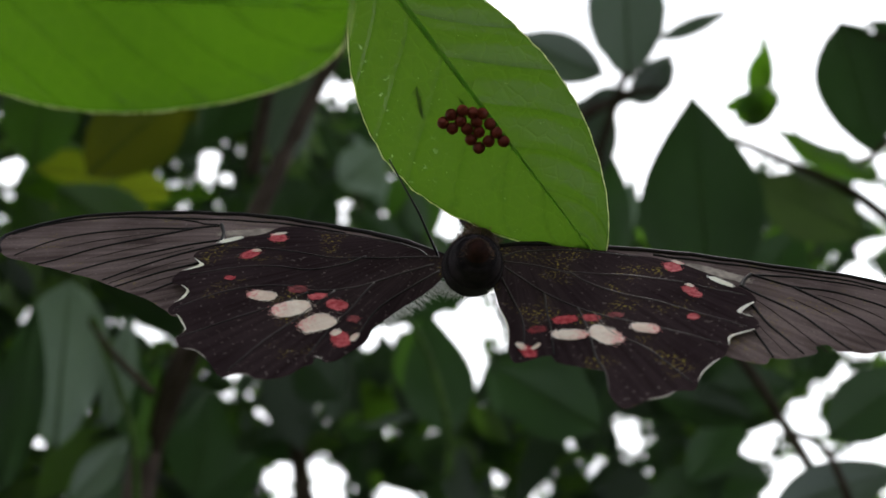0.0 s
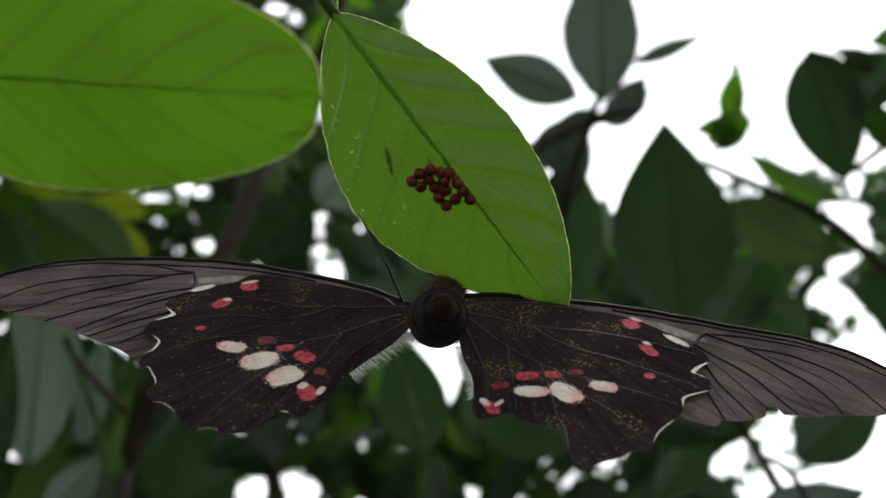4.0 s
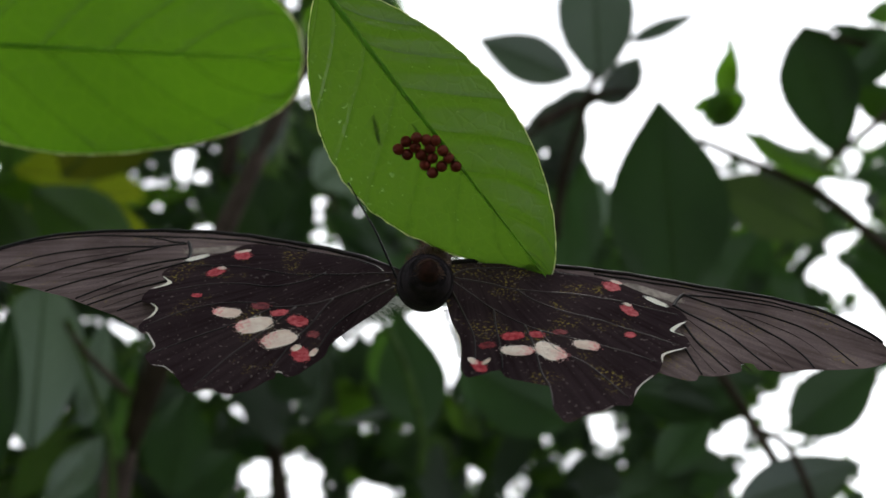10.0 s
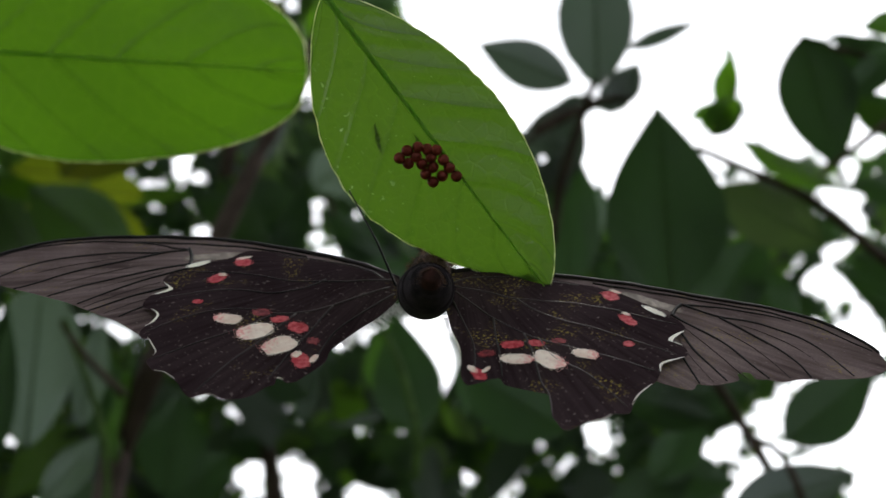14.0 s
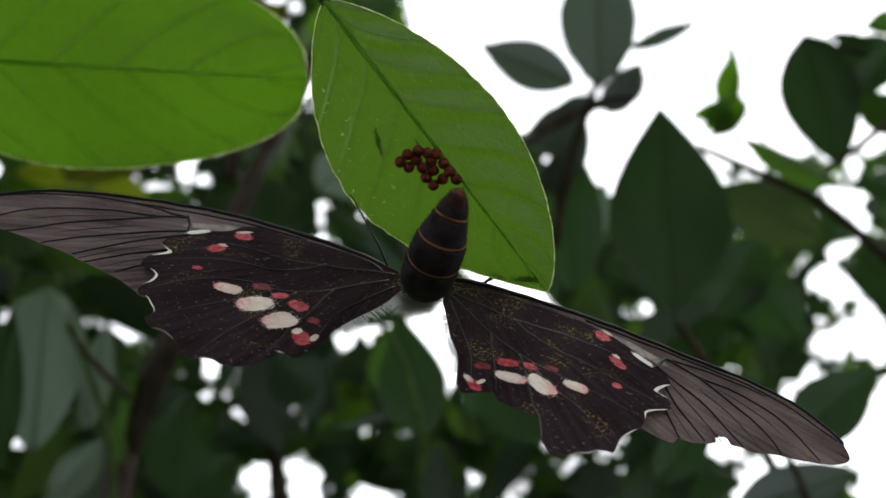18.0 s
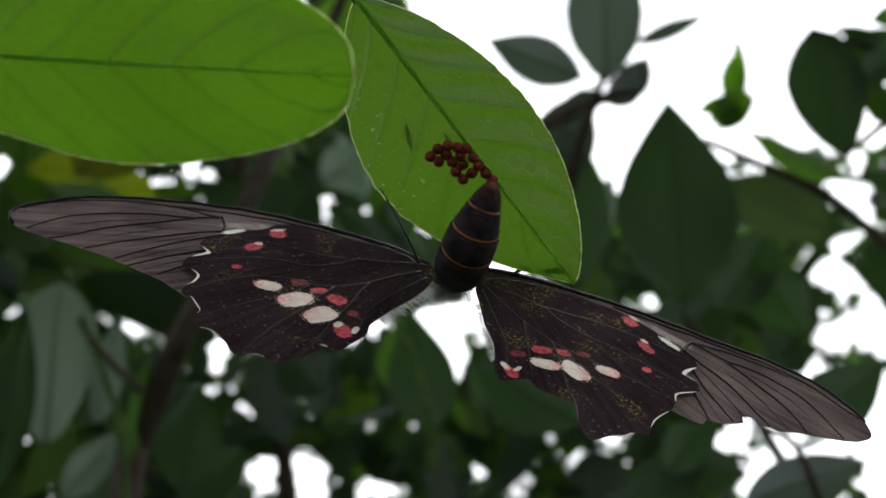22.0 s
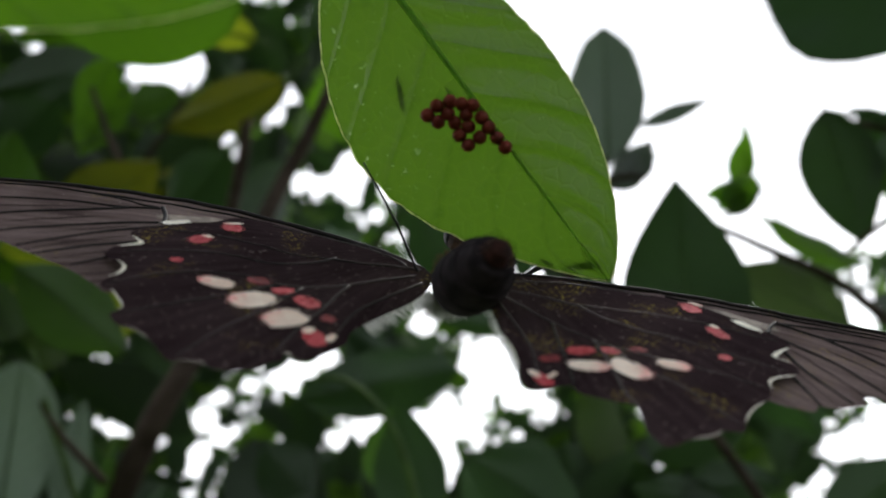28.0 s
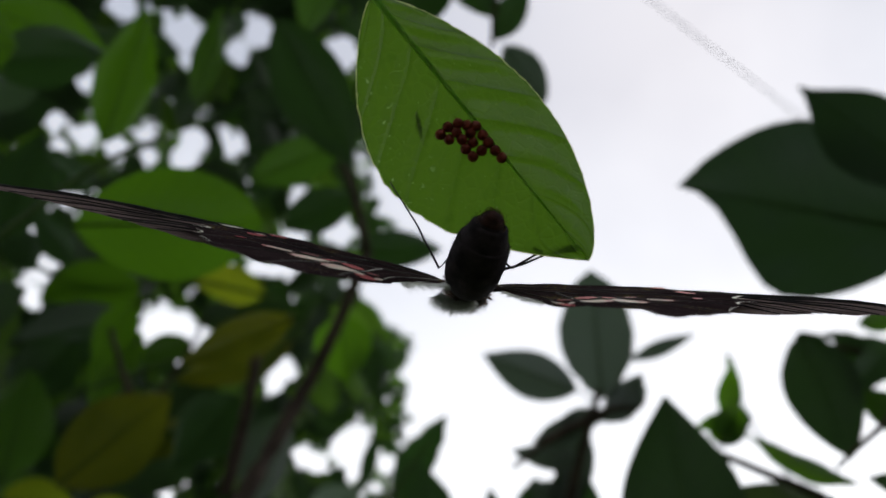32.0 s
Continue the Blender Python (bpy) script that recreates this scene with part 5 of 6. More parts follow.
ready_openings()
thicket("thicket", 800, ((-34, 30), (2, 64), (0.55, 0.95)), (0.045, 0.08), THICKET, "crowded dark green leaves deep in the tree", in_thicket)
thicket("thicket", 700, ((-34, -4), (36, 64), (0.6, 1.0)), (0.02, 0.04), THICKET, "small dark leaves high in the tree", None, True, 7)
thicket("thicket", 4000, ((-34, 30), (2, 36), (0.6, 1.0)), (0.014, 0.032), THICKET, "small dark leaves deep in the tree", in_thicket, True, 3)
thicket("thicket", 16000, ((-32, 29), (8, 40), (0.85, 1.1)), (0.008, 0.016), THICKET, "tiny leaves and shoots deep in the tree", in_deep_thicket, True, 11)
thicket("thicket", 5000, ((-34, -4), (38, 64), (0.85, 1.1)), (0.008, 0.018), THICKET, "tiny leaves and shoots high in the tree", None, True, 13)
thicket("thicket", 2500, ((-15, -1), (27, 40), (0.8, 1.05)), (0.008, 0.016), THICKET, "tiny leaves and shoots behind the laying leaf", None, True, 17)
# Unseen leaves beside and behind the camera, added to dim light on the wings.
thicket("canopy", 1700, ((75, 285), (-5, 55), (0.9, 2.2)), (0.09, 0.18), THICKET, "unseen foliage added round about to dim the light", None, False, 5)

# ---- eggs ----
def egg_mesh():
    bm = bmesh.new()
    bmesh.ops.create_uvsphere(bm, u_segments=16, v_segments=10, radius=0.00056)
    for v in bm.verts:
        v.co *= 1 + 0.05 * noise.noise(v.co * 9000)
    me = bpy.data.meshes.new("egg")
    bm.to_mesh(me)
    bm.free()
    me.polygons.foreach_set("use_smooth", np.ones(len(me.polygons), dtype=bool))
    me.materials.append(EGG)
    return me


EGG_MESH = egg_mesh()


def egg(place, name="butterfly_egg"):
    ob = new(name, EGG_MESH)
    ob.location = place
    ob.rotation_euler = (random.uniform(0, 6), random.uniform(0, 6), 0)
    return tagged(ob, "rust-red round butterfly egg on the green leaf underside", "egg", "clutch of eggs")


egg((0.00001, 0.08163, 1.65046))
egg((0.00073, 0.08112, 1.65099))
egg((0.00084, 0.08192, 1.65007))
egg((0.00173, 0.08084, 1.65122))
egg((0.00158, 0.08144, 1.65055))
egg((0.00263, 0.08092, 1.65105))
egg((0.00214, 0.08189, 1.64999))
egg((0.00299, 0.08143, 1.65045))
egg((0.00348, 0.08094, 1.65097))
egg((0.00251, 0.08250, 1.64927))
egg((0.00319, 0.08203, 1.64975))
egg((0.00416, 0.08151, 1.65026))
egg((0.00321, 0.08297, 1.64868))
egg((0.00408, 0.08252, 1.64911))
egg((0.00473, 0.08198, 1.64968))
egg((0.00541, 0.08247, 1.64907))
laid_egg = egg((0.00606, 0.08291, 1.64851))


# ---- butterfly ----
HINGE = 0.0028
butterfly = tagged(new("butterfly"), "black butterfly with red and cream spots hanging below the leaf", "butterfly")


def membrane(outline, bulge, n=10):
    """A thin wing sheet: rings drawn in from its outline to its middle, slightly arched."""
    pts = smooth_line([(*p, 0) for p in outline] + [(*outline[0], 0)], 380)[:-1]
    cx = sum((p for p in pts), Vector()) / len(pts)
    verts, faces = [], []
    k = len(pts)
    for r in range(n + 1):
        s = 1 - r / n
        for i, p in enumerate(pts):
            q = cx.lerp(p, s)
            q.z = bulge * (q.x / 0.04) ** 2 + 0.00003 * math.sin(q.x * 1400 + q.y * 900) + 0.00008 * noise.noise(q * 160)
            verts.append(q)
    for r in range(n):
        for i in range(k):
            j = (i + 1) % k
            faces.append((r * k + i, r * k + j, (r + 1) * k + j, (r + 1) * k + i))
    return verts, faces


def wing_height(x, y, bulge):
    q = Vector((x, y, 0))
    return bulge * (x / 0.04) ** 2 + 0.00003 * math.sin(x * 1400 + y * 900) + 0.00008 * noise.noise(q * 160)


def spot(name, parent, centre, size, turn, material, side, lift, bulge, seed, label=""):
    """A patch of coloured scales with a ragged rim, a hair above the wing."""
    a, b = size
    verts, uvs, faces = [Vector((0, 0, 0))], [], []
    n = 44
    for ring in (0.55, 0.93):
        for i in range(n):
            w = 2 * math.pi * i / n
            p, q = math.cos(w), math.sin(w)
            r = ring * (abs(p) ** 2.6 + abs(q) ** 2.6) ** (-1 / 2.6)
            r *= 1 + 0.16 * noise.noise(Vector((p * 1.2 + seed, q * 1.2, seed))) + 0.14 * noise.noise(Vector((p * 6, q * 6, seed)))
            verts.append(Vector((a * r * p, b * r * q, 0)))
    own = random.Random(seed)
    flakes = len(verts)
    for _ in range(int(30 + 60000 * (a + b) / 2)):
        w, r, k = own.uniform(0, 2 * math.pi), 0.9 + abs(own.gauss(0, 0.12)), own.uniform(0.00003, 0.00006)
        f = r * (abs(math.cos(w)) ** 2.6 + abs(math.sin(w)) ** 2.6) ** (-1 / 2.6)
        o = Vector((a * f * math.cos(w), b * f * math.sin(w), 0.00001))
        verts += [o + Vector((k, 0, 0)), o + Vector((0, k, 0)), o - Vector((k, 0, 0)), o - Vector((0, k, 0))]
    c, s = math.cos(radians(turn)), math.sin(radians(turn))
    for v in verts:
        x, y = v.x * c - v.y * s, v.x * s + v.y * c
        uvs.append((0.5 + 0.5 * x / max(a, b), 0.5 + 0.5 * y / max(a, b)))
        x, y = centre[0] + x, centre[1] + y
        v.x, v.y, v.z = x * side, y, wing_height(x, y, bulge) + lift + v.z
    for i in range(n):
        j = (i + 1) % n
        faces += [(0, 1 + i, 1 + j), (1 + i, 1 + n + i, 1 + n + j, 1 + j)]
    faces += [(k, k + 1, k + 2, k + 3) for k in range(flakes, len(verts), 4)]
    part(name, mesh_of(name, verts, faces, uvs), material, parent, label)


FORE = {-1: [(0, 0.0005), (0.0052, 0.0028), (0.0101, 0.0036), (0.0138, 0.0040), (0.0169, 0.0043), (0.0200, 0.0044), (0.0229, 0.0041), (0.0259, 0.0038), (0.0288, 0.0032), (0.0316, 0.0025), (0.0343, 0.0017), (0.0369, 0.0006), (0.0392, -0.0010), (0.0411, -0.0028), (0.0418, -0.0042), (0.0415, -0.0056), (0.0405, -0.0070), (0.0390, -0.0080), (0.0368, -0.0086), (0.0344, -0.0092), (0.0318, -0.0098), (0.0291, -0.0106), (0.0265, -0.0117), (0.0247, -0.0123), (0.0234, -0.0129), (0.0214, -0.0141), (0.0195, -0.0148), (0.013, -0.011), (0.004, -0.004)],
        1: [(0, -0.0001), (0.0024, 0.0010), (0.0048, 0.0015), (0.0077, 0.0021), (0.0107, 0.0024), (0.0138, 0.0027), (0.0168, 0.0030), (0.0198, 0.0031), (0.0229, 0.0031), (0.0259, 0.0032), (0.0290, 0.0034), (0.0321, 0.0033), (0.0351, 0.0029), (0.0375, 0.0021), (0.0391, 0.0011), (0.0402, 0.0003), (0.0410, -0.0007), (0.0414, -0.0020), (0.0413, -0.0031), (0.0405, -0.0042), (0.0395, -0.0051), (0.0382, -0.0058), (0.0364, -0.0067), (0.0341, -0.0075), (0.0324, -0.0082), (0.0312, -0.0088), (0.0301, -0.0089), (0.0290, -0.0092), (0.0286, -0.0085), (0.0279, -0.0085), (0.0274, -0.0090), (0.0274, -0.0099), (0.0257, -0.0112), (0.0243, -0.0116), (0.0238, -0.0117), (0.0222, -0.0128), (0.013, -0.010), (0.004, -0.004)]}
HIND_TOP = {-1: [(0, -0.0002), (0.0012, 0.0003), (0.0049, 0.0012), (0.0097, 0.0017), (0.0133, 0.0019), (0.0159, 0.0017), (0.0174, -0.0002), (0.0193, -0.0017), (0.0204, -0.0033), (0.0217, -0.0043), (0.0221, -0.0052), (0.0220, -0.0060), (0.0210, -0.0071), (0.0218, -0.0082), (0.0223, -0.0087), (0.0224, -0.0100), (0.0220, -0.0108), (0.0214, -0.0109), (0.0204, -0.0117), (0.0204, -0.0131), (0.0207, -0.0138), (0.0208, -0.0148), (0.0203, -0.0156), (0.0197, -0.0157), (0.0190, -0.0165), (0.0182, -0.0177)],
            1: [(0, -0.0013), (0.0025, -0.0004), (0.0048, 0.0002), (0.0077, 0.0006), (0.0107, 0.0006), (0.0137, 0.0005), (0.0155, 0.0002), (0.0167, 0.0001), (0.0185, -0.0008), (0.0197, -0.0015), (0.0210, -0.0025), (0.0218, -0.0028), (0.0225, -0.0035), (0.0227, -0.0045), (0.0220, -0.0056), (0.0215, -0.0066), (0.0221, -0.0069), (0.0227, -0.0073), (0.0229, -0.0083), (0.0222, -0.0092), (0.0207, -0.0106), (0.0205, -0.0118), (0.0202, -0.0132), (0.0197, -0.0141), (0.0187, -0.0158), (0.0183, -0.0171)]}
HIND_TAIL = {-1: [(0.0185, -0.0189), (0.0179, -0.0198), (0.0173, -0.0202), (0.0165, -0.0202), (0.0157, -0.0207), (0.0146, -0.0217), (0.0138, -0.0227), (0.0130, -0.0232), (0.0122, -0.0227), (0.0114, -0.0226), (0.0105, -0.0229), (0.0095, -0.0227), (0.0083, -0.0219), (0.0075, -0.0206), (0.0069, -0.0200), (0.0069, -0.0192), (0.0063, -0.0193), (0.0060, -0.0196), (0.0052, -0.0193), (0.0047, -0.0184), (0.0038, -0.0167), (0.0035, -0.0156), (0.0035, -0.0141), (0.0029, -0.0126), (0.0020, -0.0107), (0.0004, -0.0077), (-0.0006, -0.0050), (-0.0008, -0.0016)],
             1: [(0.0180, -0.0185), (0.0168, -0.0189), (0.0159, -0.0199), (0.0145, -0.0209), (0.0136, -0.0219), (0.0129, -0.0221), (0.0123, -0.0213), (0.0119, -0.0206), (0.0117, -0.0189), (0.0113, -0.0180), (0.0107, -0.0179), (0.0094, -0.0179), (0.0084, -0.0179), (0.0076, -0.0177), (0.0071, -0.0170), (0.0065, -0.0172), (0.0060, -0.0170), (0.0056, -0.0178), (0.0051, -0.0184), (0.0045, -0.0186), (0.0039, -0.0176), (0.0036, -0.0159), (0.0030, -0.0135), (0.0020, -0.0112), (0.0008, -0.0078), (-0.0001, -0.0050)]}
FORE_VEINS = {-1: [[(0.0100, 0.0028), (0.0166, 0.0033), (0.0225, 0.0029), (0.0283, 0.0022), (0.0339, 0.0011), (0.0389, -0.0012), (0.0412, -0.0036)], [(0.0224, 0.0016), (0.0239, 0.0017), (0.0252, 0.0021), (0.0282, 0.0021)], [(0.0223, 0.0015), (0.0247, 0.0006), (0.0274, 0.0000), (0.0301, -0.0006), (0.0341, -0.0024), (0.0368, -0.0042), (0.0388, -0.0075)], [(0.0246, 0.0005), (0.0260, -0.0005), (0.0296, -0.0031), (0.0322, -0.0052), (0.0345, -0.0076), (0.0360, -0.0088)], [(0.0211, -0.0013), (0.0235, -0.0026), (0.0257, -0.0042), (0.0296, -0.0070), (0.0322, -0.0096)], [(0.0204, -0.0018), (0.0229, -0.0038), (0.0248, -0.0055), (0.0268, -0.0077), (0.0288, -0.0104)], [(0.0200, -0.0045), (0.0223, -0.0065), (0.0245, -0.0084), (0.0264, -0.0105), (0.0272, -0.0114)], [(0.0205, -0.0080), (0.0226, -0.0098), (0.0241, -0.0118)]],
              1: [[(0.0138, 0.0020), (0.0199, 0.0023), (0.0259, 0.0025), (0.0305, 0.0026), (0.0350, 0.0018), (0.0379, 0.0005), (0.0404, -0.0006)], [(0.0226, 0.0009), (0.0250, 0.0016), (0.0290, 0.0020), (0.0330, 0.0018)], [(0.0226, 0.0009), (0.0261, 0.0001), (0.0295, 0.0003), (0.0318, -0.0003), (0.0341, -0.0012), (0.0360, -0.0028), (0.0380, -0.0055)], [(0.0261, 0.0000), (0.0282, -0.0014), (0.0299, -0.0026), (0.0316, -0.0038), (0.0332, -0.0056), (0.0340, -0.0073)], [(0.0217, -0.0013), (0.0229, -0.0022), (0.0252, -0.0036), (0.0269, -0.0049), (0.0286, -0.0069), (0.0302, -0.0087)], [(0.0216, -0.0020), (0.0224, -0.0040), (0.0236, -0.0066), (0.0250, -0.0085), (0.0264, -0.0104)], [(0.0218, -0.0060), (0.0227, -0.0083), (0.0240, -0.0115)]]}
CELL_END = {-1: [(0.0222, 0.0018), (0.0214, 0.0002), (0.0210, -0.0015)], 1: [(0.0225, 0.0010), (0.0219, -0.0001), (0.0216, -0.0014)]}
HIND_VEINS = {-1: [[(0.0013, -0.0010), (0.0024, 0.0001), (0.0043, 0.0008), (0.0067, 0.0013), (0.0091, 0.0015), (0.0128, 0.0014)], [(0.0002, -0.0008), (0.0043, -0.0020), (0.0075, -0.0028), (0.0108, -0.0032), (0.0149, -0.0029), (0.0200, -0.0036)], [(0.0068, -0.0023), (0.0083, -0.0041), (0.0110, -0.0058), (0.0140, -0.0060), (0.0170, -0.0066), (0.0212, -0.0090)], [(0.0005, -0.0022), (0.0030, -0.0046), (0.0063, -0.0080), (0.0097, -0.0093), (0.0120, -0.0090), (0.0150, -0.0097), (0.0180, -0.0119), (0.0203, -0.0146)], [(0.0080, -0.0090), (0.0097, -0.0135), (0.0106, -0.0157), (0.0118, -0.0185), (0.0130, -0.0225)], [(0.0102, -0.0097), (0.0125, -0.0127), (0.0149, -0.0151), (0.0182, -0.0186)], [(0.0050, -0.0069), (0.0055, -0.0090), (0.0060, -0.0116), (0.0068, -0.0147), (0.0076, -0.0195)], [(-0.0002, -0.0033), (0.0021, -0.0075), (0.0038, -0.0112), (0.0044, -0.0150)]],
              1: [[(0.0004, -0.0038), (0.0011, -0.0024), (0.0033, -0.0012), (0.0060, -0.0003), (0.0090, 0.0002), (0.0125, 0.0003)], [(0.0008, -0.0036), (0.0048, -0.0038), (0.0069, -0.0040), (0.0117, -0.0032), (0.0160, -0.0031), (0.0219, -0.0038)], [(0.0069, -0.0040), (0.0085, -0.0053), (0.0109, -0.0062), (0.0154, -0.0070), (0.0219, -0.0086)], [(0.0005, -0.0040), (0.0029, -0.0060), (0.0053, -0.0081), (0.0083, -0.0097), (0.0119, -0.0104), (0.0150, -0.0107), (0.0200, -0.0117)], [(0.0083, -0.0097), (0.0095, -0.0128), (0.0105, -0.0163), (0.0114, -0.0180), (0.0119, -0.0205)], [(0.0097, -0.0101), (0.0113, -0.0125), (0.0133, -0.0135), (0.0149, -0.0146), (0.0178, -0.0176)], [(0.0053, -0.0081), (0.0058, -0.0105), (0.0066, -0.0134), (0.0073, -0.0168)], [(0.0006, -0.0051), (0.0028, -0.0096), (0.0042, -0.0127), (0.0049, -0.0164)]]}
CREAM_SPOTS = {-1: [((0.0138, -0.0112), (0.00135, 0.00088), 8), ((0.0108, -0.0127), (0.00185, 0.00130), -38), ((0.0081, -0.0144), (0.00175, 0.00125), -52)],
               1: [((0.0081, -0.0138), (0.00150, 0.00072), 14), ((0.0109, -0.0131), (0.00155, 0.00120), -36), ((0.0139, -0.0112), (0.00120, 0.00075), 6)]}
RED_SPOTS = {-1: [((0.0156, -0.0009), (0.00085, 0.00080), -28), ((0.0171, -0.0045), (0.00100, 0.00066), -55), ((0.0175, -0.0089), (0.00045, 0.00036), 0), ((0.0092, -0.0103), (0.00080, 0.00056), -20), ((0.0072, -0.0113), (0.00098, 0.00078), 20), ((0.0056, -0.0163), (0.00110, 0.00078), 64)],
             1: [((0.0156, -0.0008), (0.00080, 0.00085), 30), ((0.0174, -0.0046), (0.00100, 0.00060), -45), ((0.0176, -0.0084), (0.00050, 0.00040), 43), ((0.0075, -0.0118), (0.00104, 0.00056), 25), ((0.0095, -0.0109), (0.00070, 0.00052), 22), ((0.0053, -0.0169), (0.00085, 0.00058), 126)]}
DIM_SPOTS = {-1: [((0.0112, -0.0095), (0.00085, 0.00060), -4), ((0.0053, -0.0131), (0.00055, 0.00052), 0)], 1: [((0.0115, -0.0099), (0.00066, 0.00036), 20), ((0.0055, -0.0138), (0.00079, 0.00046), 30)]}
PALE_TIPS = {-1: [((0.0062, -0.0155), (0.00050, 0.00035), -67), ((0.0046, -0.0158), (0.00062, 0.00028), 100), ((0.0158, -0.0001), (0.00072, 0.00024), -28), ((0.0168, -0.0038), (0.00040, 0.00026), 0)],
             1: [((0.0047, -0.0164), (0.00052, 0.00034), 134), ((0.0058, -0.0162), (0.00050, 0.00018), 60), ((0.0160, 0.0001), (0.00050, 0.00026), -11), ((0.0172, -0.0037), (0.00036, 0.00022), -10)]}
MARGIN_MARKS = {-1: ((11.2, 13.6, 0.00042), (17.2, 20.0, 0.00020), (22.8, 25.4, 0.00009), (28.0, 30.5, 0.00003), (33.5, 35.5, 0.00002), (40.8, 42.0, 0.00010)),
                1: ((13.2, 15.6, 0.00045), (15.4, 16.6, 0.0002), (18.6, 21.0, 0.00020), (22.8, 25.2, 0.00008), (27.2, 28.8, 0.00004), (47.0, 49.0, 0.00008))}


def margin_mark(parent, line, deep, side, lift, bulge):
    """A white crescent that follows the wing's edge."""
    verts, faces = [], []
    n = len(line)
    middle = Vector((0.010, -0.008, 0))
    for i, p in enumerate(line):
        q = p + (middle - p).normalized() * (deep * max(0.0, math.sin(math.pi * i / (n - 1))) ** 0.7 * (1 + 0.3 * noise.noise(p * 1500)) + 0.00002)
        for w in (p.lerp(q, -0.1), q):
            verts.append((w.x * side, w.y, wing_height(w.x, w.y, bulge) + lift))
    for i in range(n - 1):
        faces.append((2 * i, 2 * i + 1, 2 * i + 3, 2 * i + 2))
    part("margin_mark", mesh_of("margin_mark", verts, faces), EDGE_SPOT, parent, "white crescent on the wing margin")


def wing(side):
    """One side's two wings, on a joint at the thorax, seen from below: the hindwing lies over the forewing."""
    bulge = -0.0012
    outline = HIND_TOP[side] + HIND_TAIL[side]
    v, f = membrane(FORE[side], bulge)
    fore = part("forewing", mesh_of("forewing", [(p.x * side, p.y, p.z) for p in v], f), FOREWING, butterfly, "grey-brown forewing with black veins")
    v, f = membrane(outline, bulge)
    hind = part("hindwing", mesh_of("hindwing", [(p.x * side, p.y, p.z + 0.0006) for p in v], f), HINDWING, butterfly, "black scalloped hindwing with red and cream spots")

    def on_wing(line, lift, n=22):
        pts = smooth_line([(x, y, 0) for x, y in line], n)
        for p in pts:
            p.z = wing_height(p.x, p.y, bulge) + lift
            p.x *= side
        return pts

    def veins(owner, lines, lift, thick, material):
        for line in lines:
            part("vein", mesh_of("vein", *tube_data(on_wing(line, lift), [thick * (1.2 - 0.55 * k / 21) for k in range(22)], 6)), material, owner)

    veins(fore, [FORE[side][:17]], 0.00002, 0.00026, VEIN)
    veins(fore, FORE_VEINS[side], 0.00002, 0.00012, VEIN)
    for a, b in zip(FORE_VEINS[side][2:-1], FORE_VEINS[side][3:]):
        mids = [p.lerp(q, 0.5) for p, q in zip(on_wing(a, 0.00001), on_wing(b, 0.00001))][5:]
        part("fold", mesh_of("fold", *tube_data(mids, 0.00004, 5)), FOLD, fore, "dark crease between two veins")
    part("cell_bar", mesh_of("cell_bar", *tube_data(on_wing(CELL_END[side], 0.00002), 0.0002, 6)), VEIN, fore, "dark bar that closes the wing cell")
    veins(hind, HIND_VEINS[side], 0.00060, 0.00010, HIND_VEIN)
    up = 0.00069
    for k, (c, s, a) in enumerate(CREAM_SPOTS[side]):
        spot("spot", hind, c, s, a, WHITE_SPOT, side, up, bulge, k + 5 * side, "cream spot flushed with pink")
    for k, (c, s, a) in enumerate(RED_SPOTS[side]):
        spot("spot", hind, c, s, a, RED_SPOT, side, up, bulge, k + 17 + 5 * side, "crimson spot")
    for k, (c, s, a) in enumerate(DIM_SPOTS[side]):
        spot("spot", hind, c, s, a, DIM_SPOT, side, up, bulge, k + 47, "dull dark red spot")
    for k, (c, s, a) in enumerate(PALE_TIPS[side]):
        spot("spot", hind, c, s, a, WHITE_SPOT, side, up + 0.00005, bulge, k + 31, "cream patch on a crimson spot")
    spot("spot", hind, (0.0198, -0.0022), (0.0012, 0.00036), (-42, -30)[side > 0], EDGE_SPOT, side, up, bulge, 61 + side, "white patch at the wing's fore corner")
    edge = smooth_line([(*p, 0) for p in outline] + [(*outline[0], 0)], len(outline) * 12 + 1)
    for first, last, deep in MARGIN_MARKS[side]:
        margin_mark(hind, edge[round(first * 12):round(last * 12) + 1], deep, side, up, bulge)
    spot("pale_band", fore, ((0.0190, 0.0008), (0.0195, 0.0004))[side > 0], (0.0032, 0.00075), (-18, -12)[side > 0], CREAM, side, 0.00005, bulge, 77, "cream band along the forewing cell")
    for ob in (fore, hind):
        ob.location = (HINGE * side, 0, 0)
    return fore, hind


wings_left, wings_right = wing(-1), wing(1)


def ball(name, centre, radii, material, parent, turn=(0, 0, 0), label="", rough=0.03):
    bm = bmesh.new()
    bmesh.ops.create_uvsphere(bm, u_segments=24, v_segments=16, radius=1)
    for v in bm.verts:
        v.co *= 1 + rough * noise.noise(v.co * 4)
        v.co = Vector((v.co.x * radii[0], v.co.y * radii[1], v.co.z * radii[2]))
    me = bpy.data.meshes.new(name)
    bm.to_mesh(me)
    bm.free()
    me.polygons.foreach_set("use_smooth", np.ones(len(me.polygons), dtype=bool))
    ob = part(name, me, material, parent, label)
    ob.matrix_local = pose(*centre, *turn)
    return ob


thorax = ball("thorax", (0.0003, 0.0006, -0.0003), (0.0022, 0.0035, 0.0020), THORAX, butterfly, label="brown hairy thorax")
head = ball("head", (0, 0.0068, 0.0004), (0.0017, 0.0016, 0.0015), THORAX, butterfly)
for s in (-1, 1):
    ball("eye", (0.0013 * s, 0.0072, 0.0006), (0.0008, 0.0010, 0.0010), LEG, head).matrix_local = pose(0.0013 * s, 0.0004, 0.0002)


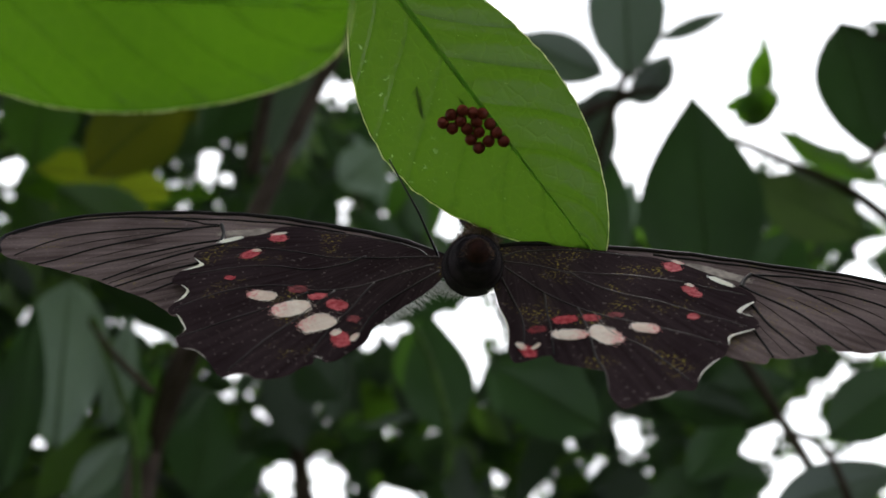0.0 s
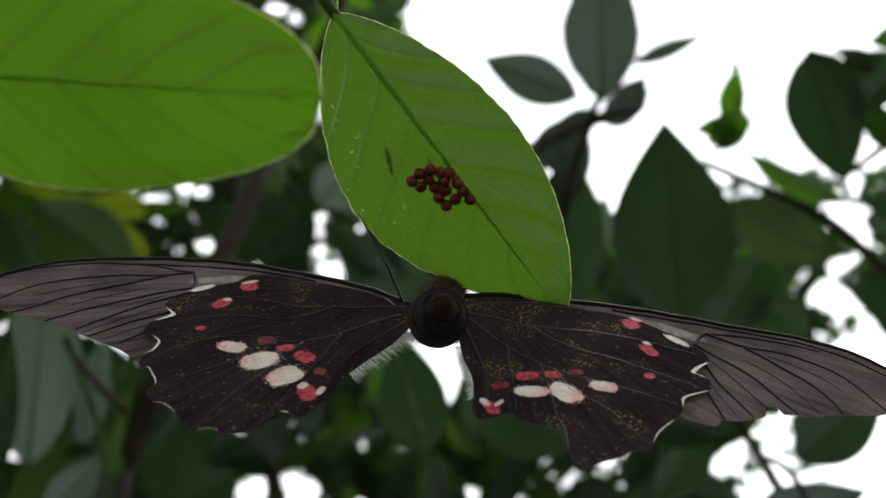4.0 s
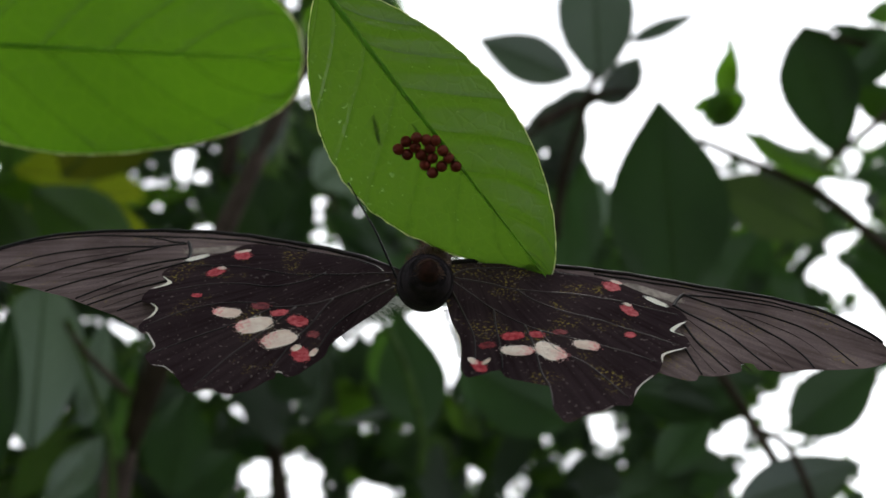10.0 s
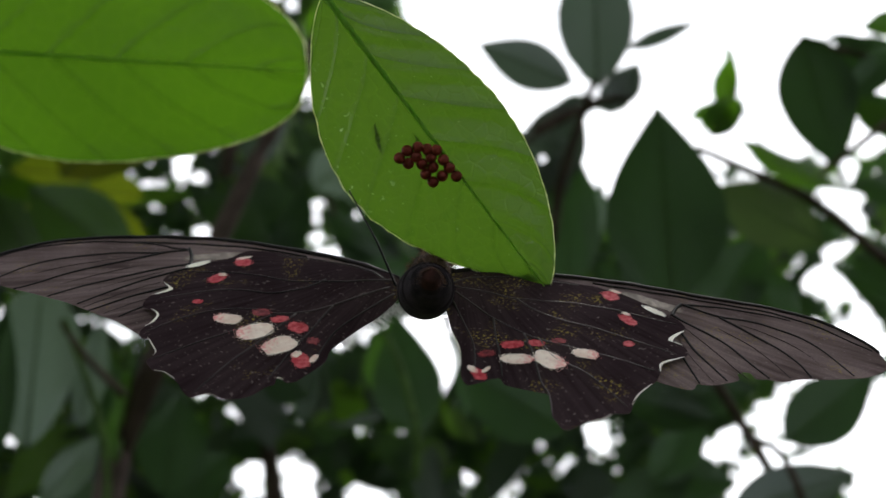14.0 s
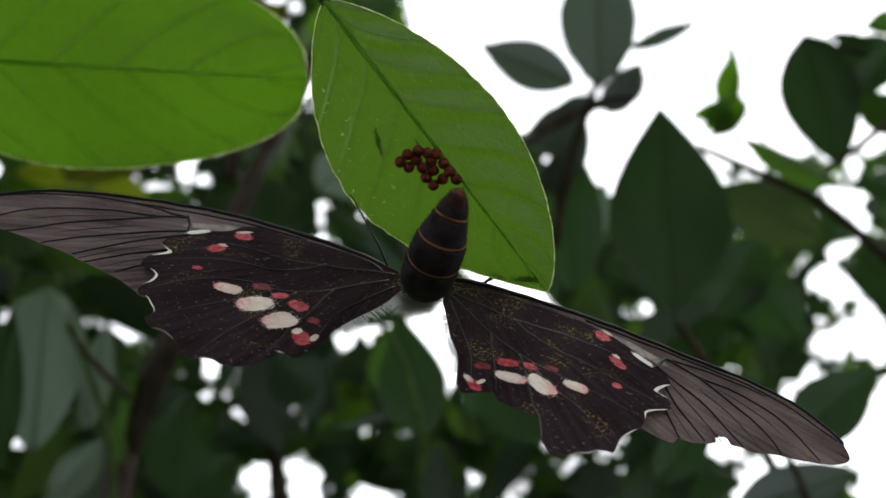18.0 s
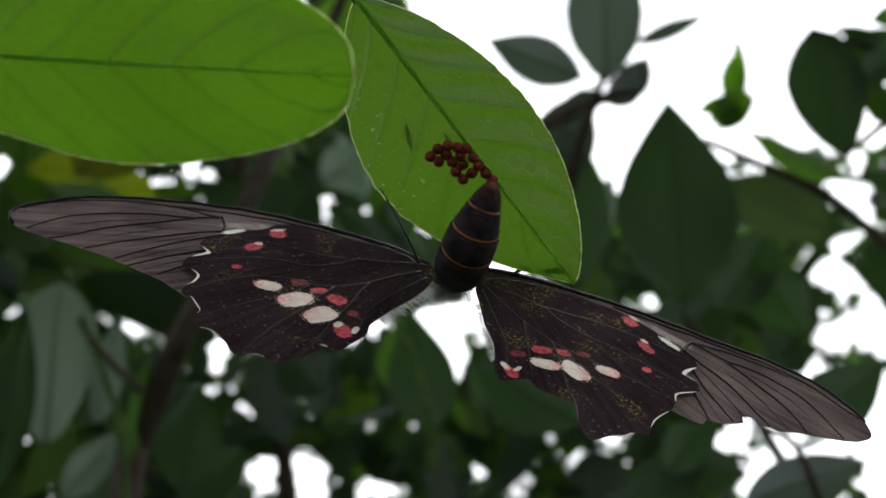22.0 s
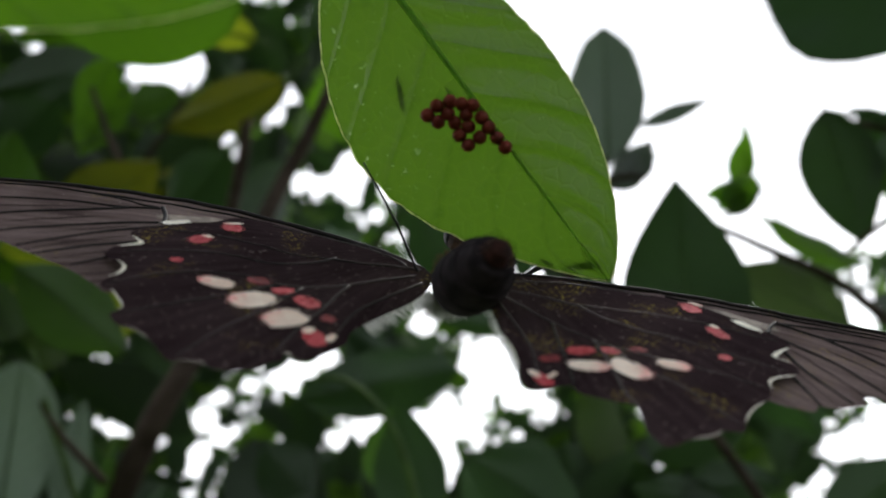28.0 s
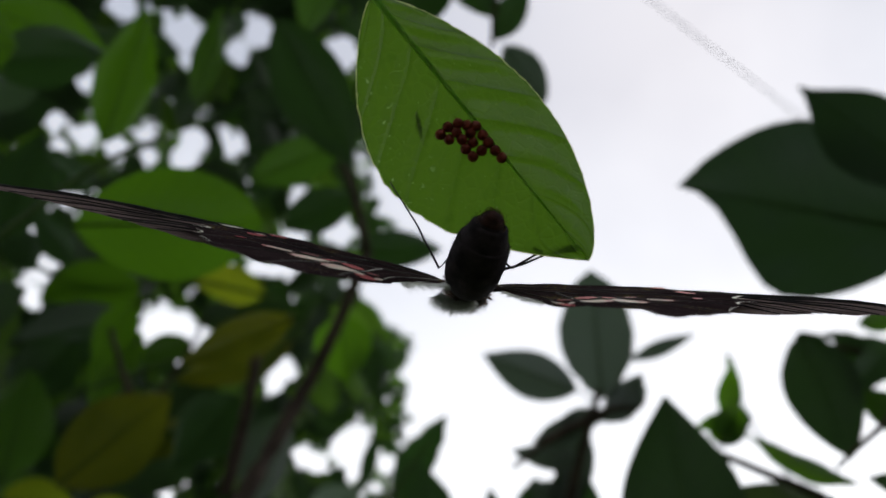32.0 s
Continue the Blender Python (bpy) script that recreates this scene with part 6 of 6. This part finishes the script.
def hairs(name, owner, roots, material, length, thick, label):
    pieces = []
    for p, d in roots:
        q = p + d * length * random.uniform(0.6, 1.25) + Vector([random.uniform(-1, 1) * length * 0.25 for _ in range(3)])
        mid = p.lerp(q, 0.5) + Vector([random.uniform(-1, 1) * length * 0.1 for _ in range(3)])
        pieces.append(tube_data([p, mid, q], [thick, thick * 0.8, thick * 0.2], 3, False))
    return part(name, mesh_of(name, *joined(pieces)), material, owner, label)


roots = []
for _ in range(700):
    a, b = random.uniform(0, 2 * math.pi), random.uniform(-1, 1)
    d = Vector((math.cos(a) * math.sqrt(1 - b * b), b, math.sin(a) * math.sqrt(1 - b * b)))
    roots.append((Vector((d.x * 0.0022 + 0.0003, d.y * 0.0035 + 0.0006, d.z * 0.0020 - 0.0003)), (d + Vector((0, -0.6, 0))).normalized()))
hairs("thorax_hair", butterfly, roots, HAIR, 0.0006, 0.00004, "short brown hair")
roots = []
for _ in range(1000):
    a, b = random.uniform(-1, 1), random.random()
    roots.append((Vector((a * 0.0015 - 0.0006, -0.0016 - 0.0010 * b, -0.0012 - 0.0008 * random.random() + 0.0006 * abs(a))), Vector((a * 0.5 - 0.15, -0.75, -0.3)).normalized()))
hairs("white_tuft", butterfly, roots, TUFT, 0.0014, 0.00003, "white hair tuft at the abdomen's base")


for side, (_, hind), reach in ((-1, wings_left, 0.0011), (1, wings_right, 0.0006)):
    inner = smooth_line([(*p, 0) for p in HIND_TAIL[side][-5:-1]], 60)
    roots = []
    for _ in range(260):
        p = random.choice(inner)
        roots.append((Vector((p.x * side, p.y, wing_height(p.x, p.y, -0.0012) + 0.0006)), Vector((-0.75 * side, -0.6, random.uniform(-0.4, 0.2))).normalized()))
    hairs("hair_fringe", hind, roots, TUFT, reach, 0.000022, "fine white hair along the wing's inner edge")


def abdomen_radius(s):
    if s < 0.45:
        return 0.0007 + 0.00190 * math.sin(min((s + 0.13) / 0.36, 1.0) * math.pi / 2) ** 1.2
    return float(np.interp(s, (0.45, 0.55, 0.65, 0.75, 0.85, 0.93, 1.0), (0.00260, 0.00254, 0.00232, 0.00194, 0.00150, 0.00110, 0.00046)))


def abdomen_point(s):
    return Vector((0, -0.0117 * s * (1 - 0.08 * s), 0.0045 * max(s, 0.0) ** 2.2))


def body_segment(name, first, last, material, parent, label="", loose=0.0, dome=False):
    """A round plate of the abdomen; its hind rim stands proud of the next plate."""
    n = 14
    pts = [abdomen_point(first + (last - first) * k / (n - 1)) for k in range(n)]
    rad = [abdomen_radius(first + (last - first) * k / (n - 1)) + 0.00001 * k / (n - 1) - 0.00005 * (1 - k / (n - 1)) + loose for k in range(n)]
    if dome:
        way = (pts[-1] - pts[-2]).normalized()
        end, r = pts[-1], rad[-1]
        for k in range(1, 6):
            w = k / 5 * math.pi / 2
            pts.append(end + way * (r * 0.6 * math.sin(w)))
            rad.append(max(r * math.cos(w), 0.00002))
    return part(name, mesh_of(name, *tube_data(pts, rad, 26)), material, parent, label)


abdomen = body_segment("abdomen", -0.13, 0.405, BODY, butterfly, "plump black abdomen, its plates sliding over orange rings")
abdomen_plates = []
for first, last, slide in ((0.39, 0.625, 0.035), (0.61, 0.815, 0.075), (0.80, 0.95, 0.135)):
    abdomen_plates.append((body_segment("plate", first, last, BODY, abdomen, dome=last > 0.9), first, slide))
    abdomen_plates.append((body_segment("ring", first + 0.014, first + 0.044, RING, abdomen, "thin orange ring", loose=-0.00002), first, slide))
abdomen_plates.append((body_segment("end_plate", 0.90, 0.955, END, abdomen, "dull red-brown end of the abdomen", loose=0.00003, dome=True), 0.80, 0.135))
for _, first, slide in list(abdomen_plates[::2])[:3]:
    roots = []
    for _ in range(420):
        e, a = random.uniform(first, min(first + 0.21, 0.93)), random.uniform(0, 2 * math.pi)
        d = Vector((math.cos(a), -0.8, math.sin(a))).normalized()
        roots.append((abdomen_point(e) + Vector((math.cos(a), 0, math.sin(a))) * (abdomen_radius(e) - 0.00004), d))
    abdomen_plates.append((hairs("velvet", abdomen, roots, BODY, 0.00017, 0.00002, "short black velvety hair"), first, slide))
tip = body_segment("tip", 0.93, 1.0, TIP, abdomen, "dull red-brown abdomen tip", loose=-0.0001, dome=True)
abdomen_plates.append((tip, 0.93, 0.30))
roots = []
for _ in range(240):
    a, e = random.gauss(math.pi / 2, 0.9), random.uniform(0.80, 0.95)
    d = Vector((math.cos(a), -0.4, math.sin(a))).normalized()
    roots.append((abdomen_point(e) + d * (abdomen_radius(e) - 0.0001), (d + Vector((0, -0.8, 0))).normalized()))
abdomen_plates.append((hairs("end_hair", abdomen, roots, HAIR, 0.00026, 0.00003, "short red-brown hair"), 0.80, 0.135))
roots = []
for _ in range(260):
    a, e = random.gauss(math.pi / 2, 1.1), random.uniform(0.92, 0.99)
    d = Vector((math.cos(a), -0.5, math.sin(a) + 0.3)).normalized()
    roots.append((abdomen_point(e) + d * 0.0004, d))
abdomen_plates.append((hairs("tip_hair", abdomen, roots, HAIR, 0.00028, 0.00003, "short red-brown hair"), 0.93, 0.29))


def slid(first, back):
    """A plate moved back along the bent abdomen, turning with it."""
    def way(s):
        d = abdomen_point(s + 0.01) - abdomen_point(s - 0.01)
        return math.atan2(d.z, d.y)
    a, z = abdomen_point(first), abdomen_point(first - back)
    return Matrix.Translation(z) @ Matrix.Rotation(way(first - back) - way(first), 4, "X") @ Matrix.Translation(-a)


abdomen.location = (0.0003, -0.0030, 0.0004)


def leg(points, label="thin jointed black leg"):
    ob = tube("leg", points, [0.00017, 0.00014, 0.00011, 0.00007][:len(points)], LEG, butterfly, 0, 6, label)
    return ob


legs = []
legs.append(leg([(-0.00156, 0.00254, 0.00274), (-0.00266, 0.00190, 0.00127), (-0.00543, 0.00457, 0.00514), (-0.00882, 0.00713, 0.00908)]))
legs.append(leg([(0.00299, 0.00272, 0.00296), (0.00440, 0.00320, 0.00196), (0.00765, 0.00497, 0.00412), (0.00880, 0.00654, 0.00444)]))
legs.append(leg([(0.00305, 0.00362, 0.00149), (0.00550, 0.00427, 0.00239), (0.00782, 0.00494, 0.00363)]))


# ---- what moves ----
def motions():
    body_rows = [
        (0, 0.00261, 0.08994, 1.64154, 52.14, -4.38, -19.74),
        (0.5, 0.00264, 0.09009, 1.64181, 52.46, -4.76, -19.88),
        (1, 0.00265, 0.09040, 1.64200, 52.50, -4.90, -20.30),
        (1.5, 0.00269, 0.09024, 1.64195, 52.47, -4.98, -20.10),
        (2, 0.00257, 0.09005, 1.64170, 52.31, -4.85, -20.04),
        (2.5, 0.00258, 0.08974, 1.64170, 52.83, -5.07, -19.82),
        (3, 0.00259, 0.08961, 1.64166, 52.62, -5.57, -19.93),
        (3.5, 0.00252, 0.08940, 1.64161, 52.26, -5.26, -19.76),
        (5.5, 0.00245, 0.09010, 1.64191, 52.62, -4.74, -19.50),
        (6, 0.00244, 0.09102, 1.64230, 52.95, -4.09, -19.52),
        (6.5, 0.00241, 0.09143, 1.64269, 52.68, -4.58, -20.04),
        (7, 0.00254, 0.09176, 1.64295, 53.04, -4.74, -20.30),
        (7.5, 0.00253, 0.09046, 1.64196, 52.45, -4.71, -19.67),
        (8, 0.00246, 0.09035, 1.64197, 52.35, -4.58, -19.58),
        (8.5, 0.00247, 0.09046, 1.64203, 52.59, -4.18, -19.31),
        (9, 0.00248, 0.09083, 1.64223, 52.15, -4.25, -19.36),
        (9.5, 0.00240, 0.09045, 1.64192, 52.24, -4.18, -19.17),
        (10, 0.00246, 0.09061, 1.64210, 52.55, -4.45, -19.37),
        (10.5, 0.00248, 0.09021, 1.64182, 52.21, -4.64, -19.26),
        (11, 0.00244, 0.09018, 1.64186, 52.24, -4.48, -19.12),
        (11.5, 0.00245, 0.09061, 1.64215, 52.48, -4.64, -19.12),
        (12, 0.00246, 0.09057, 1.64217, 52.39, -4.58, -18.89),
        (12.5, 0.00240, 0.09043, 1.64207, 52.51, -4.33, -18.47),
        (13, 0.00242, 0.09046, 1.64207, 52.40, -4.37, -18.09),
        (13.5, 0.00242, 0.09037, 1.64192, 52.06, -4.27, -17.88),
        (14, 0.00252, 0.09070, 1.64218, 52.34, -4.19, -18.03),
        (14.5, 0.00249, 0.09036, 1.64194, 52.40, -3.75, -17.48),
        (16.5, 0.00256, 0.09057, 1.64268, 52.96, -0.16, -16.37),
        (17, 0.00245, 0.08984, 1.64218, 51.88, 2.08, -13.63),
        (17.5, 0.00253, 0.08959, 1.64191, 51.07, 6.03, -7.47),
        (18, 0.00238, 0.08958, 1.64180, 49.43, 6.48, -7.84),
        (18.5, 0.00247, 0.09009, 1.64208, 49.35, 6.95, -7.30),
        (19, 0.00245, 0.09018, 1.64202, 48.96, 7.09, -7.36),
        (19.5, 0.00241, 0.09029, 1.64214, 49.75, 6.94, -7.22),
        (20, 0.00253, 0.09024, 1.64215, 49.91, 6.56, -7.35),
        (20.5, 0.00256, 0.08981, 1.64194, 49.61, 6.04, -7.28),
        (21, 0.00247, 0.09009, 1.64202, 50.40, 6.18, -6.86),
        (21.5, 0.00260, 0.09029, 1.64233, 50.39, 5.80, -7.29),
        (22, 0.00258, 0.09027, 1.64231, 50.32, 5.89, -7.10),
        (22.5, 0.00261, 0.09026, 1.64235, 50.51, 6.33, -6.95),
        (23, 0.00255, 0.09072, 1.64248, 50.87, 6.66, -7.23),
        (23.5, 0.00264, 0.09113, 1.64255, 51.81, 5.57, -7.76),
        (24, 0.00275, 0.09188, 1.64348, 52.72, 4.21, -8.03),
        (24.5, 0.00266, 0.09137, 1.64278, 51.96, 4.10, -7.30),
        (25, 0.00255, 0.09077, 1.64228, 51.97, 4.34, -6.63),
        (25.5, 0.00246, 0.09079, 1.64250, 52.02, 4.38, -6.72),
        (26, 0.00274, 0.09166, 1.64289, 52.43, 4.62, -7.10),
        (26.5, 0.00266, 0.09026, 1.64180, 52.27, 5.08, -7.06),
        (28.5, 0.00268, 0.09099, 1.64152, 50.97, 5.83, -6.59),
        (29, 0.00268, 0.09123, 1.64161, 50.94, 6.71, -5.73),
        (29.5, 0.00283, 0.09161, 1.64177, 51.18, 7.66, -5.24),
        (30, 0.00267, 0.09046, 1.64030, 50.97, 8.66, -3.50),
        (30.5, 0.00242, 0.08932, 1.63831, 50.22, 9.92, -1.69),
        (31, 0.00250, 0.08910, 1.63789, 50.34, 10.18, -1.49),
        (31.5, 0.00245, 0.08984, 1.63761, 50.56, 8.90, 0.14),
        (32, 0.00235, 0.09019, 1.63783, 50.91, 6.50, 1.88),
    ]
    walk(butterfly, [(t, pose(*p)) for t, *p in body_rows])
    left_rows = [(0, 21.3, -1.1), (0.5, 21.1, -1.5), (1, 21.3, -1.6), (1.5, 21.3, -1.8), (2, 21.4, -1.7), (2.5, 21.4, -2.0), (3, 21.5, -1.9), (3.5, 21.6, -2.0), (5.5, 21.1, -1.7), (6, 21.1, -1.3), (6.5, 21.1, -1.1), (7, 21.0, -1.0), (7.5, 21.1, -1.3), (8, 21.0, -1.2), (8.5, 20.8, -1.3), (9, 20.4, -0.8), (9.5, 20.9, -1.0), (10, 21.1, -1.2), (10.5, 20.9, -1.2), (11, 20.7, -1.4), (11.5, 20.7, -1.5), (12, 20.4, -1.3), (12.5, 20.0, -1.5), (13, 19.6, -1.5), (13.5, 19.8, -1.6), (14, 19.4, -1.6), (14.5, 18.8, -1.6), (16.5, 13.7, -0.3), (17, 13.4, -0.0), (17.5, 14.9, 1.1), (18, 13.5, 1.1), (18.5, 12.9, 1.5), (19, 12.3, 1.9), (19.5, 11.8, 1.4), (20, 12.0, 1.3), (20.5, 11.9, 1.3), (21, 12.0, 1.2), (21.5, 11.6, 1.0), (22, 11.5, 1.1), (22.5, 11.1, 1.1), (23, 11.5, 1.3), (23.5, 11.9, 1.0), (24, 15.3, 0.7), (24.5, 15.7, 0.5), (25, 15.2, 0.9), (25.5, 14.3, 1.0), (26, 13.9, 1.4), (26.5, 12.9, 1.5), (28.5, 12.1, 2.3), (29, 11.0, 2.6), (29.5, 9.9, 2.5), (30, 8.3, 2.1), (30.5, 7.7, 1.7), (31, 6.3, 1.8), (31.5, 8.0, 1.1), (32, 8.6, 1.6), ]
    right_rows = [(0, 19.2, -4.7), (0.5, 20.5, -4.8), (1, 20.9, -4.8), (1.5, 21.1, -4.6), (2, 20.5, -4.5), (2.5, 21.3, -4.7), (3, 21.5, -4.8), (3.5, 21.6, -4.8), (5.5, 22.3, -4.1), (6, 22.5, -3.9), (6.5, 22.9, -3.8), (7, 23.1, -3.6), (7.5, 21.6, -3.4), (8, 21.4, -3.5), (8.5, 21.7, -3.6), (9, 21.0, -3.3), (9.5, 21.0, -3.4), (10, 21.6, -3.6), (10.5, 21.2, -3.6), (11, 21.2, -3.5), (11.5, 21.6, -3.7), (12, 21.3, -3.9), (12.5, 20.9, -3.8), (13, 20.5, -3.8), (13.5, 19.8, -3.9), (14, 19.9, -4.0), (14.5, 19.2, -3.9), (16.5, 17.1, -3.2), (17, 17.5, -3.4), (17.5, 19.5, -3.1), (18, 18.6, -2.8), (18.5, 18.5, -2.5), (19, 17.7, -2.5), (19.5, 18.2, -2.5), (20, 18.3, -3.0), (20.5, 17.9, -3.1), (21, 18.3, -3.2), (21.5, 18.1, -3.1), (22, 17.8, -3.1), (22.5, 17.7, -2.7), (23, 17.3, -3.1), (23.5, 16.8, -3.3), (24, 13.9, -3.0), (24.5, 12.8, -2.3), (25, 12.5, -2.4), (25.5, 12.0, -2.5), (26, 11.1, -2.9), (26.5, 10.1, -2.5), (28.5, 6.0, -1.7), (29, 4.7, -1.6), (29.5, 3.0, -1.4), (30, -0.1, -0.3), (30.5, -2.6, -0.2), (31, -2.1, -1.6), (31.5, -3.7, -0.0), (32, -5.2, 1.6), ]
    for ob in wings_left:
        walk(ob, [(t, pose(-HINGE, 0, 0, 0, flap, sweep)) for t, flap, sweep in left_rows])
    for ob in wings_right:
        walk(ob, [(t, pose(HINGE, 0, 0, 0, flap, sweep)) for t, flap, sweep in right_rows])
    abdomen_rows = [(0, 15, 21, 11), (14.5, 15, 20, 11), (15.2, 19, 18, 9), (16.2, 54, 18, 3), (16.5, 57, 18.5, 2), (17, 58, 19.5, 2), (17.5, 59, 20.2, 1), (18, 59, 20.5, 1), (23.5, 59, 20, 1), (24, 48, 20, 3), (24.5, 30, 23, 8), (25, 24, 26, 12), (26, 23, 28, 12), (28.5, 26, 26, 8), (30, 29, 22, 2), (31, 32, 16, 0), (32, 34, 14, 0)]
    walk(abdomen, [(t, pose(0.0003, -0.0030, 0.0004, -lift, lean, turn)) for t, lift, lean, turn in abdomen_rows])
    stretch = [(0, 0), (14.5, 0), (15.5, 0.4), (16.3, 1), (24, 1), (24.5, 0.2), (25, -0.1), (26, -0.35), (28.5, -0.35), (30, -0.4), (31, -0.4), (32, -0.4)]
    for ob, first, back in abdomen_plates:
        walk(ob, [(t, slid(first, back * (1 - e))) for t, e in stretch])
    rest = pose(*body_rows[-1][1:])
    for ob in legs:
        walk(ob, [(t, pose(*p).inverted() @ rest) for t, *p in body_rows])
    egg_rows = [(0, 0.00257, 0.08562, 1.63762), (0.5, 0.00262, 0.08577, 1.63787), (1, 0.00261, 0.08607, 1.63805), (1.5, 0.00267, 0.08589, 1.63798), (2, 0.00254, 0.08568, 1.63774), (2.5, 0.00260, 0.08539, 1.63769), (3, 0.00263, 0.08523, 1.63767), (3.5, 0.00254, 0.08498, 1.63762), (5.5, 0.00247, 0.08567, 1.63784), (6, 0.00242, 0.08662, 1.63817), (6.5, 0.00237, 0.08699, 1.63858), (7, 0.00251, 0.08733, 1.63881), (7.5, 0.00253, 0.08597, 1.63785), (8, 0.00246, 0.08584, 1.63785), (8.5, 0.00247, 0.08597, 1.63787), (9, 0.00247, 0.08630, 1.63809), (9.5, 0.00240, 0.08591, 1.63777), (10, 0.00247, 0.08608, 1.63792), (10.5, 0.00251, 0.08564, 1.63766), (11, 0.00246, 0.08560, 1.63768), (11.5, 0.00249, 0.08604, 1.63794), (12, 0.00252, 0.08598, 1.63796), (12.5, 0.00248, 0.08584, 1.63783), (13, 0.00253, 0.08585, 1.63783), (13.5, 0.00253, 0.08573, 1.63769), (14, 0.00262, 0.08607, 1.63791), (14.5, 0.00260, 0.08573, 1.63764), (16.5, 0.00174, 0.08489, 1.64189), (17, 0.00201, 0.08410, 1.64153), (17.5, 0.00310, 0.08385, 1.64124), (18, 0.00397, 0.08099, 1.64265), (19.5, 0.00606, 0.08291, 1.64851), (32, 0.00606, 0.08291, 1.64851)]
    walk(laid_egg, [(t, pose(*p)) for t, *p in egg_rows])


motions()
